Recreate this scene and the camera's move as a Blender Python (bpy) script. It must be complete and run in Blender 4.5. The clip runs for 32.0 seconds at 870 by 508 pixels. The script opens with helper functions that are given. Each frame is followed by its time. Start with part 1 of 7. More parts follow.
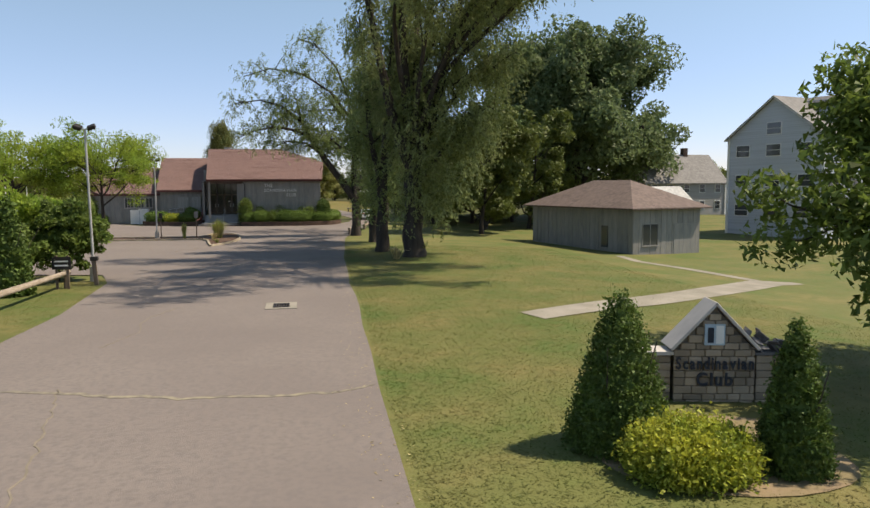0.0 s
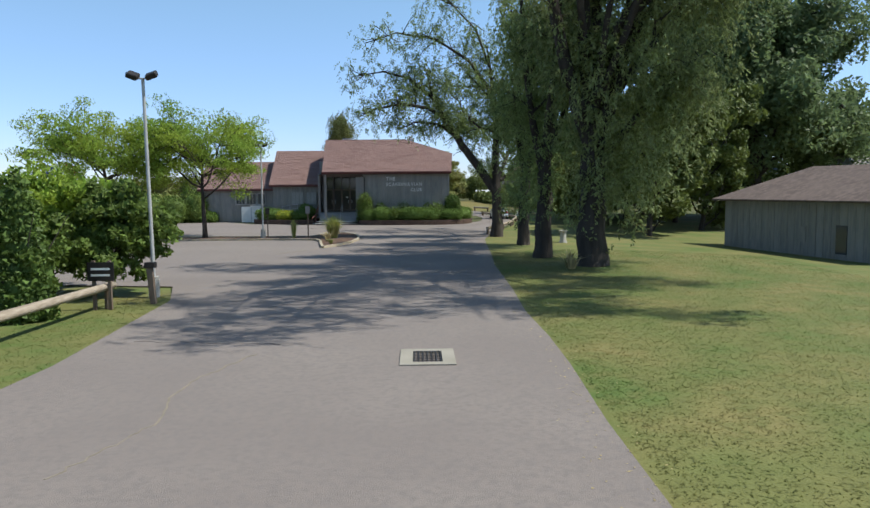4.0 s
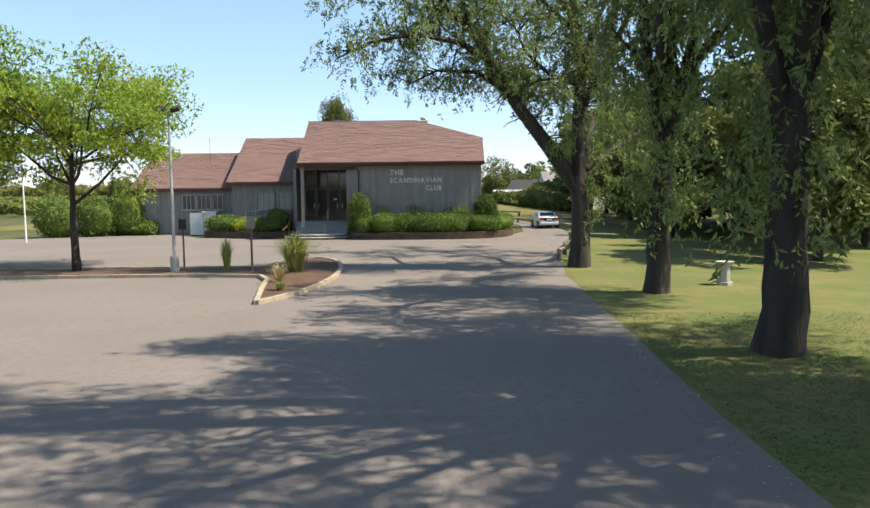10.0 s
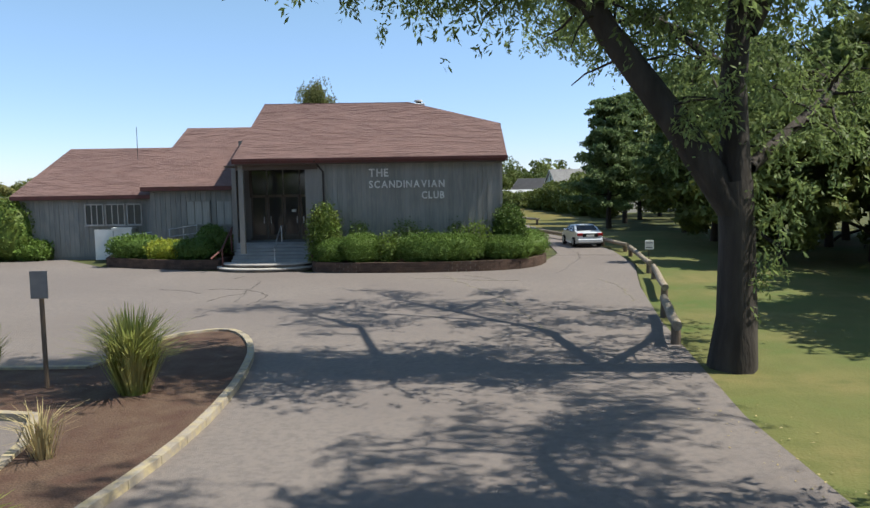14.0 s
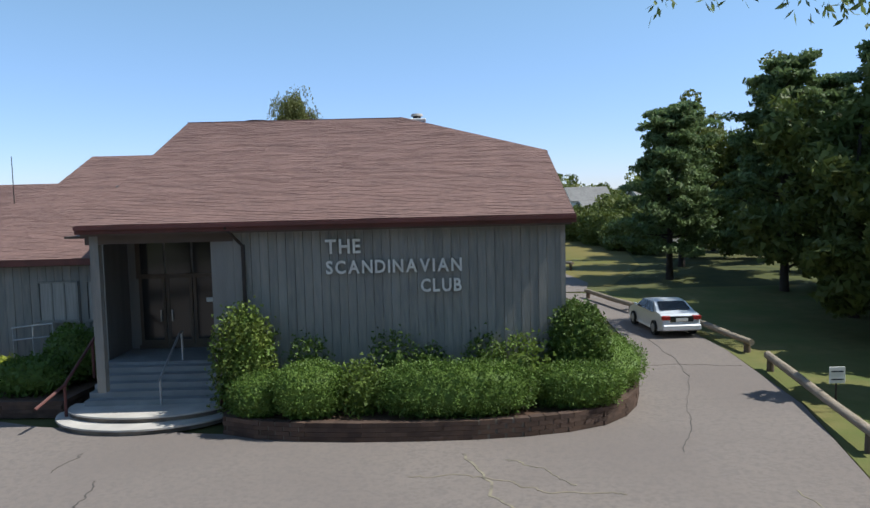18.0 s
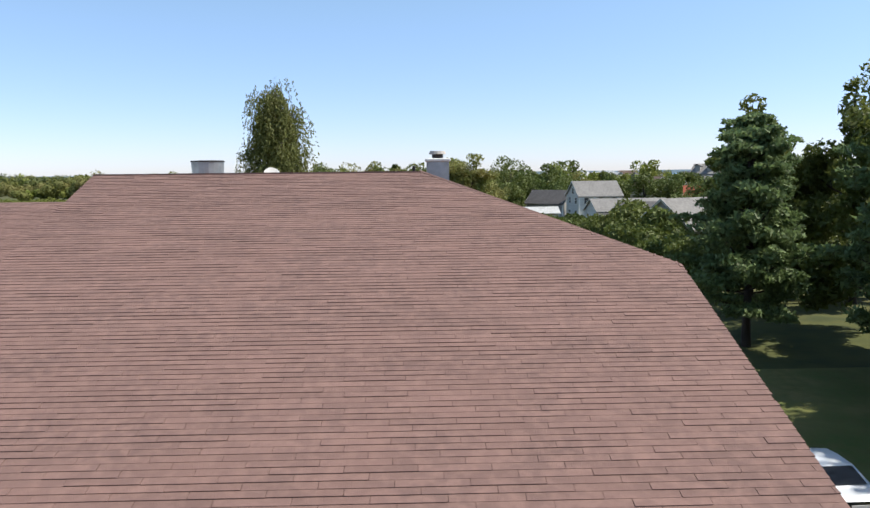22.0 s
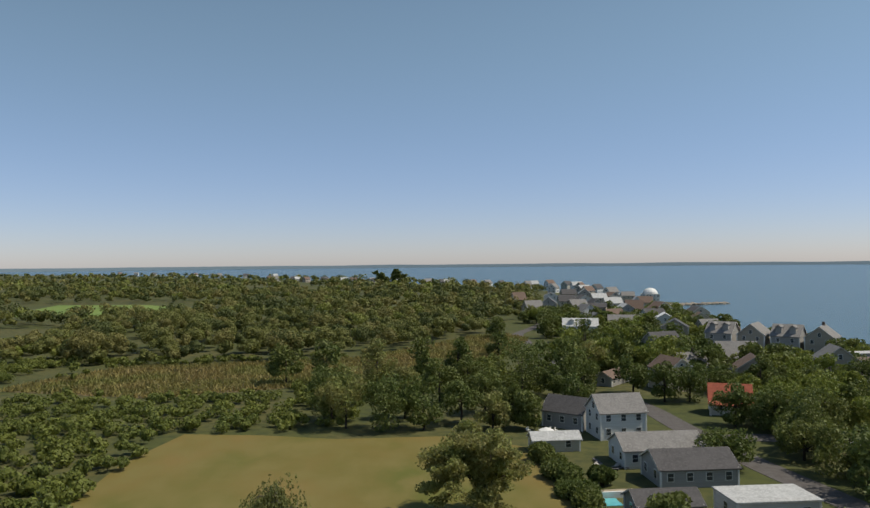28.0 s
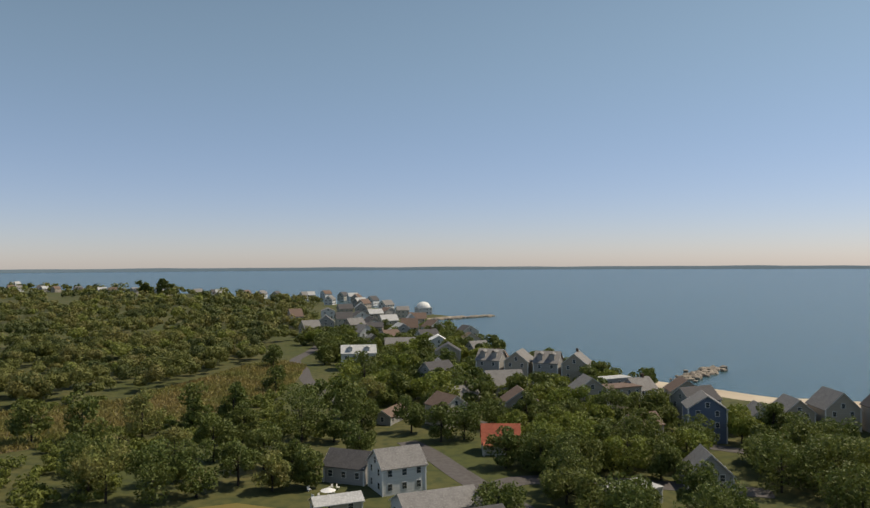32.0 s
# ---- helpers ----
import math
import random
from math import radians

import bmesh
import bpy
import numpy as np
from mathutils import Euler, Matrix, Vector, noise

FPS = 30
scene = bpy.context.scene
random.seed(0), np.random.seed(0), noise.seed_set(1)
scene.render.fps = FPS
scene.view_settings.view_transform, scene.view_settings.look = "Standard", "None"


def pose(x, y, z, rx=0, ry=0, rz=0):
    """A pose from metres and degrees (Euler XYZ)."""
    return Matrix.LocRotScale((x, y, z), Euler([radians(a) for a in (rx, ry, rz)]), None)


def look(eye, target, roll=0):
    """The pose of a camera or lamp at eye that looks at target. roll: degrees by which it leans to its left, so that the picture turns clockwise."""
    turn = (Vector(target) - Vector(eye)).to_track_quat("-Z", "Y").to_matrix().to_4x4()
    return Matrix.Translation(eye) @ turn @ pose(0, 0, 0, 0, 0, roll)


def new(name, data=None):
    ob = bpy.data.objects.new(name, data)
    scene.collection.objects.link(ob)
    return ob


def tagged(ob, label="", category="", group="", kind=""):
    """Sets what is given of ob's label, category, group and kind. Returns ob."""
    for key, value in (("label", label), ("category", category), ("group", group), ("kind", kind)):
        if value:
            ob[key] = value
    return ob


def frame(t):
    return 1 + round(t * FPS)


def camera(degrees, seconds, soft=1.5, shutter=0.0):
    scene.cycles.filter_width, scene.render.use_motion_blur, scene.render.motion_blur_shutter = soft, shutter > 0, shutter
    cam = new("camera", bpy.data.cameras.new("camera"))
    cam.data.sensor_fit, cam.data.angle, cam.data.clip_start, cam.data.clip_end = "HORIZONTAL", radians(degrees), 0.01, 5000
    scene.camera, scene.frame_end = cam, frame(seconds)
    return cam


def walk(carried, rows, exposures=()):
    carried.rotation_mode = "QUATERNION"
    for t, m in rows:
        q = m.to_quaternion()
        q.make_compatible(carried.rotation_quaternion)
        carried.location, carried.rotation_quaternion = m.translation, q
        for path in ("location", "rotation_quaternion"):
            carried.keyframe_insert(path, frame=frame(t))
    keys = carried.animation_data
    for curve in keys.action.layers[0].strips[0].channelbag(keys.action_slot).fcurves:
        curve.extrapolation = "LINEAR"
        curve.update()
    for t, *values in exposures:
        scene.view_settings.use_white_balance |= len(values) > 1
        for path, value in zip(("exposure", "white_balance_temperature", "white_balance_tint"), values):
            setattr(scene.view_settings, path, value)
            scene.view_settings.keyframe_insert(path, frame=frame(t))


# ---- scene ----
cam = camera(61.1, 32.0)
PATH = [
    (0, -3.141, 0.636, 4.877, 84.68, 0.32, -10.32),
    (0.5, -3.586, 1.510, 4.676, 84.76, 0.29, -10.27),
    (1, -3.787, 2.692, 4.564, 84.77, 0.40, -9.58),
    (1.5, -3.911, 3.859, 4.458, 84.78, 0.03, -2.67),
    (2, -3.790, 5.379, 4.457, 84.82, 0.08, -1.82),
    (2.5, -3.869, 7.190, 4.300, 84.84, 0.20, -1.75),
    (3, -4.124, 9.178, 4.182, 84.81, 0.19, -1.63),
    (3.5, -4.213, 11.747, 4.018, 84.88, 0.31, -1.51),
    (5.5, -4.131, 20.722, 3.513, 85.03, 0.60, -1.25),
    (6, -4.107, 22.531, 3.415, 85.10, 0.65, -1.22),
    (6.5, -4.171, 24.706, 3.521, 85.01, 0.65, -1.09),
    (7, -4.390, 26.945, 3.638, 84.94, 0.72, -0.97),
    (7.5, -4.648, 29.284, 3.746, 84.93, 0.58, -1.10),
    (8, -4.822, 31.264, 3.741, 84.92, 0.64, -1.19),
    (8.5, -4.953, 32.942, 3.763, 84.89, 0.62, -0.98),
    (9, -5.107, 34.771, 3.719, 84.95, 0.64, -0.99),
    (9.5, -5.069, 37.041, 3.763, 84.87, 0.63, -0.95),
    (10, -5.000, 39.102, 3.647, 85.01, 0.66, -0.85),
    (10.5, -5.116, 41.344, 3.580, 85.02, 0.67, -0.75),
    (11, -5.288, 43.695, 3.435, 85.04, 0.76, -0.74),
    (11.5, -5.251, 45.852, 3.276, 85.06, 0.75, -0.81),
    (12, -5.144, 48.117, 3.277, 84.87, 0.74, -0.91),
    (12.5, -4.877, 50.432, 3.564, 84.67, 0.70, -1.02),
    (13, -4.644, 52.452, 4.218, 84.65, 0.95, -0.95),
    (13.5, -4.808, 54.350, 4.157, 84.78, 0.77, -1.01),
    (15.5, -4.778, 64.067, 4.598, 84.90, 1.58, -0.76),
    (16, -4.809, 65.699, 4.977, 84.86, 1.36, -0.77),
    (16.5, -4.936, 67.581, 5.196, 85.88, 1.47, -0.80),
    (17, -4.927, 69.462, 5.512, 85.40, 1.59, -0.89),
    (17.5, -4.757, 71.642, 5.701, 84.54, 1.74, -0.82),
    (18, -4.658, 73.840, 6.249, 85.76, 1.43, -0.75),
    (18.5, -4.865, 75.581, 7.166, 87.29, 1.51, -1.03),
    (19, -5.044, 77.048, 7.421, 84.21, 1.36, -1.02),
    (19.5, -5.281, 78.610, 7.247, 82.34, 1.56, -1.17),
    (20, -5.358, 80.020, 7.657, 79.87, 1.28, -1.17),
    (20.5, -5.527, 81.391, 8.075, 78.58, 1.05, -1.27),
    (21, -5.682, 82.810, 8.635, 78.52, 0.76, -1.42),
    (21.5, -5.785, 84.260, 9.337, 78.66, 0.80, -1.60),
    (22, -5.852, 85.982, 10.049, 83.77, 0.61, -1.51),
    (22.5, -5.849, 87.577, 11.319, 84.58, 0.59, -1.55),
    (23, -5.861, 88.598, 12.447, 84.53, 0.51, -1.53),
    (23.5, -6.137, 90.473, 14.690, 84.96, 0.80, -1.53),
    (24, -6.433, 91.219, 16.607, 87.86, 0.62, -1.51),
    (24.5, -6.617, 91.931, 18.621, 88.22, 0.60, -1.42),
    (25, -6.702, 93.003, 20.713, 88.26, 0.67, -1.41),
    (25.5, -6.536, 93.838, 22.846, 89.05, 0.65, -1.38),
    (27.5, -7.570, 96.286, 31.725, 90.52, 0.43, -1.50),
    (28, -7.418, 96.555, 34.122, 90.61, 0.53, -1.53),
    (28.5, -7.381, 96.836, 36.632, 90.54, 0.49, -1.58),
    (29, -7.422, 97.255, 39.006, 90.53, 0.40, -1.66),
    (29.5, -7.447, 97.776, 41.297, 90.59, 0.40, -1.66),
    (30, -7.578, 98.526, 43.426, 90.63, 0.50, -1.67),
    (30.5, -7.698, 99.052, 44.353, 90.60, 0.38, -1.67),
    (31, -7.676, 99.325, 44.415, 90.65, 0.28, -3.09),
    (31.5, -7.830, 99.444, 44.446, 90.74, 0.08, -10.18),
    (32, -8.312, 99.414, 44.352, 90.67, 0.28, -18.85),
]
EXPOSURES = [(0, 0.47, 7900, 11), (1, 0.45, 7700, 10), (2, 0.36, 6900, 6), (3, 0.45, 6500, 4), (6, 0.6, 6450, 4), (8, 0.92, 6800, 5), (10, 1.0, 7400, 6), (12, 0.8, 7200, 6), (13, 0.68, 6900, 5), (16, 0.5, 6500, 5), (18, 0.42, 6300, 5), (19, 0.52, 6300, 4), (20, 0.74, 6600, 5), (21, 1.0, 7000, 7), (22, 0.6, 6800, 8), (23, 0.12, 6500, 8), (24, -0.03, 6600, 7), (25.5, -0.15, 7000, 7), (28, -0.2, 7300, 8), (32, -0.2, 7900, 10)]
walk(cam, [(t, pose(*p)) for t, *p in PATH], EXPOSURES)

# ---- light ----
world = bpy.data.worlds.new("sky")
scene.world = world
world.use_nodes = True
wn, wl = world.node_tree.nodes, world.node_tree.links
wn.clear()
sky = wn.new("ShaderNodeTexSky")
sky.sky_type = "NISHITA"
sky.sun_disc = False
SUN_EL, SUN_AZ = 55.0, 94.0          # azimuth clockwise from +y
sky.sun_elevation, sky.sun_rotation = radians(SUN_EL), radians(SUN_AZ)
sky.air_density, sky.dust_density, sky.ozone_density, sky.altitude = 0.9, 0.3, 2.5, 300.0
bg = wn.new("ShaderNodeBackground")
bg.inputs["Strength"].default_value = 0.15
wo = wn.new("ShaderNodeOutputWorld")
tint = wn.new("ShaderNodeMix")
tint.data_type, tint.blend_type = "RGBA", "MULTIPLY"
tint.inputs["Factor"].default_value = 1.0
zen = wn.new("ShaderNodeTexCoord")
sep = wn.new("ShaderNodeSeparateXYZ")
wl.new(zen.outputs["Generated"], sep.inputs[0])
rise = wn.new("ShaderNodeMapRange")
rise.inputs["From Min"].default_value, rise.inputs["From Max"].default_value = 0.0, 0.34
rise.interpolation_type = "SMOOTHSTEP"
wl.new(sep.outputs["Z"], rise.inputs["Value"])
haze = wn.new("ShaderNodeMix")          # pale haze towards the horizon
haze.data_type = "RGBA"
haze.inputs["A"].default_value = (0.61, 0.635, 0.87, 1)
haze.inputs["B"].default_value = (0.90, 0.925, 0.86, 1)
wl.new(rise.outputs[0], haze.inputs["Factor"])
wl.new(haze.outputs["Result"], tint.inputs["B"])
wl.new(sky.outputs[0], tint.inputs["A"])
wl.new(tint.outputs["Result"], bg.inputs[0])
wl.new(bg.outputs[0], wo.inputs[0])
sun_data = bpy.data.lights.new("sun", "SUN")
sun_data.energy, sun_data.angle, sun_data.color = 4.4, radians(0.53), (1.0, 0.965, 0.91)
sun = new("sun", sun_data)
_e, _a = radians(SUN_EL), radians(SUN_AZ)
sun.matrix_world = look((0, 0, 80), (-math.cos(_e) * math.sin(_a), -math.cos(_e) * math.cos(_a), 80 - math.sin(_e)))

# ---- materials ----


def mat(name, base, var=None, scale=4.0, rough=0.8, bump=0.0, bump_scale=30.0, metal=0.0, fine=None, fine_scale=40.0, spec=0.3, stretch=(1, 1, 1), island=0.0, obj_random=0.0, through_light=0.0):
    """Base colour varied towards var at a large scale and towards fine at a small one, with bump."""
    m = bpy.data.materials.new(name)
    m.use_nodes = True
    nt = m.node_tree
    n, l = nt.nodes, nt.links
    b = n["Principled BSDF"]
    b.inputs["Roughness"].default_value, b.inputs["Metallic"].default_value = rough, metal
    b.inputs["Specular IOR Level"].default_value = spec
    geo = n.new("ShaderNodeNewGeometry")
    mp = n.new("ShaderNodeMapping")
    mp.inputs["Scale"].default_value = stretch
    l.new(geo.outputs["Position"], mp.inputs["Vector"])

    def noise_tex(sc, detail):
        t = n.new("ShaderNodeTexNoise")
        t.inputs["Scale"].default_value, t.inputs["Detail"].default_value = sc, detail
        l.new(mp.outputs[0], t.inputs["Vector"])
        return t

    def ramp(fac, lo, hi):
        r = n.new("ShaderNodeMapRange")
        r.inputs["From Min"].default_value, r.inputs["From Max"].default_value = lo, hi
        l.new(fac, r.inputs["Value"])
        return r.outputs[0]

    def mix(fac, a, c):
        x = n.new("ShaderNodeMix")
        x.data_type = "RGBA"
        l.new(fac, x.inputs["Factor"])
        if isinstance(a, tuple):
            x.inputs["A"].default_value = (*a, 1)
        else:
            l.new(a, x.inputs["A"])
        if isinstance(c, tuple):
            x.inputs["B"].default_value = (*c, 1)
        else:
            l.new(c, x.inputs["B"])
        return x.outputs["Result"]

    col = base
    if var:
        col = mix(ramp(noise_tex(scale, 4).outputs["Fac"], 0.35, 0.65), base, var)
    if fine:
        col = mix(ramp(noise_tex(fine_scale, 3).outputs["Fac"], 0.42, 0.68), col, fine)
    src = None
    if island:
        src = geo.outputs["Random Per Island"]
    if obj_random:
        oi = n.new("ShaderNodeObjectInfo")
        src = oi.outputs["Random"]
    if src is not None:
        amt = island or obj_random
        r = n.new("ShaderNodeMapRange")
        r.inputs["To Min"].default_value, r.inputs["To Max"].default_value = 1 - amt, 1 + amt
        l.new(src, r.inputs["Value"])
        hsv = n.new("ShaderNodeHueSaturation")
        l.new(r.outputs[0], hsv.inputs["Value"])
        if isinstance(col, tuple):
            hsv.inputs["Color"].default_value = (*col, 1)
        else:
            l.new(col, hsv.inputs["Color"])
        col = hsv.outputs[0]
    if isinstance(col, tuple):
        b.inputs["Base Color"].default_value = (*col, 1)
    else:
        l.new(col, b.inputs["Base Color"])
    if bump:
        bp = n.new("ShaderNodeBump")
        bp.inputs["Strength"].default_value, bp.inputs["Distance"].default_value = bump, 0.03
        l.new(noise_tex(bump_scale, 5).outputs["Fac"], bp.inputs["Height"])
        l.new(bp.outputs[0], b.inputs["Normal"])
    if through_light:
        tr = n.new("ShaderNodeBsdfTranslucent")
        if isinstance(col, tuple):
            tr.inputs["Color"].default_value = (*col, 1)
        else:
            l.new(col, tr.inputs["Color"])
        ms = n.new("ShaderNodeMixShader")
        ms.inputs[0].default_value = through_light
        l.new(b.outputs[0], ms.inputs[1])
        l.new(tr.outputs[0], ms.inputs[2])
        l.new(ms.outputs[0], n["Material Output"].inputs["Surface"])
    return m


ASPHALT = mat("asphalt", (0.178, 0.148, 0.133), (0.208, 0.175, 0.155), 0.18, 0.9, 0.5, 60, fine=(0.163, 0.139, 0.127), fine_scale=9)
ASPHALT_DARK = mat("asphalt_patch", (0.085, 0.075, 0.07), (0.11, 0.1, 0.095), 0.8, 0.9, 0.4, 60)
SEAL = mat("crack_filler", (0.24, 0.20, 0.15), (0.17, 0.145, 0.11), 2.0, 0.9)
STRAW_SEAM = mat("straw_filled_seam", (0.27, 0.235, 0.165), (0.15, 0.13, 0.11), 4.0, 0.95, 0.3, 40)
TAR = mat("tar", (0.06, 0.053, 0.05), (0.10, 0.088, 0.08), 1.5, 0.7)
YELLOW_PAINT = mat("worn_yellow_paint", (0.26, 0.2, 0.12), (0.18, 0.15, 0.125), 3.0, 0.8)
CONCRETE = mat("concrete", (0.42, 0.39, 0.34), (0.34, 0.31, 0.27), 1.2, 0.85, 0.3, 40, fine=(0.48, 0.45, 0.4))
STEP_GREY = mat("grey_painted_concrete", (0.27, 0.28, 0.285), (0.22, 0.23, 0.235), 1.5, 0.7, 0.2, 30)
KERB = mat("weathered_kerb", (0.36, 0.31, 0.25), (0.24, 0.2, 0.16), 1.5, 0.9, 0.4, 25, fine=(0.42, 0.34, 0.2), fine_scale=6)
MULCH = mat("bark_mulch", (0.095, 0.05, 0.035), (0.14, 0.09, 0.06), 2.0, 0.95, 0.8, 25, fine=(0.06, 0.035, 0.025))
GRASS = mat("lawn_grass", (0.08, 0.115, 0.025), (0.168, 0.145, 0.05), 0.3, 0.9, 0.7, 18, fine=(0.115, 0.118, 0.034), fine_scale=1.6)
FIELD = mat("dry_mown_field", (0.105, 0.108, 0.02), (0.185, 0.128, 0.038), 0.045, 0.9, 0.6, 8, fine=(0.165, 0.135, 0.04), fine_scale=0.16, stretch=(1, 0.6, 1))
BLADE = mat("grass_blade", (0.095, 0.135, 0.03), (0.168, 0.148, 0.05), 0.3, 0.7, island=0.12, through_light=0.5)
SCRUB = mat("scrub_ground", (0.066, 0.076, 0.02), (0.1, 0.09, 0.032), 0.03, 0.95, 0.8, 2.0, fine=(0.045, 0.055, 0.018), fine_scale=0.4)
MARSH = mat("tall_marsh_grass", (0.14, 0.105, 0.055), (0.10, 0.10, 0.035), 0.05, 0.95, 0.9, 1.5, fine=(0.17, 0.13, 0.07), fine_scale=0.6)
GOLF = mat("golf_fairway", (0.16, 0.22, 0.05), (0.12, 0.18, 0.04), 0.02, 0.9)
SAND = mat("beach_sand", (0.52, 0.44, 0.33), (0.42, 0.34, 0.25), 0.05, 0.95, 0.3, 3)
DIRT = mat("bare_soil", (0.25, 0.18, 0.11), (0.16, 0.14, 0.06), 0.8, 0.95, 0.5, 12)
PATH_STONE = mat("old_concrete_path", (0.30, 0.27, 0.225), (0.22, 0.2, 0.16), 0.7, 0.9, 0.3, 30)
BARK = mat("dark_bark", (0.034, 0.027, 0.022), (0.062, 0.05, 0.041), 3.0, 0.95, 1.0, 14, stretch=(1, 1, 0.25))
BARK_LIGHT = mat("grey_bark", (0.13, 0.105, 0.085), (0.19, 0.165, 0.14), 3.0, 0.95, 0.8, 14, stretch=(1, 1, 0.25))
LOG = mat("weathered_log", (0.34, 0.28, 0.215), (0.24, 0.19, 0.14), 2.0, 0.9, 0.6, 12, stretch=(6, 1, 6))
WOOD_POST = mat("dark_post_wood", (0.12, 0.085, 0.06), (0.17, 0.13, 0.1), 3.0, 0.9, 0.5, 18, stretch=(3, 3, 0.5))


def leaf(name, a, c, spread=0.35, t=0.35, scale=0.35):
    k = (1.6, 1.65, 1.4) if a[1] > 0.15 else (1.75, 1.8, 1.35)
    a, c = tuple(x * y for x, y in zip(a, k)), tuple(x * y for x, y in zip(c, k))
    return mat(name, a, c, scale, 0.6, island=spread, through_light=min(0.5, t + 0.12), spec=0.3)


WILLOW = leaf("willow_leaves", (0.122, 0.15, 0.07), (0.095, 0.12, 0.055))
WILLOW_DUSTY = leaf("dry_willow_leaves", (0.135, 0.15, 0.08), (0.105, 0.122, 0.06))
MAPLE = leaf("maple_leaves", (0.09, 0.115, 0.068), (0.07, 0.094, 0.052), 0.25)
LOCUST = leaf("honey_locust_leaves", (0.19, 0.23, 0.035), (0.12, 0.18, 0.035), 0.3, 0.5)
PINE = leaf("pine_needles", (0.092, 0.122, 0.066), (0.068, 0.095, 0.048), 0.4, 0.25)
YEW = leaf("yew_needles", (0.08, 0.118, 0.03), (0.055, 0.088, 0.024), 0.35, 0.2)
SPRUCE = leaf("dwarf_spruce_needles", (0.058, 0.088, 0.024), (0.04, 0.062, 0.018), 0.35, 0.15, 2.0)
GOLD = leaf("golden_cypress_sprays", (0.26, 0.25, 0.04), (0.15, 0.18, 0.03), 0.4, 0.3, 2.0)
HOLLY = leaf("holly_leaves", (0.05, 0.08, 0.02), (0.09, 0.11, 0.03), 0.5, 0.15, 2.0)
HEDGE = leaf("hedge_leaves", (0.085, 0.115, 0.032), (0.055, 0.08, 0.022), 0.4, 0.3)
WOODS_DARK = leaf("dark_oak_leaves", (0.058, 0.074, 0.024), (0.078, 0.086, 0.028), 0.22, 0.2, 0.06)
YARD_LEAF = leaf("bright_maple_leaves", (0.094, 0.114, 0.028), (0.114, 0.12, 0.033), 0.22, 0.25, 0.08)
BIRCH = leaf("birch_leaves", (0.11, 0.112, 0.046), (0.085, 0.088, 0.036), 0.3, 0.3)
APPLE = leaf("apple_leaves", (0.122, 0.132, 0.05), (0.142, 0.125, 0.058), 0.3, 0.3)
REED = leaf("ornamental_grass", (0.17, 0.19, 0.05), (0.22, 0.2, 0.09), 0.3, 0.4, 1.5)
DRYTWIG = leaf("dry_stalks", (0.32, 0.25, 0.15), (0.22, 0.17, 0.1), 0.3, 0.2, 1.5)
SHINGLE = mat("brown_asphalt_shingle", (0.188, 0.112, 0.096), (0.155, 0.095, 0.083), 0.9, 0.9, 0.4, 50, fine=(0.21, 0.127, 0.108), fine_scale=5, obj_random=0.07)
SHINGLE_JOIN = mat("brown_shingle_courses", (0.188, 0.112, 0.096), (0.155, 0.095, 0.083), 0.9, 0.9, 0.4, 50, fine=(0.21, 0.127, 0.108), fine_scale=5, island=0.07)
UNDERLAY = mat("roof_underlay", (0.10, 0.06, 0.05), (0.08, 0.05, 0.04), 1.0, 0.9)
SIDING = mat("grey_cedar_board", (0.245, 0.24, 0.225), (0.195, 0.192, 0.184), 1.2, 0.85, 0.4, 20, fine=(0.27, 0.252, 0.226), fine_scale=5, stretch=(2, 2, 0.25), obj_random=0.07)
SIDING_WALL = mat("grey_cedar_wall", (0.225, 0.218, 0.205), (0.185, 0.178, 0.17), 1.2, 0.85, 0.4, 20, stretch=(2, 2, 0.25))
FASCIA = mat("brown_fascia", (0.13, 0.045, 0.04), (0.09, 0.035, 0.03), 1.5, 0.6)
SOFFIT = mat("brown_soffit", (0.11, 0.085, 0.07), (0.085, 0.065, 0.055), 1.0, 0.8)
WHITE = mat("white_paint", (0.74, 0.73, 0.70), (0.66, 0.65, 0.62), 1.5, 0.6)
LETTER = mat("white_letter", (0.72, 0.70, 0.66), (0.6, 0.58, 0.55), 3.0, 0.6)
METAL = mat("galvanised_steel", (0.46, 0.47, 0.48), (0.36, 0.37, 0.38), 3.0, 0.45, metal=0.7)
POLE_GREY = mat("grey_painted_pole", (0.42, 0.41, 0.39), (0.35, 0.34, 0.33), 2.0, 0.5, metal=0.2)
DARK_METAL = mat("dark_metal", (0.035, 0.03, 0.028), (0.05, 0.042, 0.038), 3.0, 0.5, metal=0.5)
BLACK = mat("painted_shade_black", (0.012, 0.012, 0.012), (0.018, 0.017, 0.016), 2.0, 0.8)
STONE = mat("sandstone_block", (0.34, 0.27, 0.2), (0.26, 0.205, 0.15), 2.0, 0.9, 0.6, 25, obj_random=0.28)
MORTAR = mat("dark_mortar", (0.2, 0.165, 0.13), (0.08, 0.07, 0.06), 2.0, 0.95)
SLATE = mat("broken_slate", (0.07, 0.07, 0.075), (0.16, 0.15, 0.15), 6.0, 0.7, 0.4, 20)
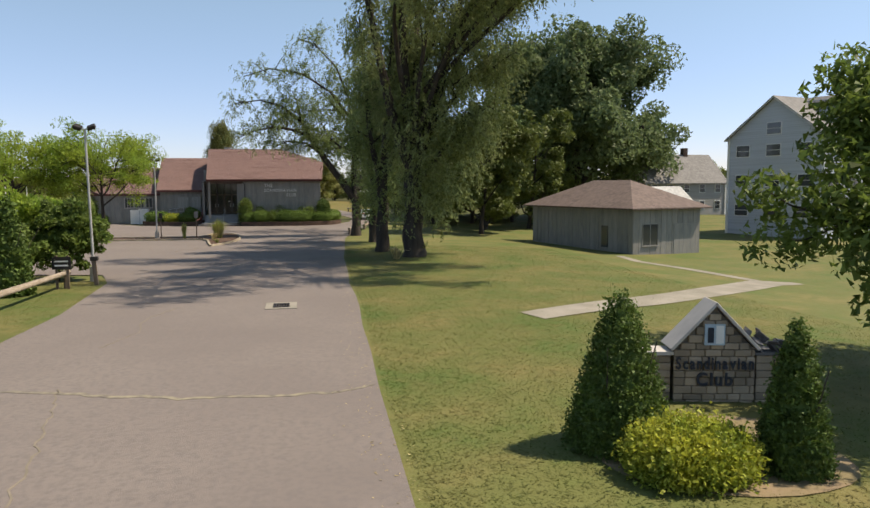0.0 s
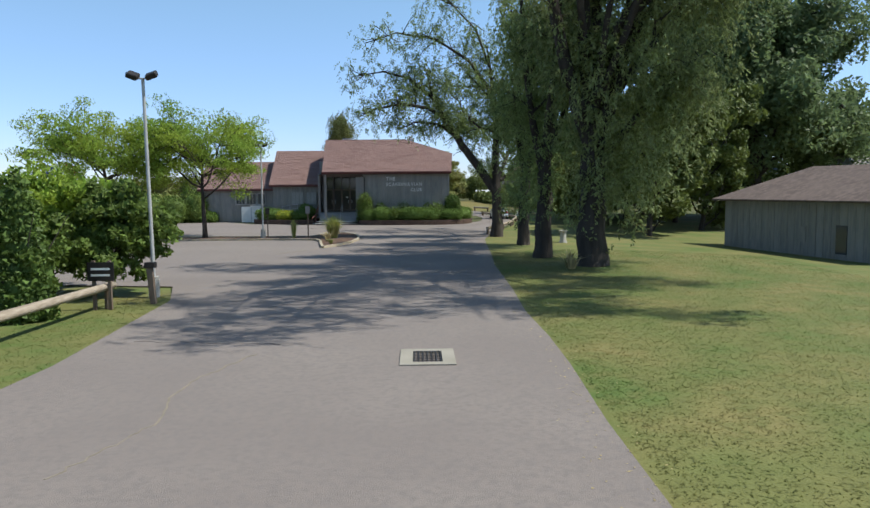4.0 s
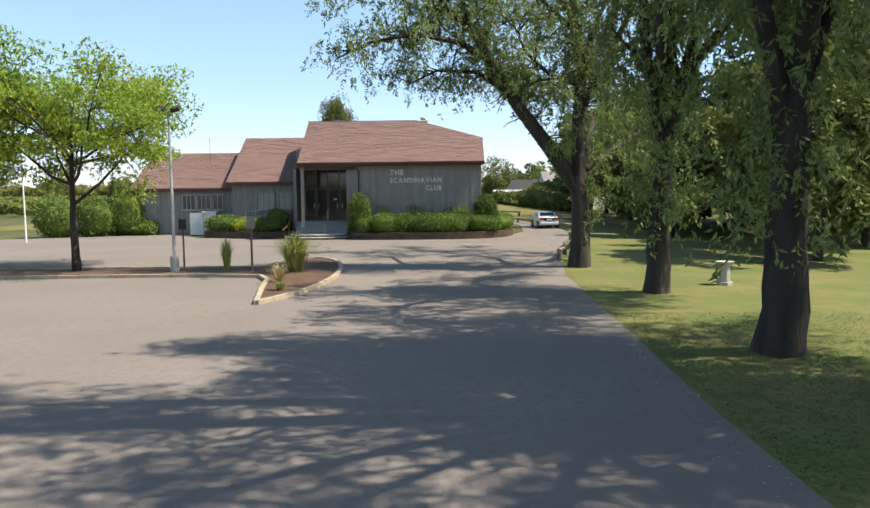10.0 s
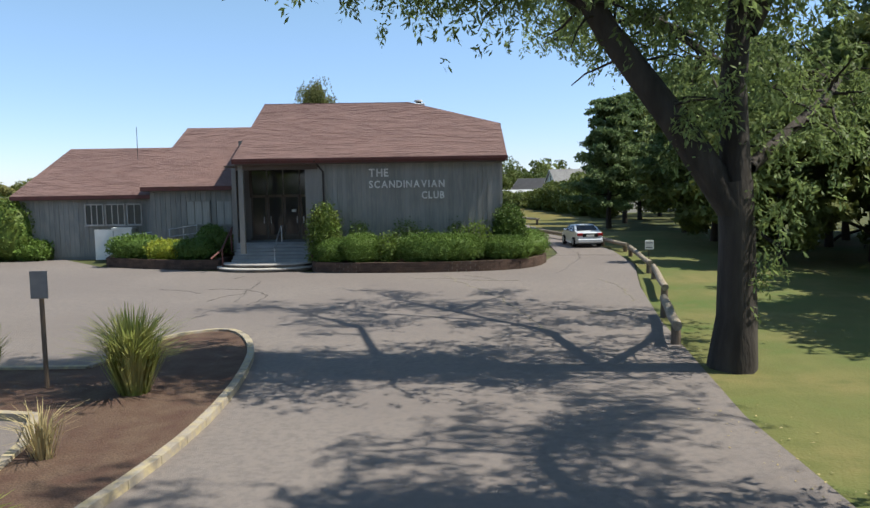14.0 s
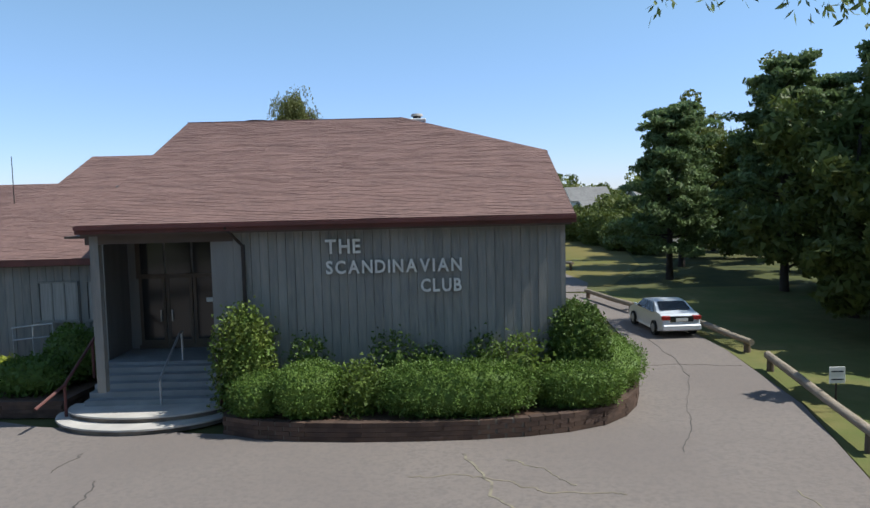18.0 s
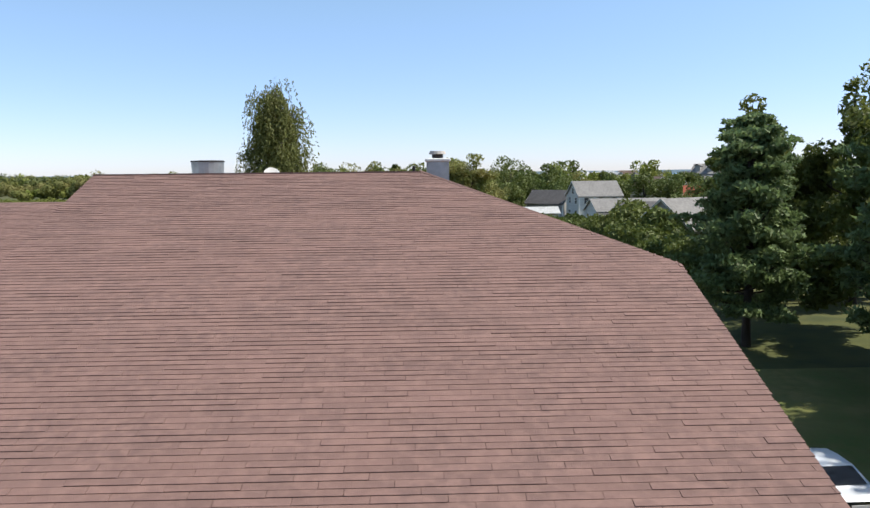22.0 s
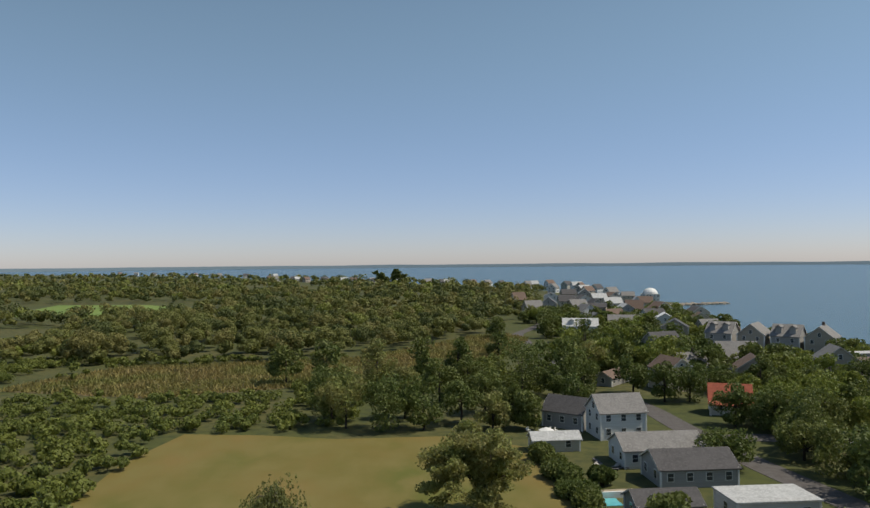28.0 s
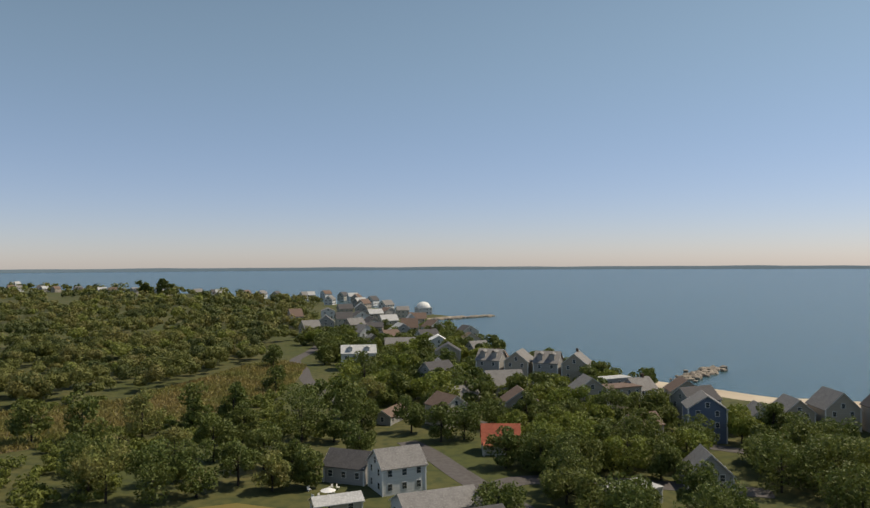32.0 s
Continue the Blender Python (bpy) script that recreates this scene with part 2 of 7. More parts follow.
CAP = mat("pale_slab", (0.50, 0.46, 0.42), (0.40, 0.37, 0.34), 1.5, 0.8)
LETTER_DARK = mat("dark_blue_letter", (0.03, 0.035, 0.05), (0.02, 0.025, 0.035), 2.0, 0.6)
PLAQUE = mat("pale_blue_plaque", (0.40, 0.50, 0.58), (0.33, 0.43, 0.5), 5.0, 0.5)
BRICK_DARK = mat("dark_brown_brick", (0.10, 0.062, 0.045), (0.07, 0.045, 0.035), 2.0, 0.9, 0.4, 30, obj_random=0.25)
CAR_PAINT = mat("silver_car_paint", (0.66, 0.68, 0.71), (0.62, 0.64, 0.67), 1.0, 0.3, metal=0.15, spec=0.6)
CAR_GLASS = mat("dark_car_glass", (0.02, 0.022, 0.025), None, rough=0.06, spec=0.7)
TYRE = mat("tyre_rubber", (0.02, 0.02, 0.02), (0.03, 0.03, 0.03), 5.0, 0.9)
RED_LAMP = mat("red_lamp_lens", (0.35, 0.02, 0.02), None, rough=0.2)
POOL = mat("pool_water", (0.10, 0.42, 0.47), (0.14, 0.5, 0.52), 0.6, 0.1)


def glass_dark(name, c):
    return mat(name, c, None, rough=0.08, spec=0.6)


PANE = glass_dark("dim_window_pane", (0.05, 0.055, 0.06))
PANE_CURTAIN = mat("pane_with_pale_curtain", (0.34, 0.34, 0.32), (0.26, 0.26, 0.25), 3.0, 0.15, stretch=(8, 8, 0.3), spec=0.5)
DOOR_GLASS = glass_dark("entrance_glass", (0.03, 0.03, 0.03))
DOOR_WOOD = mat("brown_door", (0.115, 0.085, 0.06), (0.085, 0.065, 0.05), 2.0, 0.5)


def water_material():
    m = bpy.data.materials.new("sea_water")
    m.use_nodes = True
    n, l = m.node_tree.nodes, m.node_tree.links
    b = n["Principled BSDF"]
    b.inputs["Base Color"].default_value = (0.028, 0.075, 0.085, 1)
    b.inputs["Roughness"].default_value = 0.25
    geo = n.new("ShaderNodeNewGeometry")
    h = None
    for sc, st in ((0.35, 0.8), (0.05, 0.5)):
        t = n.new("ShaderNodeTexNoise")
        t.inputs["Scale"].default_value, t.inputs["Detail"].default_value = sc, 6
        l.new(geo.outputs["Position"], t.inputs["Vector"])
        bp = n.new("ShaderNodeBump")
        bp.inputs["Strength"].default_value, bp.inputs["Distance"].default_value = st, 0.6
        l.new(t.outputs["Fac"], bp.inputs["Height"])
        if h is not None:
            l.new(h, bp.inputs["Normal"])
        h = bp.outputs[0]
    l.new(h, b.inputs["Normal"])
    return m


WATER = water_material()


def house_paint(name, c):
    return mat(name, c, tuple(x * 0.82 for x in c), 0.8, 0.75, 0.5, 12, stretch=(0.1, 0.1, 12))


def house_roof(name, c):
    return mat(name, c, tuple(x * 0.78 for x in c), 0.7, 0.9, 0.5, 6, fine=tuple(min(1, x * 1.2) for x in c), fine_scale=3)


H_WHITE, H_GREY, H_TAN, H_BLUE, H_CREAM = (house_paint("siding_" + k, v) for k, v in (("white", (0.62, 0.62, 0.6)), ("grey", (0.34, 0.33, 0.315)), ("tan", (0.42, 0.36, 0.29)), ("blue", (0.13, 0.16, 0.22)), ("cream", (0.5, 0.46, 0.38))))
R_GREY, R_DARK, R_BROWN, R_RED, R_PALE = (house_roof("roof_" + k, v) for k, v in (("grey", (0.2, 0.19, 0.18)), ("dark", (0.085, 0.08, 0.08)), ("brown", (0.16, 0.11, 0.085)), ("red", (0.36, 0.10, 0.06)), ("pale", (0.42, 0.42, 0.41))))

# ---- mesh helpers ----


def part(name, bm, material, parent=None, label="", smooth=False):
    me = bpy.data.meshes.new(name)
    bm.to_mesh(me)
    bm.free()
    me.materials.append(material)
    if smooth:
        me.polygons.foreach_set("use_smooth", [True] * len(me.polygons))
    ob = new(name, me)
    if parent:
        ob.parent = parent
    if label:
        ob["label"] = label
    return ob


def raw(name, verts, faces, material, parent=None, label="", smooth=False):
    me = bpy.data.meshes.new(name)
    verts = np.asarray(verts, dtype=np.float32).reshape(-1, 3)
    me.vertices.add(len(verts))
    me.vertices.foreach_set("co", verts.ravel())
    faces = np.asarray(faces, dtype=np.int32)
    k = faces.shape[1]
    me.loops.add(faces.size)
    me.loops.foreach_set("vertex_index", faces.ravel())
    me.polygons.add(len(faces))
    me.polygons.foreach_set("loop_start", np.arange(0, faces.size, k, dtype=np.int32))
    me.update(calc_edges=True)
    me.materials.append(material)
    me.polygons.foreach_set("use_smooth", [smooth] * len(me.polygons))
    ob = new(name, me)
    if parent:
        ob.parent = parent
    if label:
        ob["label"] = label
    return ob


def thing(name, x, y, z=0.0, rz=0.0, label="", category="", group="", kind=""):
    ob = new(name)
    ob.empty_display_size = 0.3
    ob.matrix_world = pose(x, y, z, 0, 0, rz)
    return tagged(ob, label, category, group, kind)


def box(bm, x0, y0, z0, x1, y1, z1, bevel=0.0, m=None):
    r = bmesh.ops.create_cube(bm, size=1.0)["verts"]
    bmesh.ops.transform(bm, verts=r, matrix=Matrix.Translation(((x0 + x1) / 2, (y0 + y1) / 2, (z0 + z1) / 2)) @ Matrix.Diagonal((abs(x1 - x0), abs(y1 - y0), abs(z1 - z0), 1)))
    if bevel:
        ed = list({e for v in r for e in v.link_edges})
        res = bmesh.ops.bevel(bm, geom=ed, offset=bevel, segments=1, affect="EDGES")
        r = list({v for f in res["faces"] for v in f.verts} | {v for v in r if v.is_valid})
    if m is not None:
        bmesh.ops.transform(bm, verts=[v for v in r if v.is_valid], matrix=m)
    return r


def box_part(name, dims, material, parent=None, label="", bevel=0.0, m=None):
    bm = bmesh.new()
    box(bm, *dims, bevel=bevel)
    if m is not None:
        bmesh.ops.transform(bm, verts=bm.verts[:], matrix=m)
    return part(name, bm, material, parent, label)


def cyl(bm, r0, r1, p, q, seg=12):
    p, q = Vector(p), Vector(q)
    d = q - p
    r = bmesh.ops.create_cone(bm, cap_ends=True, segments=seg, radius1=r0, radius2=r1, depth=d.length)["verts"]
    bmesh.ops.transform(bm, verts=r, matrix=Matrix.Translation((p + q) / 2) @ d.to_track_quat("Z", "Y").to_matrix().to_4x4())
    return r


def cyl_part(name, r0, r1, p, q, material, parent=None, label="", seg=12, smooth=True):
    bm = bmesh.new()
    cyl(bm, r0, r1, p, q, seg)
    return part(name, bm, material, parent, label, False)


def slab(name, outline, z0, z1, material, parent=None, label=""):
    """A flat prism over an outline in plan."""
    bm = bmesh.new()
    lo = [bm.verts.new((x, y, z0)) for x, y in outline]
    hi = [bm.verts.new((x, y, z1)) for x, y in outline]
    n = len(outline)
    bm.faces.new(hi)
    bm.faces.new(lo[::-1])
    for i in range(n):
        bm.faces.new((lo[i], lo[(i + 1) % n], hi[(i + 1) % n], hi[i]))
    bmesh.ops.recalc_face_normals(bm, faces=bm.faces[:])
    return part(name, bm, material, parent, label)


def smooth_line(pts, n=6):
    out = []
    p = [Vector((*q, 0)) for q in pts]
    for i in range(len(p) - 1):
        a, b, c, d = p[max(i - 1, 0)], p[i], p[i + 1], p[min(i + 2, len(p) - 1)]
        for k in range(n):
            t = k / n
            v = 0.5 * ((2 * b) + (c - a) * t + (2 * a - 5 * b + 4 * c - d) * t * t + (3 * b - a - 3 * c + d) * t ** 3)
            out.append((v.x, v.y))
    out.append(pts[-1])
    return out


def strip(name, line, width, z0, z1, material, parent=None, label=""):
    """A raised band along a line in plan."""
    L, Rr = [], []
    for i, (x, y) in enumerate(line):
        a, b = line[max(i - 1, 0)], line[min(i + 1, len(line) - 1)]
        d = Vector((b[0] - a[0], b[1] - a[1]))
        d.normalize()
        L.append((x - d.y * width / 2, y + d.x * width / 2))
        Rr.append((x + d.y * width / 2, y - d.x * width / 2))
    v, f = [], []
    for (a, b), (c, d) in zip(L, Rr):
        v += [(a, b, z0), (a, b, z1), (c, d, z1), (c, d, z0)]
    n = len(line)
    for i in range(n - 1):
        o = 4 * i
        for j in range(4):
            f.append((o + j, o + 4 + j, o + 4 + (j + 1) % 4, o + (j + 1) % 4))
    f += [(0, 1, 2, 3), (4 * n - 1, 4 * n - 2, 4 * n - 3, 4 * n - 4)]
    return raw(name, v, f, material, parent, label)


# ---- foliage ----
RNG = np.random.default_rng(7)


def leaf_cloud(centres, radii, per, size, droop=0.0, aspect=1.0, rng=RNG, hollow=0.55, blades=False, lay=0.0):
    """Leaves scattered on and in balls: vertices and faces. lay turns them flat to the ball's surface."""
    centres = np.asarray(centres, float).reshape(-1, 3)
    radii = np.asarray(radii, float)
    if radii.ndim == 1:
        radii = np.repeat(radii[:, None], 3, 1)
    k = len(centres)
    n = k * per
    d = rng.normal(size=(n, 3))
    d /= np.linalg.norm(d, axis=1)[:, None]
    r = hollow + (1 - hollow) * rng.random(n) ** 0.5
    c = np.repeat(centres, per, 0) + d * np.repeat(radii, per, 0) * r[:, None]
    c[:, 2] -= droop * rng.random(n)
    u = rng.normal(size=(n, 3))
    if blades or droop:
        u = u * 0.45 + np.array([0, 0, -1.0])
    u /= np.linalg.norm(u, axis=1)[:, None]
    w = rng.normal(size=(n, 3))
    if lay:
        u = u - d * (u * d).sum(1)[:, None] * lay
        u /= np.linalg.norm(u, axis=1)[:, None] + 1e-9
        w = w * (1 - lay) + d * lay
    w = np.cross(u, w)
    w /= np.linalg.norm(w, axis=1)[:, None] + 1e-9
    s = size * (0.6 + 0.8 * rng.random(n))[:, None]
    a, b = u * s * aspect, w * s * 0.5
    v = np.stack([c - a, c + a * 0.7 + b * 1.15, c + a * 0.7 - b * 1.15], 1).reshape(-1, 3)
    f = np.arange(n * 3).reshape(-1, 3)
    return v, f


def tube(points, radii, seg=7):
    """A tapered tube along points."""
    v, f = [], []
    pts = [Vector(p) for p in points]
    for i, p in enumerate(pts):
        d = (pts[min(i + 1, len(pts) - 1)] - pts[max(i - 1, 0)]).normalized()
        x = d.orthogonal().normalized() if abs(d.z) > 0.95 else d.cross(Vector((0, 0, 1))).normalized()
        if abs(d.z) > 0.95:
            x = (Vector((1, 0, 0)) - d * d.x).normalized()
        y = d.cross(x)
        for k in range(seg):
            a = 2 * math.pi * k / seg
            q = p + (x * math.cos(a) + y * math.sin(a)) * radii[i] * (1 + 0.12 * math.sin(3 * a + i))
            v.append(tuple(q))
    for i in range(len(pts) - 1):
        for k in range(seg):
            a, b = i * seg + k, i * seg + (k + 1) % seg
            f.append((a, b, b + seg, a + seg))
    return v, f


def merge(pieces):
    vs, fs, o = [], [], 0
    for v, f in pieces:
        v = np.asarray(v, float).reshape(-1, 3)
        vs.append(v)
        fs.append(np.asarray(f, int) + o)
        o += len(v)
    return np.concatenate(vs), np.concatenate(fs)


def wander(p, d, length, r0, r1, n, rng, up=0.0, jitter=0.25):
    """A limb that wanders: points and radii."""
    p, d = Vector(p), Vector(d).normalized()
    pts, rad = [p.copy()], [r0]
    for i in range(n):
        d = (d + Vector(rng.normal(size=3)) * jitter + Vector((0, 0, up))).normalized()
        p = p + d * (length / n)
        pts.append(p.copy())
        rad.append(r0 + (r1 - r0) * (i + 1) / n)
    return pts, rad


def tree(name, x, y, z, height, spread, trunk_r, leaves, bark, label, category="tree", seed=1, style="round", density=1.0, leaf_size=0.22, clear=0.22, limbs=None, group="", lean=(0, 0), extra=(), skirt=0.0, twigs=True):
    """A tree: one tapered trunk with limbs, and a crown of small leaf clumps round the limb ends."""
    rng = np.random.default_rng(seed)
    t = thing(name, x, y, z, 0, label, category, group)
    pieces, ends = [], []
    top = height * (0.62 if style != "pine" else 0.97)
    pts, rad = wander((0, 0, -0.15), (0, 0, 1), top, trunk_r, trunk_r * 0.35, 7, rng, 0.25, 0.06 if style != "pine" else 0.015)
    rad[0] = trunk_r * 1.25
    pieces.append(tube(pts, rad, 10))
    if style == "pine":
        lv = 11
        for i in range(lv):
            h = height * (clear + (0.96 - clear) * i / lv)
            for k in range(5):
                reach = spread * (1 - i / lv) ** 0.8 * (0.45 + 0.8 * rng.random()) + 0.5
                a = k * 1.2566 + i * 0.7 + 0.5 * rng.random()
                d = (math.cos(a), math.sin(a), 0.1 + 0.45 * i / lv)
                lp, lr = wander((0, 0, h + 0.4 * rng.random()), d, reach, 0.07, 0.02, 5, rng, 0.03, 0.1)
                pieces.append(tube(lp, lr, 5))
                for q in lp[2:]:
                    for j in range(2):
                        o = Vector(rng.normal(size=3)) * 0.38
                        ends.append((q + Vector((o.x, o.y, 0.18 + 0.2 * o.z)), 0.2 * reach ** 0.5 + 0.26))
    else:
        n_l = limbs or 9
        for k in range(n_l):
            f = clear + (0.62 - clear) * (k + rng.random()) / n_l
            h = f * height
            base = pts[min(int(h / top * 7), 7)]
            a = k * 2.4 + rng.random()
            rise = {"round": 0.55, "willow": 0.75, "flat": 0.42, "upright": 1.3}[style] + 0.3 * rng.random()
            reach = spread * (0.55 + 0.4 * rng.random())
            d = (math.cos(a), math.sin(a), rise)
            ln = min(reach * math.hypot(1, rise), (height - h) * 1.15)
            r0 = trunk_r * (0.5 - 0.25 * f) * (0.7 if style == "willow" else 1.0)
            lp, lr = wander((base.x, base.y, min(h, base.z + 0.4)), d, ln, r0, r0 * 0.25, 6, rng, 0.04, 0.16)
            pieces.append(tube(lp, lr, 7 if twigs else 4))
            for j in range(3, 7):
                for q in range(2):
                    d2 = Vector(rng.normal(size=3)) + Vector((0, 0, 0.25)) + (lp[j] - lp[j - 1]).normalized()
                    sp, sr = wander(lp[j], d2, spread * (0.3 + 0.25 * rng.random()), r0 * 0.3, 0.02, 3, rng, 0.02, 0.25)
                    if twigs:
                        pieces.append(tube(sp, sr, 4))
                    ends += [(sp[-1], spread * 0.2), (sp[-2], spread * 0.16)]
            ends.append((lp[-1], spread * 0.2))
        tp, tr = wander(pts[-1], (0, 0, 1), height - top - spread * 0.15, trunk_r * 0.35, 0.04, 4, rng, 0.1, 0.12)
        pieces.append(tube(tp, tr, 7))
        ends += [(q, spread * 0.2) for q in tp[1:]]
    for ln in extra:
        ln = [Vector(p) for p in ln]
        rr = np.linspace(trunk_r * 0.11, 0.025, len(ln))
        pieces.append(tube(ln, rr, 7))
        for i in range(1, len(ln)):
            for q in range(6 if i == 1 else 9):
                b0 = ln[i - 1].lerp(ln[i], rng.random())
                sp, sr = wander(b0, Vector(rng.normal(size=3)), 1.2 + 2.4 * rng.random(), 0.04, 0.015, 3, rng, 0, 0.3)
                pieces.append(tube(sp, sr, 5))
                ends += [(sp[-1], 1.1), (sp[-2], 0.9)]
    if skirt:
        for q in pts[1:]:
            for k in range(6):
                a = rng.random() * 6.28
                ends.append((Vector((q.x + skirt * math.cos(a), q.y + skirt * math.sin(a), q.z + 1.2 * rng.normal())), skirt * (0.7 + 0.5 * rng.random())))
    tv, tf = merge(pieces)
    c = np.array([tuple(e[0]) for e in ends])
    for arr in (tv, c):
        k = np.clip((arr[:, 2] / height - 0.15) / 0.85, 0, 1)
        arr[:, 0] += lean[0] * k
        arr[:, 1] += lean[1] * k
    raw("trunk", tv, tf, bark, t, smooth=True)
    r = np.array([e[1] for e in ends]) * (0.75 + 0.6 * rng.random(len(ends)))
    keep = c[:, 2] > height * clear * 0.75
    c, r = c[keep], r[keep]
    flat = {"flat": 0.5, "willow": 0.9, "round": 0.75, "upright": 0.95, "pine": 0.36}[style]
    rr = np.stack([r, r, r * flat], 1)
    if style == "willow":
        v, fcs = leaf_cloud(c, rr, int(60 * density), leaf_size, droop=height * 0.1, aspect=1.9, rng=rng, hollow=0.2)
    else:
        v, fcs = leaf_cloud(c, rr, int(60 * density), leaf_size, aspect=1.25 if style != "pine" else 1.6, rng=rng, hollow=0.3 if style != "round" else 0.4, lay=0.35 if style == "round" else 0.0)
    raw("crown", v, fcs, leaves, t)
    return t


def tufts(ends, rng, strands, length, per, leaf_len, droop=1.0, loose=0.35, width=0.3):
    """Hanging sprays of narrow leaves from twig ends: vertices and faces."""
    e = np.asarray(ends, float).reshape(-1, 3)
    k = len(e) * strands
    st = np.repeat(e, strands, 0) + rng.normal(size=(k, 3)) * loose
    a = rng.random(k) * 6.2832
    out = np.stack([np.cos(a), np.sin(a), np.zeros(k)], 1)
    ln = length * (0.45 + 0.9 * rng.random(k))
    n = k * per
    q = np.repeat(np.arange(k), per)
    f = rng.random(n)
    p = st[q] + out[q] * (ln[q] * 0.42 * f ** 0.6)[:, None]
    p[:, 2] -= droop * ln[q] * f ** 1.35
    p += rng.normal(size=(n, 3)) * 0.05
    u = out[q] * 0.45 + np.array([0, 0, -droop]) + rng.normal(size=(n, 3)) * 0.55
    u /= np.linalg.norm(u, axis=1)[:, None]
    w = np.cross(u, rng.normal(size=(n, 3)))
    w /= np.linalg.norm(w, axis=1)[:, None] + 1e-9
    s = leaf_len * (0.6 + 0.8 * rng.random(n))[:, None]
    v = np.stack([p, p + u * s * 0.5 + w * s * width * 0.55, p + u * s, p + u * s * 0.5 - w * s * width * 0.55], 1).reshape(-1, 3)
    return v, np.arange(n * 4).reshape(-1, 4)


def stem_tree(name, x, y, z, stems, leaves, bark, label, group="", seed=1, side=9, reach=2.6, twig=4, strands=10, per=14, length=1.1, leaf_len=0.2, droop=0.9, low=2.2, shoots=(), start=0.3, category="tree", tilt=(0, 0, 0)):
    """A tree given by its main stems: side branches, twigs and hanging leaf sprays grow from them."""
    rng = np.random.default_rng(seed)
    t = thing(name, x, y, z, 0, label, category, group)
    pieces, ends = [], []
    for pts, rad in stems:
        ln = [Vector(p) for p in pts]
        fine, rr = [], []
        for i in range(len(ln) - 1):
            a, b, c, d = ln[max(i - 1, 0)], ln[i], ln[i + 1], ln[min(i + 2, len(ln) - 1)]
            for k in range(4):
                f = k / 4
                v = 0.5 * ((2 * b) + (c - a) * f + (2 * a - 5 * b + 4 * c - d) * f * f + (3 * b - a - 3 * c + d) * f ** 3)
                fine.append(v + Vector(rng.normal(size=3)) * 0.02)
                rr.append(rad[i] + (rad[i + 1] - rad[i]) * f)
        fine.append(ln[-1])
        rr.append(rad[-1])
        pieces.append(tube(fine, rr, 10 if rad[0] > 0.3 else 7))
        if rad[-1] > 0.3:
            continue
        m = round(side * (2.3 if (ln[-1] - ln[0]).length > 19 else 1.0))
        for k in range(m):
            f = start + (1 - start) * (k + rng.random()) / m
            i = min(int(f * (len(fine) - 1)), len(fine) - 2)
            base = fine[i]
            a = rng.random() * 6.2832
            grow = (fine[i + 1] - fine[i]).normalized()
            d = Vector((math.cos(a), math.sin(a), 0.25 + 0.35 * rng.random())) + grow * 0.6 + Vector(tilt)
            sp, sr = wander(base, d, reach * (0.55 + 0.75 * rng.random()) * (1.1 - 0.35 * f), min(0.09, rr[i] * 0.6), 0.022, 5, rng, -0.03, 0.2)
            pieces.append(tube(sp, sr, 5))
            ends.append(sp[-1])
            for j in range(twig):
                b = sp[2 + j % 4]
                tp, tr = wander(b, Vector(rng.normal(size=3)) + Vector((0, 0, 0.2)), 0.5 + 0.9 * rng.random(), 0.025, 0.01, 3, rng, -0.05, 0.3)
                pieces.append(tube(tp, tr, 4))
                ends += [tp[-1], tp[-2]]
    raw("trunk", *merge(pieces), bark, t, smooth=True)
    e = np.array([tuple(p) for p in ends])
    e = e[e[:, 2] > low]
    sets = [tufts(e, rng, strands, length, per, leaf_len, droop)]
    if len(shoots):
        sets.append(tufts(shoots, rng, strands, length * 0.75, per, leaf_len, droop * 0.8, 0.45))
    raw("crown", *merge(sets), leaves, t)
    return t


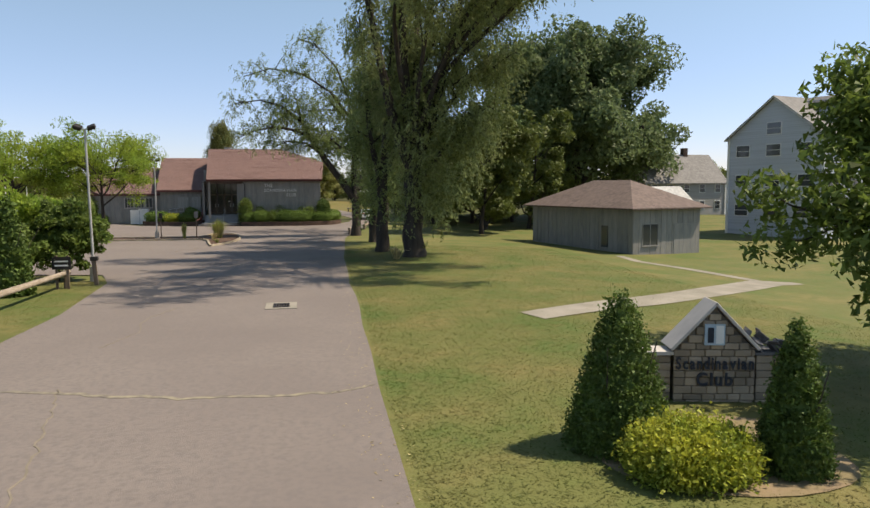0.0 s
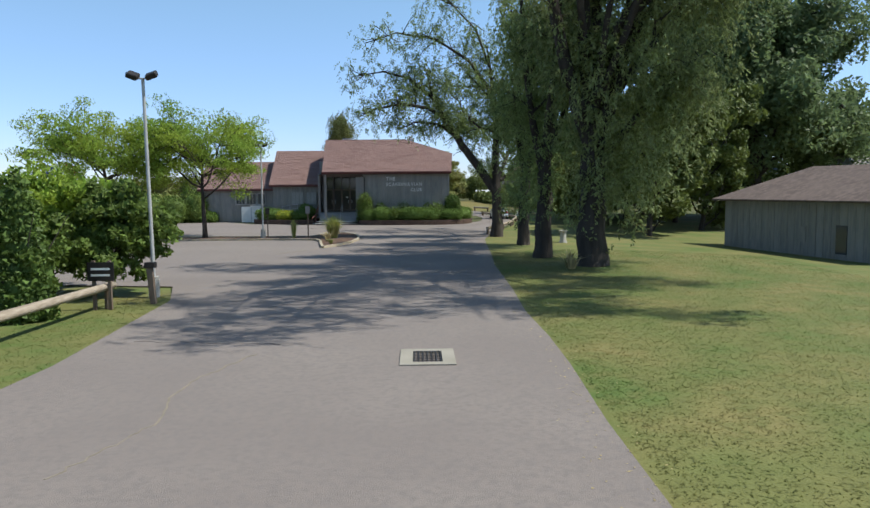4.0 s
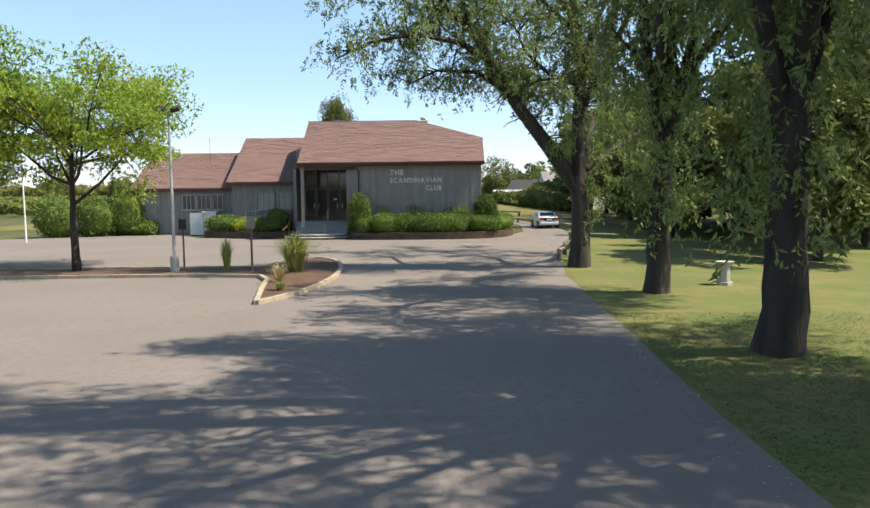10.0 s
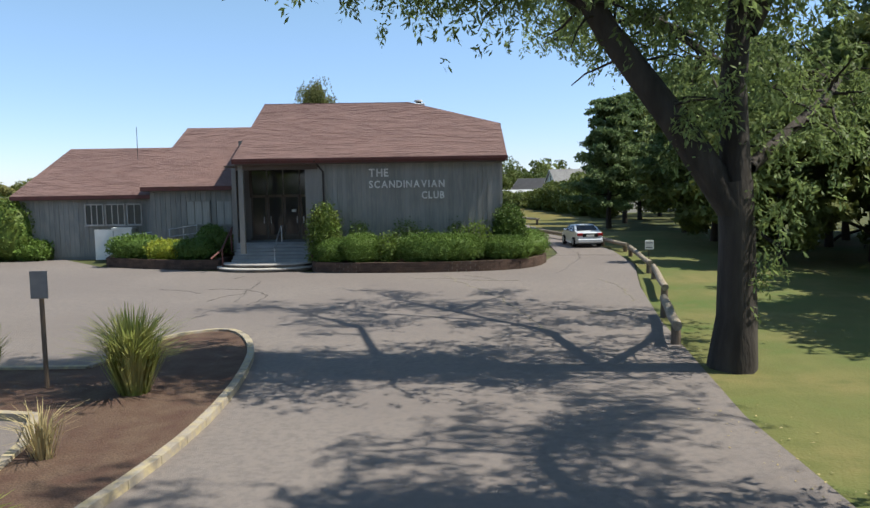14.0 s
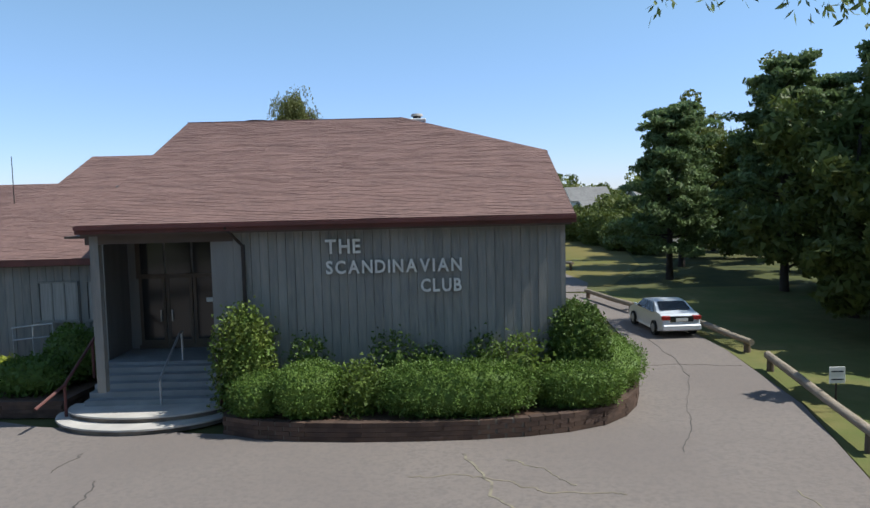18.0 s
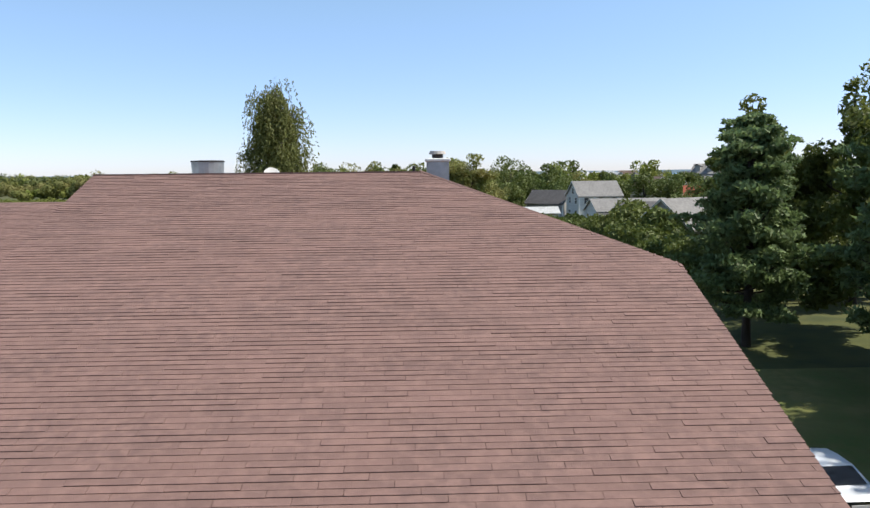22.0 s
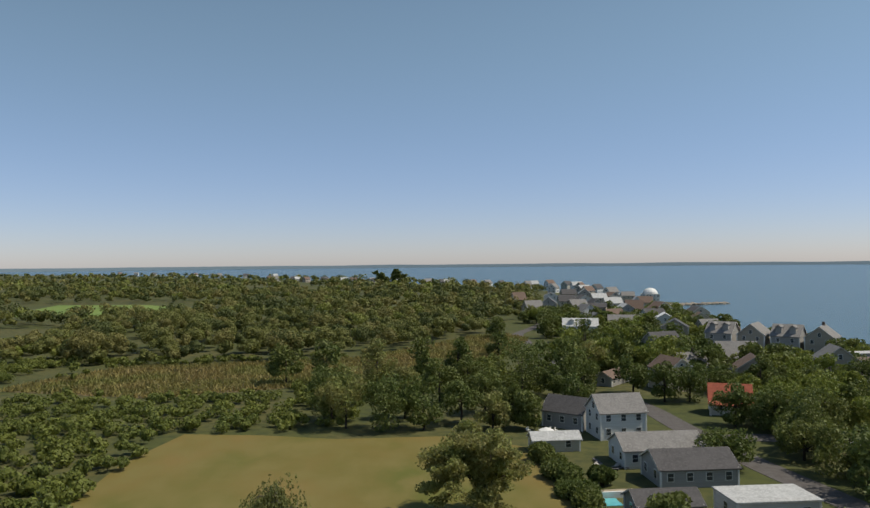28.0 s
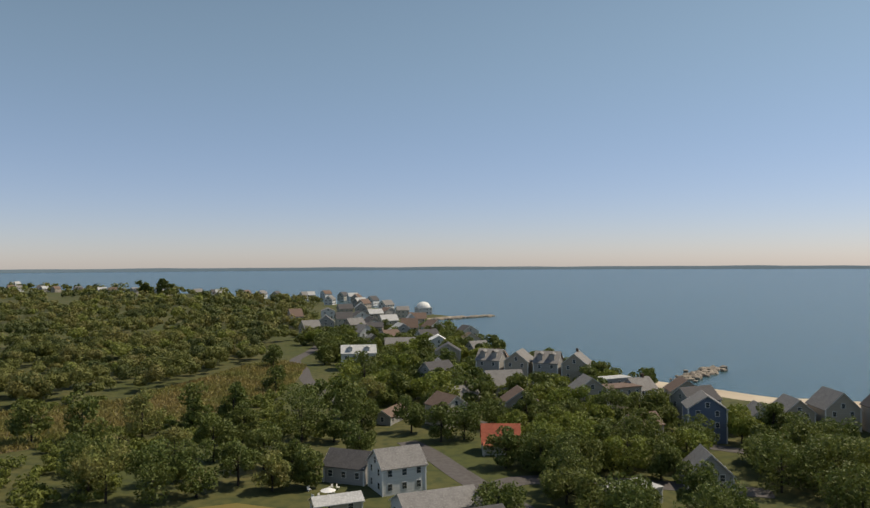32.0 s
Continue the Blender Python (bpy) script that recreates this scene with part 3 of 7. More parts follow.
def bush(name, x, y, z, rx, ry, h, leaves, label, category="shrub", seed=1, size=0.06, n=2600, group="", shape="mound", rz=0.0, core=0.9):
    """A shrub: short stems inside, a dense uneven shell of leaves."""
    rng = np.random.default_rng(seed)
    t = thing(name, x, y, z, rz, label, category, group)
    pieces = []
    for k in range(5):
        a = k * 1.3
        lp, lr = wander((0.15 * rx * math.cos(a), 0.15 * ry * math.sin(a), 0), (math.cos(a) * rx * 0.5, math.sin(a) * ry * 0.5, h * 0.8), h * 0.75, 0.035, 0.01, 3, rng, 0, 0.1)
        pieces.append(tube(lp, lr, 5))
    raw("stems", *merge(pieces), BARK, t)
    # lumpy core that hides the inside
    bm = bmesh.new()
    bmesh.ops.create_icosphere(bm, subdivisions=3, radius=1.0)
    lumps = rng.normal(size=(14, 3))
    lumps /= np.linalg.norm(lumps, axis=1)[:, None]
    pos = []
    for v in bm.verts:
        d = v.co.normalized()
        bumpy = 1 + 0.16 * max(0.0, max(float(np.dot(lumps[k], d)) for k in range(14)) - 0.75) * 4 - 0.06
        if shape == "cone":
            zz = (d.z + 1) / 2
            rad = (1 - zz) ** 0.75 * 1.05 + 0.02
            ang = math.atan2(d.y, d.x)
            rad *= 1 + 0.07 * math.sin(5 * ang + 9 * zz) + 0.05 * math.sin(11 * ang - 14 * zz)
            q = Vector((math.cos(ang) * rad * rx, math.sin(ang) * rad * ry, zz * h))
        elif shape == "column":
            zz = (d.z + 1) / 2
            rad = (1 - zz ** 4) ** 0.6 * (0.75 + 0.25 * zz) if zz < 1 else 0
            ang = math.atan2(d.y, d.x)
            rad *= 1 + 0.08 * math.sin(4 * ang + 7 * zz)
            q = Vector((math.cos(ang) * rad * rx, math.sin(ang) * rad * ry, zz * h))
        else:
            e = 0.88
            q = Vector((math.copysign(abs(d.x) ** e, d.x) * rx, math.copysign(abs(d.y) ** e, d.y) * ry, h * 0.5 + 0.5 * h * math.copysign(abs(d.z) ** e, d.z))) * 1.0
            q = Vector((q.x * bumpy, q.y * bumpy, max(0.02, q.z * (0.5 + 0.5 * bumpy))))
        v.co = q
        pos.append(tuple(q))
    bm.normal_update()
    fc = [(f.calc_center_median(), f.normal.copy(), f.calc_area()) for f in bm.faces]
    ar = np.array([a for _, _, a in fc])
    for v in bm.verts:
        v.co = Vector((v.co.x * core, v.co.y * core, v.co.z * (core + 0.05)))
    part("foliage_core", bm, leaves, t)
    idx = rng.choice(len(fc), n, p=ar / ar.sum())
    c = np.array([tuple(fc[i][0]) for i in idx]) + rng.normal(size=(n, 3)) * np.sqrt(ar.mean()) * (0.35 + 4 * (0.9 - core))
    nn = np.array([tuple(fc[i][1]) for i in idx])
    c += nn * (rng.random(n)[:, None] - 0.35) * size * 1.6
    u = nn * 0.8 + rng.normal(size=(n, 3)) * 0.8
    u /= np.linalg.norm(u, axis=1)[:, None]
    w = np.cross(u, rng.normal(size=(n, 3)))
    w /= np.linalg.norm(w, axis=1)[:, None]
    s = size * (0.6 + 0.8 * rng.random(n))[:, None]
    v = np.stack([c - u * s, c + u * s * 0.7 + w * s * 0.62, c + u * s * 0.7 - w * s * 0.62], 1).reshape(-1, 3)
    v[:, 2] = np.maximum(v[:, 2], 0.01)
    raw("foliage", v, np.arange(n * 3).reshape(-1, 3), leaves, t)
    return t

# ---- ground, sea, roads ----
COAST = smooth_line([(470, -400), (340, 80), (245, 210), (194, 275), (174, 290), (164, 317), (150, 352), (142, 378), (144, 406), (155, 470), (164, 541), (168, 600), (176, 645), (200, 664), (212, 680), (200, 725), (188, 790), (136, 1020), (34, 1270), (-100, 1500), (-660, 2200), (-1740, 3230), (-3300, 4800)], 3)


def step01(t):
    t = np.clip(t, 0, 1)
    return t * t * (3 - 2 * t)


def ground_z(x, y):
    """The land falls gently to the right of the drive."""
    return -1.0 * step01((np.asarray(x, float) - 4) / 26) * step01((105 - np.asarray(y, float)) / 30)


def coast_distance(px, py):
    """Metres inland of the coast (negative: out at sea)."""
    poly = np.array(COAST)
    a, b = poly[:-1], poly[1:]
    d = np.full(px.shape, 1e9)
    for (x0, y0), (x1, y1) in zip(a, b):
        ex, ey = x1 - x0, y1 - y0
        t = np.clip(((px - x0) * ex + (py - y0) * ey) / (ex * ex + ey * ey), 0, 1)
        d = np.minimum(d, np.hypot(px - x0 - t * ex, py - y0 - t * ey))
    ring = [*COAST, (-4950, 4700), (-4950, -400)]
    inside = np.zeros(px.shape, bool)
    for i in range(len(ring)):
        (x0, y0), (x1, y1) = ring[i], ring[(i + 1) % len(ring)]
        if y0 == y1:
            continue
        c = ((y0 > py) != (y1 > py)) & (px < (x1 - x0) * (py - y0) / (y1 - y0) + x0)
        inside ^= c
    return np.where(inside, d, -d)


def axis(lo, hi, fine_lo, fine_hi, fine, n):
    a = np.arange(fine_lo, fine_hi + 0.1, fine)
    left = fine_lo - (fine_lo - lo) * (np.linspace(0, 1, n)[1:] ** 2)
    right = fine_hi + (hi - fine_hi) * (np.linspace(0, 1, n)[1:] ** 2)
    return np.concatenate([left[::-1], a, right])


gx = axis(-4900, 4900, -60, 230, 5.0, 34)
gy = axis(-400, 4900, -20, 700, 5.0, 26)
GX, GY = np.meshgrid(gx, gy)
inland = coast_distance(GX, GY)
GZ = np.where(inland > 0, ground_z(GX, GY), 0) - 3.5 * step01((14 - inland) / 22)
nx, ny = len(gx), len(gy)
idx = np.arange(nx * ny).reshape(ny, nx)
quads = np.stack([idx[:-1, :-1], idx[:-1, 1:], idx[1:, 1:], idx[1:, :-1]], -1).reshape(-1, 4)
ground = raw("ground", np.stack([GX, GY, GZ], -1), quads, SCRUB, smooth=True)
tagged(ground, "scrubby green and brown coastal land, one sheet", "ground", kind="structure")
sea = raw("water", [(-4950, -400, -1.0), (4950, -400, -1.0), (4950, 4950, -1.0), (-4950, 4950, -1.0)], [(0, 1, 2, 3)], WATER)
tagged(sea, "calm blue sea with small ripples under a clear sky", "sea", kind="structure")
# beach
bl = [(x - 3, y - 1) for x, y in COAST if -50 < y < 345]
beach = strip("beach", bl, 12, -0.9, -0.5, SAND)
tagged(beach, "pale sand beach along the shore", "beach", kind="structure")

# far strip lifting the sea's edge; its bluish glow stands in for haze
FAR_HAZE = bpy.data.materials.new("distant_shore_painted_haze")
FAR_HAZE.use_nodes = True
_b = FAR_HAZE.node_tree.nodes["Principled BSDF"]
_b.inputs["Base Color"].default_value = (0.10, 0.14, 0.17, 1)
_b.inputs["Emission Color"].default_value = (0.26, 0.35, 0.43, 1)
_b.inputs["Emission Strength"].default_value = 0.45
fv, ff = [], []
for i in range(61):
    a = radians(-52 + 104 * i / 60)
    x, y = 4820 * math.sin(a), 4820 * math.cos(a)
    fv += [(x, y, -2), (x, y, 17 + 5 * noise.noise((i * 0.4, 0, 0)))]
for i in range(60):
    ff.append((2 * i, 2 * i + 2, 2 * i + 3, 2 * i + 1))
tagged(raw("backdrop", fv, ff, FAR_HAZE), "far shore strip along the horizon, its haze painted as a glow", "horizon", kind="structure")

# lawns
def sheet(name, outline, z, material, label, category, step=None, kind="structure"):
    """A thin sheet that follows the ground."""
    bm = bmesh.new()
    f = bm.faces.new([bm.verts.new((x, y, 0)) for x, y in outline])
    if f.normal.z < 0:
        f.normal_flip()
    if step:
        xs, ys = [p[0] for p in outline], [p[1] for p in outline]
        for lo, hi, nrm in ((min(xs), max(xs), (1, 0, 0)), (min(ys), max(ys), (0, 1, 0))):
            c = lo + step
            while c < hi:
                co = (c, 0, 0) if nrm[0] else (0, c, 0)
                bmesh.ops.bisect_plane(bm, geom=bm.verts[:] + bm.edges[:] + bm.faces[:], plane_co=co, plane_no=nrm)
                c += step
    for v in bm.verts:
        v.co.z = float(ground_z(v.co.x, v.co.y)) + z
    return tagged(part(name, bm, material), label, category, kind=kind)


sheet("lawn", [(-2.2, -20), (60, -20), (60, 122), (6.0, 122), (7.3, 112), (7.1, 102.4), (6.2, 94.7), (4, 86.2), (2.2, 78.6), (0.5, 69.4), (-0.9, 51.3), (-1.6, 34.8), (-2.2, 18)], 0.03, GRASS, "patchy mown lawn beside the drive, green and straw coloured", "lawn", 4.0)
sheet("verge", [(-24, 5), (-12.2, 5), (-12.6, 21.4), (-12.2, 30.4), (-12.8, 40), (-14, 43.5), (-30, 46), (-30, 36), (-18, 35.5), (-17.5, 26)], 0.03, GRASS, "narrow grass verge along the drive", "verge", 6.0)
sheet("field", [(-52, 112), (-34, 118), (-10, 126), (8, 124), (14, 138), (17.4, 155), (16, 186), (14, 202), (12, 232), (1, 241), (-23, 240), (-38, 244), (-54, 246), (-58, 225), (-57, 205), (-55, 178)], 0.03, FIELD, "dry mown field behind the club", "field", 10.0)
MEADOW = [(-122, 300), (-104, 342), (-57, 350), (-28, 358), (-4, 392), (18, 430), (34, 436), (42, 418), (30, 372), (12, 338), (-14, 316), (-45, 298), (-75, 286)]


def inside(x, y, ring):
    """Which points lie in a ring."""
    x, y = np.asarray(x, float), np.asarray(y, float)
    res = np.zeros(x.shape, bool)
    for (x0, y0), (x1, y1) in zip(ring, ring[1:] + ring[:1]):
        if y0 != y1:
            res ^= ((y0 > y) != (y1 > y)) & (x < (x1 - x0) * (y - y0) / (y1 - y0) + x0)
    return res


sheet("meadow", MEADOW, 0.05, MARSH, "reddish tall grass meadow", "meadow", 10.0)
sheet("fairway", [(-312, 734), (-232, 722), (-174, 664), (-188, 610), (-219, 577), (-287, 598)], 0.08, GOLF, "bright green golf fairway", "fairway", 20.0)

# asphalt
ASPH = [(-1.6, -20), (-1.62, 8), (-1.52, 12), (-1.45, 15), (-1.38, 18), (-1.2, 22), (-1.12, 26), (-0.9, 30), (-0.82, 33), (-0.85, 37), (-0.6, 42), (-0.45, 47), (-0.35, 51), (0.1, 57), (0.45, 63), (0.85, 69.4), (2.35, 78.6), (3.95, 86.2), (6.15, 94.7), (7.05, 102.4), (7.25, 112), (5.9, 120), (3.6, 121), (4.4, 112), (3.4, 101.5), (1.9, 97), (0.3, 94), (-2, 93.2), (-9, 93.2), (-15.8, 94.6), (-22.6, 97.6), (-27, 102.6), (-31, 101.5), (-46, 96), (-58, 84), (-58, 52), (-30, 46.5), (-14, 43.8), (-12.85, 40), (-12.25, 30.4), (-12.65, 21.4), (-12.2, 5), (-12.2, -20)]
road = sheet("road", ASPH, 0.05, ASPHALT, "worn greyish-mauve asphalt drive and car park", "driveway", 6.0)
sheet("pavement", [(-40, 22), (-18.5, 26), (-18.5, 35), (-40, 35)], 0.04, ASPHALT, "strip of asphalt beyond the log rail", "pavement", 6.0)
rc = np.random.default_rng(3)


def crack(pts, w, material, jitter=0.05, z=0.056):
    """A wandering crack or filled seam in the asphalt, with its width breaking along the way."""
    line = smooth_line(pts, 14)
    ox = oy = 0.0
    out = []
    for x, y in line:
        ox, oy = 0.7 * ox + jitter * rc.normal(), 0.7 * oy + jitter * rc.normal()
        out.append((x + ox, y + oy))
    k = 0
    while k < len(out) - 1:
        m = min(k + rc.integers(5, 16), len(out) - 1)
        tagged(strip("crack", out[k:m + 1], w * (0.45 + 0.75 * rc.random()), z - 0.02, z + 0.002, material, road))
        k = m


crack([(-12.4, 20.0), (-9, 18.9), (-6, 18.0), (-3, 17.8), (-1.5, 18.0)], 0.17, STRAW_SEAM, 0.06)
crack([(-9.0, 19.2), (-8.4, 17), (-8.2, 15), (-7.6, 12)], 0.06, SEAL)
crack([(-9.2, 24), (-8.6, 26), (-8.8, 29), (-7.9, 31.4)], 0.03, SEAL)
crack([(-11.5, 33), (-9.4, 32.7), (-7.6, 32.4)], 0.02, TAR)
crack([(-10.6, 62.2), (-11.5, 60.2), (-12.6, 58)], 0.07, YELLOW_PAINT)
# before the entrance: dark cracks, and seams filled with straw
crack([(-11.7, 83.9), (-12.0, 86), (-12.15, 87.6), (-12.1, 89), (-12.3, 90.2)], 0.03, TAR)
crack([(-15.9, 87.8), (-14.9, 87.3), (-13.9, 86.4)], 0.03, TAR)
crack([(-13.9, 87.6), (-12.9, 87.5), (-12.2, 87.1), (-11.3, 86.2), (-10.9, 85.0), (-11.2, 83.2)], 0.025, TAR)
crack([(-12.9, 84.2), (-12.6, 85.4), (-12.0, 86.2)], 0.025, TAR)
crack([(-13.4, 92.2), (-13.6, 90.9)], 0.025, TAR)
crack([(-3.9, 91.3), (-3.1, 88.1), (-2.3, 85.0), (-2.05, 83.2), (-1.7, 80.5), (-1.2, 77.5)], 0.06, STRAW_SEAM, 0.08)
crack([(-5.2, 90.0), (-3.6, 89.9), (-2.2, 88.9), (-0.6, 88.7)], 0.05, SEAL)
crack([(-3.0, 90.9), (-2.2, 90.3), (-1.6, 89.2)], 0.05, STRAW_SEAM)
crack([(2.9, 88.6), (3.1, 86.8), (3.0, 85.0), (2.6, 82.4)], 0.045, STRAW_SEAM)
crack([(0.6, 80.2), (1.3, 80.4), (2.2, 80.6)], 0.06, STRAW_SEAM)
crack([(1.4, 91), (3.0, 95), (4.4, 100), (5.0, 107)], 0.018, TAR)
crack([(1.2, 99), (3.6, 100.2), (6.6, 99.6)], 0.018, TAR)

# concrete path to the small building
sheet("path", smooth_line([(5.0, 27.4), (9.3, 30.0), (13.0, 32.2), (18.0, 36.0), (22.6, 39.4)], 4) + [(24.9, 38.6), (25.0, 37.8)] + smooth_line([(23.1, 37.2), (18.6, 33.9), (12.3, 29.5), (8.8, 27.7), (5.5, 25.9)], 4), 0.05, PATH_STONE, "weathered concrete footpath across the lawn", "path", 3.0)
sheet("path", [(22.4, 39.5), (23.3, 39.2), (22.5, 45), (21.1, 50.2), (21.6, 54.5), (20.9, 54.5), (20.3, 50), (21.6, 45)], 0.052, PATH_STONE, "narrow footpath to the small building", "path", 3.0)

# storm drain
drain = thing("storm_drain", -4.0, 30.85, 0.05, 0, "square iron storm drain grate in a concrete pad", "drain")
bm = bmesh.new()
for b in ((-0.62, -0.85, -0.05, 0.62, -0.6, 0.03), (-0.62, 0.5, -0.05, 0.62, 0.72, 0.03), (-0.62, -0.6, -0.05, -0.33, 0.5, 0.03), (0.33, -0.6, -0.05, 0.62, 0.5, 0.03)):
    box(bm, *b)
part("pad", bm, PATH_STONE, drain)
# flat black plate under the bars: the drain's inner shade, painted
box_part("pit", (-0.33, -0.6, -0.045, 0.33, 0.5, -0.03), BLACK, drain)
for i in range(7):
    x = -0.3 + 0.1 * i
    box_part("bar", (x - 0.014, -0.6, -0.012, x + 0.014, 0.5, 0.024), DARK_METAL, drain)
for i in range(7):
    y = -0.53 + 0.16 * i
    box_part("cross_bar", (-0.33, y - 0.012, -0.014, 0.33, y + 0.012, 0.018), DARK_METAL, drain)

# planted island with kerb
ISL = smooth_line([(-10.4, 62.5), (-9.4, 65), (-8.8, 68.5), (-8.8, 72), (-9.3, 75.5), (-10.4, 77.8), (-11.8, 77.2), (-12.3, 75.2), (-12.6, 73.6)], 4) + [(-30, 73.9), (-46, 73.9), (-46, 70.6), (-30, 70.6), (-14.6, 70.5), (-11.9, 69.9), (-11.3, 68.4), (-10.9, 65.5)]
island = slab("planting_bed", ISL, 0.04, 0.13, MULCH)
tagged(island, "kerbed island bed covered with brown bark mulch", "planting bed", kind="structure")
ring = ISL + [ISL[0]]
kerb = thing("kerb", 0, 0, 0, 0, "worn pale concrete kerb round the island", "kerb", kind="structure")
for i in range(len(ring) - 1):
    a, b = Vector(ring[i]), Vector(ring[i + 1])
    n = max(1, round((b - a).length / 2.4))
    for k in range(n):
        p, q = a.lerp(b, k / n), a.lerp(b, (k + 1) / n)
        d = (q - p).normalized() * 0.004
        strip("kerb_stone", [tuple(p + d), tuple(q - d)], 0.17, 0.03, 0.19 + 0.004 * rc.normal(), KERB, kerb)


def tuft(name, x, y, z, h, spread, n, material, label, category, seed=1, width=0.02):
    rng = np.random.default_rng(seed)
    t = thing(name, x, y, z, 0, label, category)
    v = []
    for i in range(n):
        a, lean = rng.random() * 6.28, rng.random()
        b = Vector((math.cos(a), math.sin(a), 0)) * spread * 0.25 * rng.random()
        hh = h * (0.6 + 0.5 * rng.random())
        m = b + Vector((math.cos(a) * spread * lean * 0.35, math.sin(a) * spread * lean * 0.35, hh * 0.65))
        e = b + Vector((math.cos(a) * spread * lean, math.sin(a) * spread * lean, hh * (1.0 - 0.25 * lean)))
        s = Vector((-math.sin(a), math.cos(a), 0)) * width
        v += [b - s, b + s, m + s * 0.8, m - s * 0.8, m - s * 0.8, m + s * 0.8, e + s * 0.15, e - s * 0.15]
    raw("blades", [tuple(q) for q in v], np.arange(len(v)).reshape(-1, 4), material, t)
    return t


tuft("ornamental_grass", -10.7, 71.4, 0.12, 1.75, 1.2, 700, REED, "clump of green ornamental grass in the island", "grass", 2)
tuft("ornamental_grass", -13.8, 71.8, 0.12, 1.5, 0.45, 200, REED, "slender upright clump of ornamental grass", "grass", 3)
tuft("dry_shrub", -10.7, 67.8, 0.12, 0.9, 0.7, 90, DRYTWIG, "dry straw-coloured stalks in the island", "shrub", 4, 0.012)
tuft("weed_clump", -10.2, 65.4, 0.12, 0.4, 0.4, 70, REED, "low green weeds in the island tip", "weed", 5)
tuft("fern_clump", 3.0, 48.7, 0.05, 0.9, 0.9, 40, DRYTWIG, "brownish fern fronds beside a willow trunk", "fern", 6, 0.04)


def log_rail(p, q, h=0.62, r=0.13, label="weathered log rail on short posts", both=True):
    p, q = Vector(p), Vector(q)
    t = thing("log_rail", (p.x + q.x) / 2, (p.y + q.y) / 2, 0.03 + float(ground_z((p.x + q.x) / 2, p.y)), math.degrees(math.atan2(q.y - p.y, q.x - p.x)), label, "guard rail", "log rails")
    L = (q - p).length / 2
    v, f = tube([(-L, 0, h), (-L * 0.3, 0.02, h - 0.02), (L * 0.4, -0.02, h - 0.01), (L, 0, h)], [r, r * 1.04, r * 0.97, r * 0.93], 10)
    raw("rail", v, f, LOG, t, smooth=True)
    cyl_part("end_face", r, r, (-L - 0.004, 0, h), (-L + 0.02, 0, h), LOG, t, "pale sawn log end")
    cyl_part("end_face", r * 0.93, r * 0.93, (L - 0.02, 0, h), (L + 0.004, 0, h), LOG, t, "pale sawn log end")
    for s in (-1, 1):
        cyl_part("post", 0.13, 0.12, (s * (L - 0.35), 0, -0.05), (s * (L - 0.35), 0, h - 0.06), WOOD_POST, t)
    return t


log_rail((-15.2, 20.5), (-14.75, 28.6), 0.75)
log_rail((-14.75, 28.8), (-14.3, 38.8), 0.75)
log_rail((7.4, 107.0), (7.7, 101.6), 0.45)
log_rail((7.2, 99.2), (5.65, 90.4), 0.5)
log_rail((5.35, 88.9), (3.68, 82.3), 0.5)
log_rail((2.75, 79.6), (1.58, 75.0), 0.55)
log_rail((6.1, 111.9), (5.0, 118.4), 0.45)
log_rail((-6.6, 144.9), (0.0, 145.9))
log_rail((-18, 143.6), (-9.6, 144.4))
log_rail((5.6, 141), (7.5, 135))


def street_light(x, y, h, label, lean=0.0):
    t = thing("street_lamp", x, y, 0.05, 0, label, "street lamp", "car park lamps")
    cyl_part("base", 0.2, 0.19, (0, 0, 0), (0, 0, 0.75), CONCRETE, t)
    cyl_part("pole", 0.075, 0.055, (0, 0, 0.75), (lean, 0, h), POLE_GREY, t)
    cyl_part("bracket", 0.03, 0.03, (lean - 0.25, 0, h), (lean + 0.25, 0, h), POLE_GREY, t, seg=8)
    for s in (-1, 1):
        bm = bmesh.new()
        box(bm, -0.2, -0.17, -0.1, 0.2, 0.17, 0.1, 0.03)
        bmesh.ops.transform(bm, verts=bm.verts[:], matrix=pose(lean + s * 0.33, -0.05, h + 0.1, 25, s * -20, 0))
        part("floodlight", bm, DARK_METAL, t, "dark floodlight head")
    return t


street_light(-13.7, 40.9, 7.75, "tall grey car park lamp with twin floodlights", -0.1)
street_light(-16.3, 72.4, 7.2, "tall grey car park lamp on a concrete base")


def sign_post(x, y, h, w, sh, face, post, label, category="sign", z=0.05, r=0.03, text_bars=0, tilt=0):
    t = thing("sign_post", x, y, z, 0, label, category)
    cyl_part("post", r, r, (0, 0, 0), (0, 0, h), post, t, seg=8)
    box_part("sign_panel", (-w / 2, -0.035 - r, h - sh, w / 2, -0.01 - r, h + 0.02), face, t, bevel=0.008)
    for k in range(text_bars):
        zz = h - sh * (0.25 + 0.5 * k / max(1, text_bars - 1))
        box_part("lettering", (-w * 0.38, -0.042 - r, zz - 0.02, w * 0.38, -0.036 - r, zz + 0.02), LETTER_DARK, t)
    return t


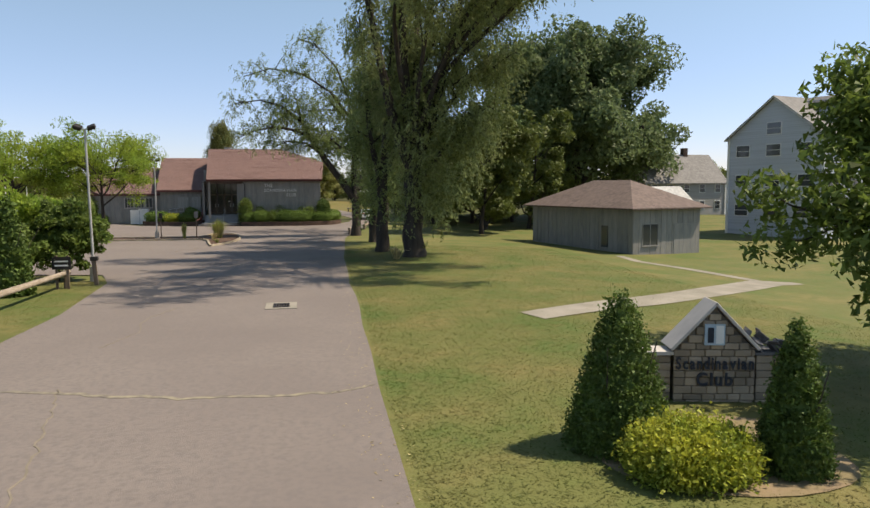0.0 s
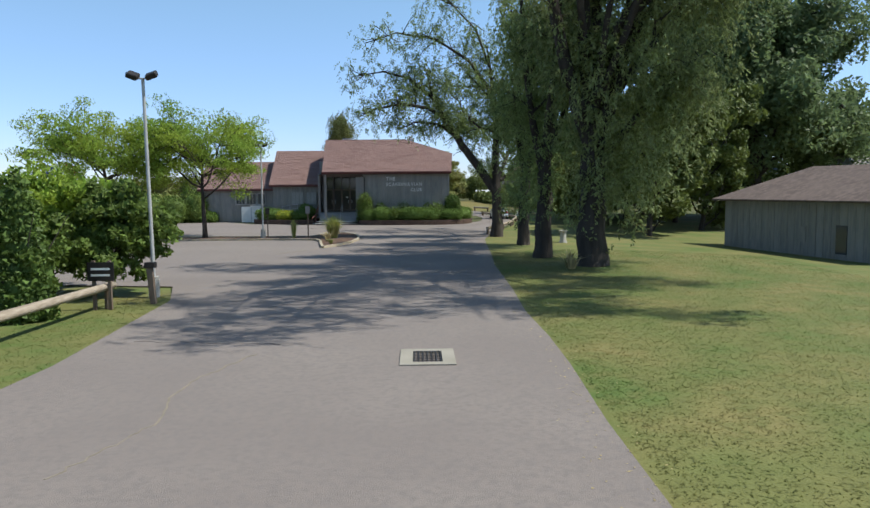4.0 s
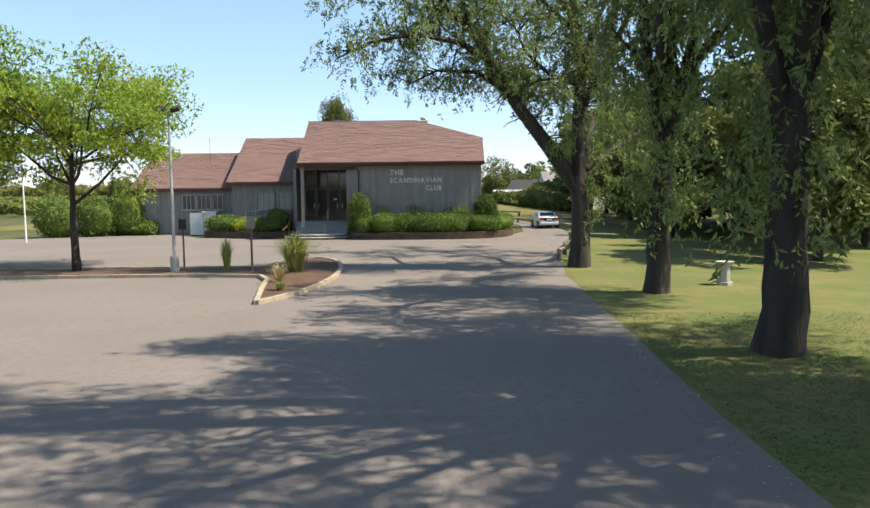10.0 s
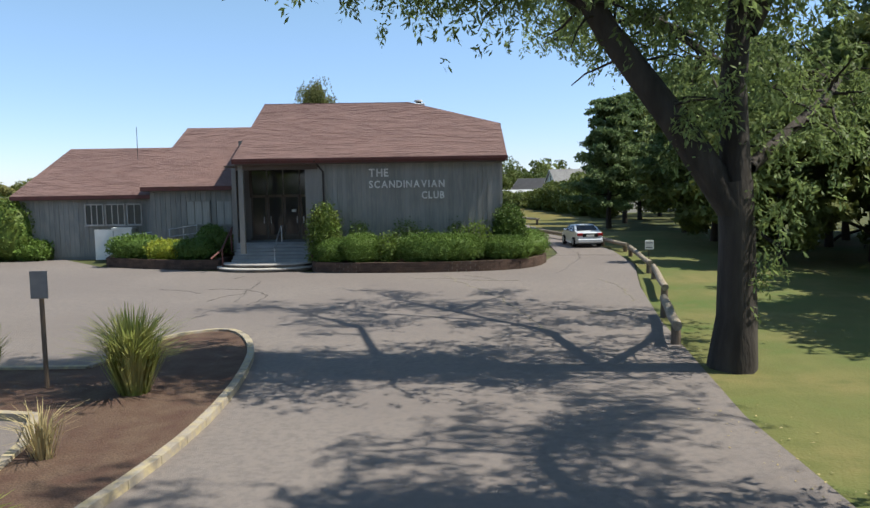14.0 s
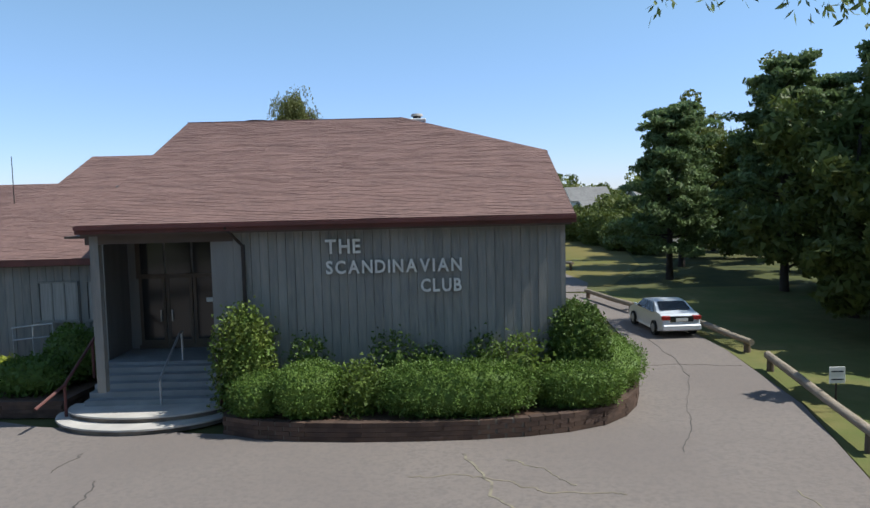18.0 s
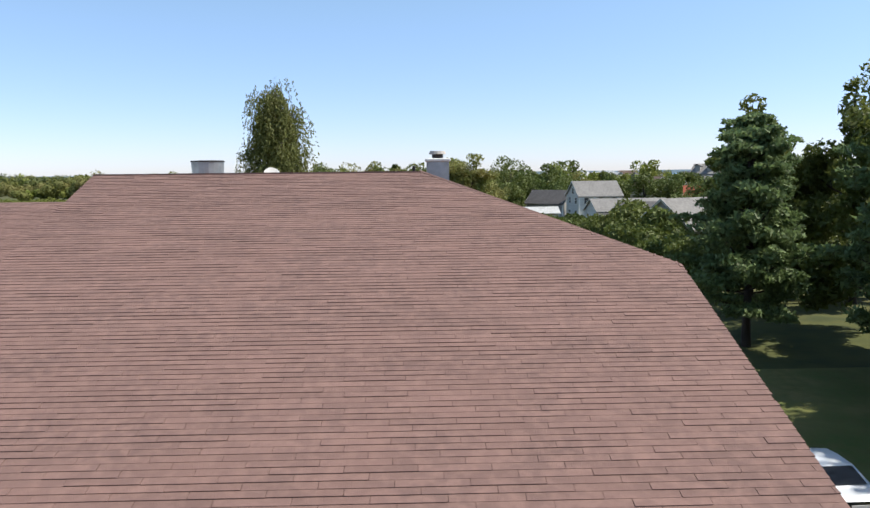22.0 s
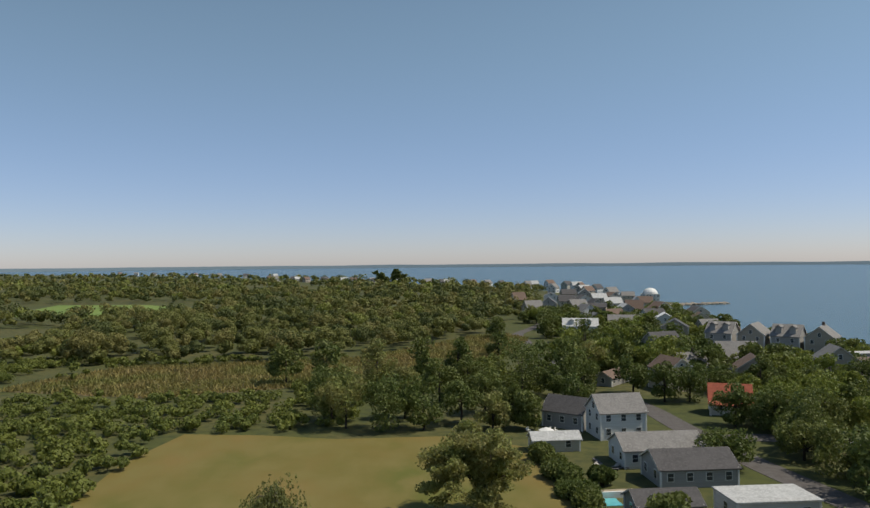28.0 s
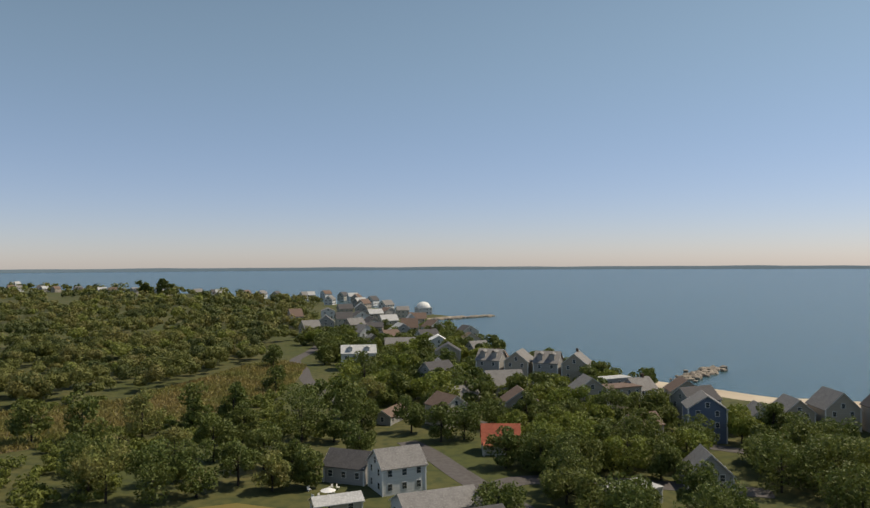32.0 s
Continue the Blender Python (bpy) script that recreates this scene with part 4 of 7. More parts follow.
sign_post(-12.7, 71.9, 2.45, 0.36, 0.55, mat("sign_back_grey", (0.2, 0.19, 0.18), (0.15, 0.14, 0.14), 4.0, 0.6), WOOD_POST, "parking sign on a dark post in the island", z=0.12, r=0.05)
sign_post(-16.0, 72.8, 2.3, 0.34, 0.45, DARK_METAL, WOOD_POST, "dark parking sign on a post", z=0.12, r=0.045)
sign_post(-17.3, 34.4, 2.3, 0.42, 1.55, WHITE, DARK_METAL, "tall narrow white notice board with dark lettering", text_bars=2)
sign_post(6.7, 94.0, 1.25, 0.45, 0.45, WHITE, DARK_METAL, "small white notice on a short dark post", text_bars=2)
post = thing("timber_post", -13.2, 39.4, 0.04, 0, "dark wooden post with a box top", "post")
box_part("shaft", (-0.09, -0.09, 0, 0.09, 0.09, 1.25), WOOD_POST, post, m=pose(0, 0, 0, 0, -4, 0))
box_part("cap", (-0.24, -0.12, 1.22, 0.12, 0.12, 1.42), DARK_METAL, post, bevel=0.02)
brd = thing("notice_board", -14.4, 38.2, 0.04, 0, "low dark notice board with pale lettering", "sign")
box_part("post", (-0.3, -0.05, 0, -0.2, 0.05, 1.6), WOOD_POST, brd)
box_part("post", (0.2, -0.05, 0, 0.3, 0.05, 1.6), WOOD_POST, brd)
box_part("board", (-0.42, -0.09, 0.95, 0.42, -0.05, 1.55), DARK_METAL, brd)
for k in range(2):
    box_part("lettering", (-0.3, -0.1, 1.1 + 0.2 * k, 0.3, -0.092, 1.17 + 0.2 * k), WHITE, brd)

# ---- the club ----
club = thing("club_house", 0, 0, 0, 0, "long low grey board club house with brown stepped roofs", "club house")
# main block, roof planes
EZ, EY, RZ, RY = 5.75, 94.55, 10.1, 109.0
XL0, XL1, XR = -14.45, -15.7, -0.45
RB, RCF, RCB = (-5.7, RY, RZ), (0.0, 102.0, 7.95), (0.0, 116.0, 7.95)


def roof_plane(name, pts, thick, material, parent, label=""):
    bm = bmesh.new()
    n = len(pts)
    hi = [bm.verts.new(p) for p in pts]
    lo = [bm.verts.new((p[0], p[1], p[2] - thick)) for p in pts]
    bm.faces.new(hi)
    bm.faces.new(lo[::-1])
    for i in range(n):
        bm.faces.new((lo[i], lo[(i + 1) % n], hi[(i + 1) % n], hi[i]))
    bmesh.ops.recalc_face_normals(bm, faces=bm.faces[:])
    return part(name, bm, material, parent, label)


def shingles(parent, p0, p1, ridge_dy, rise, x_left, x_right, first=300, expo=0.15, wid=1.0, seed=1, singles=None, left_of=None, right_of=None):
    """Courses of shingles up a slope that faces -y. x_left and x_right give the ends at a fraction up the slope."""
    rng = np.random.default_rng(seed)
    y0, z0 = p0
    run = math.hypot(ridge_dy, rise)
    rows = int(run / expo)
    tilt = math.atan2(rise, ridge_dy)
    me_cache = {}
    vs, fs, o, count = [], [], 0, 0
    up = Vector((0, math.cos(tilt), math.sin(tilt)))
    nn = Vector((0, -math.sin(tilt), math.cos(tilt)))
    for r in range(rows):
        f = r / rows
        xa, xb = x_left(f), x_right(f)
        x = xa - (r % 3) * wid / 3
        base = Vector((0, y0, z0)) + up * (r * expo)
        while x < xb:
            a, b = max(x, xa), min(x + wid, xb)
            x += wid
            if b - a < 0.05:
                continue
            t = 0.006 + 0.013 * rng.random()
            dn = 0.006 * rng.random()
            single = singles and singles(a, base.y) and b - a > wid * 0.98 and count < first
            g = 0.004
            pts = [Vector((0, 0, 0)) - up * dn + nn * 0.006, Vector((0, 0, 0)) - up * dn + nn * (t + 0.008), up * expo * 1.02 + nn * 0.010, up * expo * 1.02 + nn * 0.002]
            if single:
                count += 1
                key = int(t * 2000)
                if key not in me_cache:
                    w = wid - 2 * g
                    v = [(s * w / 2, q.y, q.z) for s in (-1, 1) for q in pts]
                    m = bpy.data.meshes.new("shingle")
                    m.from_pydata(v, [], [(0, 1, 2, 3), (7, 6, 5, 4), (0, 4, 5, 1), (1, 5, 6, 2), (2, 6, 7, 3), (3, 7, 4, 0)])
                    m.materials.append(SHINGLE)
                    me_cache[key] = m
                ob = new("shingle", me_cache[key])
                ob.parent = parent
                ob.location = ((a + b) / 2, base.y, base.z)
            else:
                for xx in (a + g, b - g):
                    for q in pts:
                        vs.append((xx, base.y + q.y, base.z + q.z))
                for k in ((0, 1, 2, 3), (7, 6, 5, 4), (0, 4, 5, 1), (1, 5, 6, 2), (2, 6, 7, 3), (3, 7, 4, 0)):
                    fs.append([o + i for i in k])
                o += 8
    ob = raw("shingle_field", vs, fs, SHINGLE_JOIN, parent)
    ob["kind"] = "stuff"
    return ob


LATE = []      # shingle jobs, run at the end


def main_roof():
    top = roof_plane("roof", [(XL0, EY, EZ), (XR, EY, EZ), RCF, RB, (XL1, RY, RZ)], 0.16, UNDERLAY, club, "brown shingle front slope")
    roof_plane("roof", [RB, RCF, RCB], 0.16, SHINGLE_JOIN, club, "brown clipped hip over the gable")
    roof_plane("roof", [(XL1, RY, RZ), RB, RCB, (XR, 121.0, 6.4), (XL1, 121.0, 6.4)], 0.16, SHINGLE_JOIN, club, "brown shingle back slope")
    box_part("fascia", (XL0 - 0.02, EY - 0.05, EZ - 0.24, XR + 0.02, EY + 0.01, EZ - 0.005), FASCIA, club)
    box_part("gutter", (XL0, EY - 0.16, EZ - 0.12, XR, EY - 0.05, EZ - 0.02), FASCIA, club, "brown gutter")
    box_part("soffit", (XL0 + 0.1, EY + 0.02, EZ - 0.30, XR - 0.1, 95.0, EZ - 0.2), SOFFIT, club)

    def xr(f):
        y = EY + (RY - EY) * f
        if y < 102.0:
            return XR + (0.0 - XR) * (y - EY) / (102.0 - EY)
        return 0.0 + (-5.7) * (y - 102.0) / (RY - 102.0)
    LATE.append(lambda: shingles(top, (EY - 0.03, EZ + 0.0), None, RY - EY, RZ - EZ, lambda f: XL0 + (XL1 - XL0) * f, xr, 300, 0.15, 1.0, 2, lambda x, y: -10.5 < x < -1.0 and 97.0 < y < 103.5))
    # ridge caps
    box_part("ridge_cap", (XL1, RY - 0.13, RZ - 0.03, RB[0], RY + 0.13, RZ + 0.035), SHINGLE_JOIN, club)
    bm = bmesh.new()
    cyl(bm, 0.06, 0.06, RB, RCF, 6)
    part("hip_cap", bm, SHINGLE_JOIN, club)
    # walls of the main block
    # right gable wall
    bm = bmesh.new()
    prof = [(95.0, 0.0), (120.5, 0.0), (120.5, 6.3), (116, 7.7), (102, 7.75), (95.0, 5.6)]
    va = [bm.verts.new((-0.75, y, z)) for y, z in prof]
    vb = [bm.verts.new((-1.0, y, z)) for y, z in prof]
    bm.faces.new(va)
    bm.faces.new(vb[::-1])
    for i in range(len(prof)):
        j = (i + 1) % len(prof)
        bm.faces.new((va[i], vb[i], vb[j], va[j]))
    bmesh.ops.recalc_face_normals(bm, faces=bm.faces[:])
    part("wall", bm, SIDING_WALL, club, "grey board gable wall")
    box_part("wall", (-10.2, 95.03, 0.0, -0.76, 95.25, 5.5), SIDING_WALL, club, "grey board front wall")
    # vertical boards
    x, k = -10.2, 0
    rb = np.random.default_rng(5)
    while x < -0.8:
        w = min(0.25, -0.74 - x)
        box_part("board", (x + 0.006, 95.0 - 0.012 * (k % 2) - 0.004 * rb.random(), 0.3, x + w - 0.006, 95.03, 5.47), SIDING, club)
        x += 0.25
        k += 1
    box_part("corner_board", (-0.8, 94.97, 0.2, -0.66, 95.12, 5.5), SIDING, club)
    box_part("downpipe", (-9.95, 94.86, 0.8, -9.86, 94.95, 5.1), DARK_METAL, club, "dark downpipe", m=None)
    bm = bmesh.new()
    cyl(bm, 0.045, 0.045, (-9.9, 94.9, 5.05), (-10.3, 94.5, 5.62), 8)
    part("downpipe_elbow", bm, DARK_METAL, club)
    # porch: side walls, back wall, ceiling, posts
    box_part("wall", (-10.85, 95.0, 0.9, -10.2, 99.6, 5.55), SIDING_WALL, club, "porch side wall")
    box_part("wall", (-15.3, 99.5, 0.9, -10.2, 99.75, 7.0), SIDING_WALL, club, "porch back wall")
    box_part("wall", (-15.3, 97.6, 0.9, -15.05, 109, 5.6), SIDING_WALL, club, "porch left wall")
    box_part("wall", (-15.5, 109, 0.0, -15.25, 120.5, 5.9), SIDING_WALL, club, "left wall of the main block")
    box_part("wall", (-15.5, 120.3, 0.0, -0.75, 120.55, 6.3), SIDING_WALL, club, "back wall of the main block")
    box_part("post", (-14.28, 94.95, 0.9, -14.03, 95.2, 5.55), SIDING, club, "tall grey porch post")
    box_part("porch_ceiling", (-15.0, 95.0, 5.38, -10.2, 99.5, 5.45), SOFFIT, club)
    box_part("beam", (-14.4, 94.95, 5.2, -10.2, 95.15, 5.5), SOFFIT, club)


main_roof()


def window(parent, x0, x1, z0, z1, y, panes, pane_mat, frame_mat, label=""):
    """A window in a wall that faces -y: frame, mullions, panes, sill."""
    bm = bmesh.new()
    t = 0.06
    for b in ((x0 - t, y - 0.06, z0 - t, x1 + t, y + 0.05, z0), (x0 - t, y - 0.06, z1, x1 + t, y + 0.05, z1 + t), (x0 - t, y - 0.06, z0, x0, y + 0.05, z1), (x1, y - 0.06, z0, x1 + t, y + 0.05, z1)):
        box(bm, *b)
    fr = part("window", bm, frame_mat, parent, label)
    for k in range(panes):
        a = x0 + (x1 - x0) * k / panes
        b = x0 + (x1 - x0) * (k + 1) / panes
        box_part("pane", (a + 0.025, y - 0.02, z0, b - 0.025, y, z1), pane_mat, fr)
        if k:
            box_part("mullion", (a - 0.025, y - 0.05, z0, a + 0.025, y + 0.03, z1), frame_mat, fr)
    box_part("sill", (x0 - 0.1, y - 0.12, z0 - 0.1, x1 + 0.1, y + 0.02, z0 - 0.062), frame_mat, fr)
    return fr


# entrance doors in the porch
door = box_part("door_frame", (-14.75, 99.40, 1.3, -10.9, 99.5, 1.42), DOOR_WOOD, club, "dark entrance screen")
box_part("transom", (-14.75, 99.40, 3.75, -10.9, 99.5, 3.9), DOOR_WOOD, club)
box_part("jamb", (-14.75, 99.4, 3.9, -14.6, 99.5, 5.3), DOOR_WOOD, club)
for k in range(4):
    a = -14.7 + 0.94 * k
    d = part("door", (lambda bm: (box(bm, a + 0.02, 99.42, 1.42, a + 0.12, 99.49, 3.75), box(bm, a + 0.82, 99.42, 1.42, a + 0.92, 99.49, 3.75), box(bm, a + 0.12, 99.42, 1.42, a + 0.82, 99.49, 1.6), bm)[-1])(bmesh.new()), DOOR_WOOD, club)
    box_part("pane", (a + 0.12, 99.45, 1.6, a + 0.82, 99.465, 3.75), DOOR_GLASS, d)
    box_part("door_handle", (a + (0.74 if k % 2 == 0 else 0.18), 99.36, 2.25, a + (0.78 if k % 2 == 0 else 0.22), 99.42, 2.65), METAL, d, "steel pull handle")
    box_part("transom_pane", (a + 0.04, 99.45, 3.9, a + 0.9, 99.465, 5.3), DOOR_GLASS, d)
box_part("notice", (-12.35, 99.36, 2.9, -12.1, 99.4, 3.05), WHITE, club, "small white notice on the door")

# steps and landing
steps = thing("entrance_steps", 0, 0, 0, 0, "grey concrete entrance steps with two curved lower treads", "steps")
slab("landing", [(-15.05, 97.2), (-10.9, 97.2), (-10.9, 99.5), (-15.05, 99.5)], 0.05, 1.3, STEP_GREY, steps)
for k in range(5):
    slab("step", [(-14.9, 95.4 + 0.36 * k), (-10.9, 95.4 + 0.36 * k), (-10.9, 97.2), (-14.9, 97.2)], 0.05, 0.4 + 0.165 * (k + 1) - 0.02, STEP_GREY, steps)
for k, (rr, zz) in enumerate(((1.95, 0.22), (1.35, 0.39))):
    arc = [(-12.95 + (2.65 - 0.3 * k) * math.cos(a), 95.5 + rr * math.sin(a)) for a in np.linspace(math.pi, 2 * math.pi, 18)]
    slab("curved_tread", arc + [(-10.4 - 0.2 * k, 95.9), (-15.5 + 0.2 * k, 95.9)], 0.05, zz - 0.05, MORTAR, steps, "dark riser under a pale tread")
    arc2 = [(-12.95 + (2.7 - 0.3 * k) * math.cos(a), 95.5 + (rr + 0.05) * math.sin(a)) for a in np.linspace(math.pi, 2 * math.pi, 18)]
    slab("tread_slab", arc2 + [(-10.35 - 0.2 * k, 95.8), (-15.55 + 0.2 * k, 95.8)], zz - 0.05, zz, CAP, steps, "pale concrete tread")


def handrail(pts, r, material, label, posts=()):
    t = thing("handrail", 0, 0, 0, 0, label, "handrail")
    raw("rail", *tube(pts, [r] * len(pts), 8), material, t)
    for p, q in posts:
        cyl_part("post", r, r, p, q, material, t, seg=8)
    return t


handrail([(-12.6, 95.2, 1.15), (-12.6, 95.5, 1.3), (-12.6, 97.2, 2.2), (-12.6, 97.5, 2.2)], 0.035, METAL, "pale steel handrail in the middle of the steps", [((-12.6, 95.3, 0.4), (-12.6, 95.3, 1.2)), ((-12.6, 97.4, 1.3), (-12.6, 97.4, 2.2))])
for hx in (-15.25, -10.55):
    handrail([(hx - 0.3 if hx < -12 else hx + 0.1, 93.9, 0.75), (hx, 95.0, 1.15), (hx, 97.1, 2.15)], 0.045, FASCIA, "brown wooden handrail beside the steps", [((hx, 95.0, 0.2), (hx, 95.0, 1.15)), ((hx, 96.9, 0.9), (hx, 96.9, 2.05))])

# middle and left wings: roofs step down and back
def wing(x0, x1, ye, ze, yr, zr, xr0, xr1, base_y, label, seed):
    """A gabled wing whose ridge runs along x: eave x0..x1, ridge xr0..xr1."""
    rp = roof_plane("roof", [(x0, ye, ze), (x1, ye, ze), (xr1, yr, zr), (xr0, yr, zr)], 0.15, UNDERLAY, club, label)
    yb = yr + (yr - ye) * 0.55
    zb = zr - (zr - ze) * 0.55
    roof_plane("roof", [(xr0, yr, zr), (xr1, yr, zr), (xr1, yb, zb), (xr0, yb, zb)], 0.15, SHINGLE_JOIN, club, "brown shingle back slope")
    box_part("fascia", (x0 - 0.02, ye - 0.05, ze - 0.22, x1, ye + 0.01, ze - 0.005), FASCIA, club)
    box_part("soffit", (x0 + 0.1, ye + 0.02, ze - 0.26, x1 - 0.05, base_y, ze - 0.2), SOFFIT, club)
    box_part("wall", (x0 + 0.35, base_y + 0.03, 0.0, x1, base_y + 0.25, ze - 0.1), SIDING_WALL, club, "grey board wall")
    xw0 = xr0 + 0.45
    bm = bmesh.new()
    prof = [(x0 + 0.35, base_y + 0.1, 0.0), (x0 + 0.35, base_y + 0.1, ze - 0.05), (xw0, yr, zr - 0.2), (xw0, yb, zb - 0.2), (xw0, yb, 0.0)]
    va = [bm.verts.new(p) for p in prof]
    vb = [bm.verts.new((p[0] + 0.2, p[1], p[2])) for p in prof]
    bm.faces.new(va)
    bm.faces.new(vb[::-1])
    for i in range(len(prof)):
        j = (i + 1) % len(prof)
        bm.faces.new((va[i], vb[i], vb[j], va[j]))
    bmesh.ops.recalc_face_normals(bm, faces=bm.faces[:])
    part("wall", bm, SIDING_WALL, club, "grey end wall")
    x = x0 + 0.35
    k = 0
    while x < x1 - 0.05:
        w = min(0.3, x1 - x)
        box_part("board", (x + 0.007, base_y - 0.01 * (k % 2), 0.2, x + w - 0.007, base_y + 0.03, ze - 0.22), SIDING, club)
        x += 0.3
        k += 1
    LATE.append(lambda: shingles(rp, (ye - 0.03, ze), None, yr - ye, zr - ze, lambda f: x0 + (xr0 - x0) * f, lambda f: x1 + (xr1 - x1) * f, 0, 0.15, 1.0, seed))


wing(-21.3, -14.6, 100.3, 4.45, 115.4, 9.1, -23.1, -15.4, 100.75, "brown shingle slope of the middle wing", 11)
wing(-30.2, -21.3, 102.6, 4.0, 117.0, 7.7, -33.0, -23.2, 103.0, "brown shingle slope of the left wing", 12)
for a in (-18.8, -17.05):
    window(club, a, a + 1.35, 2.2, 3.55, 100.72, 3, PANE_CURTAIN, SIDING, "grey framed window with pale curtains")
for a, b, k in ((-25.75, -24.72, 3), (-24.5, -23.4, 3), (-23.15, -22.35, 2)):
    window(club, a, b, 2.2, 3.4, 102.95, k, PANE, CAP, "pale framed strip window with dark panes")
window(club, -15.9, -15.4, 2.3, 3.6, 100.72, 1, PANE_CURTAIN, SIDING, "narrow grey framed window")

# lettering on the front wall
def lettering(parent, s, x0, x1, z0, h, y, material, depth=0.05, name="letter", m=None, bold=0.022):
    meshes = []
    for ch in s:
        cu = bpy.data.curves.new("letter", "FONT")
        cu.body, cu.extrude, cu.resolution_u, cu.offset = ch, depth / 2, 3, bold
        ob = bpy.data.objects.new("letter", cu)
        scene.collection.objects.link(ob)
        bpy.context.view_layer.update()
        me = bpy.data.meshes.new_from_object(ob.evaluated_get(bpy.context.evaluated_depsgraph_get()))
        bpy.data.objects.remove(ob)
        bpy.data.curves.remove(cu)
        co = np.empty(len(me.vertices) * 3, np.float32)
        me.vertices.foreach_get("co", co)
        co = co.reshape(-1, 3)
        meshes.append((me, co))
    cap = max(c[:, 1].max() for _, c in meshes)
    gap = 0.16
    total = sum(c[:, 0].max() - c[:, 0].min() for _, c in meshes) + gap * (len(s) - 1)
    sx, sz = (x1 - x0) / total, h / cap
    x = x0
    for me, c in meshes:
        w = c[:, 0].max() - c[:, 0].min()
        q = np.stack([x + (c[:, 0] - c[:, 0].min()) * sx, y - c[:, 2], z0 + c[:, 1] * sz], 1)
        me.vertices.foreach_set("co", q.astype(np.float32).ravel())
        me.materials.clear()
        me.materials.append(material)
        me.name = name
        me.update()
        ob = new(name, me)
        ob.parent = parent
        if m is not None:
            ob.matrix_basis = m
        x += (w + gap) * sx


wall_text = thing("wall_lettering", 0, 0, 0, 0, "raised white capital letters on the grey wall reading the club's name", "lettering")
lettering(wall_text, "THE", -7.55, -6.55, 4.78, 0.40, 94.9, LETTER)
lettering(wall_text, "SCANDINAVIAN", -7.55, -3.66, 4.2, 0.37, 94.9, LETTER)
lettering(wall_text, "CLUB", -4.85, -3.68, 3.62, 0.37, 94.9, LETTER)

# planters in front, low dark brick wall
def planter(outline, label, h=0.55):
    t = thing("planter", 0, 0, 0, 0, label, "planter")
    slab("soil", outline, 0.05, h - 0.06, MULCH, t)
    n = 0
    me = None
    for i in range(len(outline) - 1):
        a, b = Vector(outline[i]), Vector(outline[i + 1])
        strip("wall_core", [tuple(a), tuple(b)], 0.2, 0.04, h - 0.02, MORTAR, t)
        L = (b - a).length
        k = max(1, round(L / 0.4))
        ang = math.atan2(b.y - a.y, b.x - a.x)
        for r in range(4):
            for j in range(k):
                if me is None:
                    bm = bmesh.new()
                    box(bm, -0.19, -0.12, 0, 0.19, 0.12, 0.118)
                    me = bpy.data.meshes.new("brick")
                    bm.to_mesh(me)
                    bm.free()
                    me.materials.append(BRICK_DARK)
                f = (j + 0.5 + (0.25 if r % 2 else -0.2)) / k
                if n < 300 and 0.02 < f < 0.98:
                    p = a.lerp(b, f)
                    ob = new("brick", me)
                    ob.parent = t
                    ob.matrix_basis = pose(p.x, p.y, 0.06 + 0.124 * r, 0, 0, math.degrees(ang))
                    n += 1
    return t


planter(smooth_line([(-10.35, 95.0), (-10.15, 93.5), (-8, 92.75), (-5, 92.5), (-2.2, 92.65), (0.0, 93.4), (1.3, 95.1), (1.9, 97.6), (1.7, 101)], 2) + [(-0.6, 101), (-0.7, 95.0)], "low dark brick planter along the front wall")
planter([(-15.6, 97.0), (-15.7, 95.6), (-17.5, 95.7), (-20, 96.6), (-22.4, 98.0), (-22.8, 99.4), (-21.0, 100.6), (-15.5, 100.6)], "low dark brick planter beside the steps")

# ---- roof fittings ----
chimney = thing("chimney", -5.0, 114.4, 0, 0, "square grey sheet-metal chimney with a pale cap", "chimney")
box_part("stack", (-0.42, -0.42, 6.0, 0.42, 0.42, 10.5), METAL, chimney)
box_part("cap", (-0.48, -0.48, 10.5, 0.48, 0.48, 10.62), WHITE, chimney, bevel=0.03)
cyl_part("flue", 0.22, 0.22, (0, 0, 10.62), (0, 0, 10.78), DARK_METAL, chimney, seg=14)
cyl_part("flue_cap", 0.34, 0.3, (0, 0, 10.78), (0, 0, 10.9), CAP, chimney, seg=14)
vent = thing("roof_vent", -13.4, 113.2, 0, 0, "large round galvanised roof exhaust vent", "vent")
cyl_part("stem", 0.34, 0.34, (0, 0, 7.8), (0, 0, 10.1), METAL, vent, seg=18)
cyl_part("flashing", 0.62, 0.38, (0, 0, 8.8), (0, 0, 9.0), WHITE, vent, seg=18)
cyl_part("hood", 0.55, 0.58, (0, 0, 10.05), (0, 0, 10.55), METAL, vent, seg=20)
cyl_part("hood_rim", 0.6, 0.6, (0, 0, 10.55), (0, 0, 10.6), DARK_METAL, vent, seg=20)
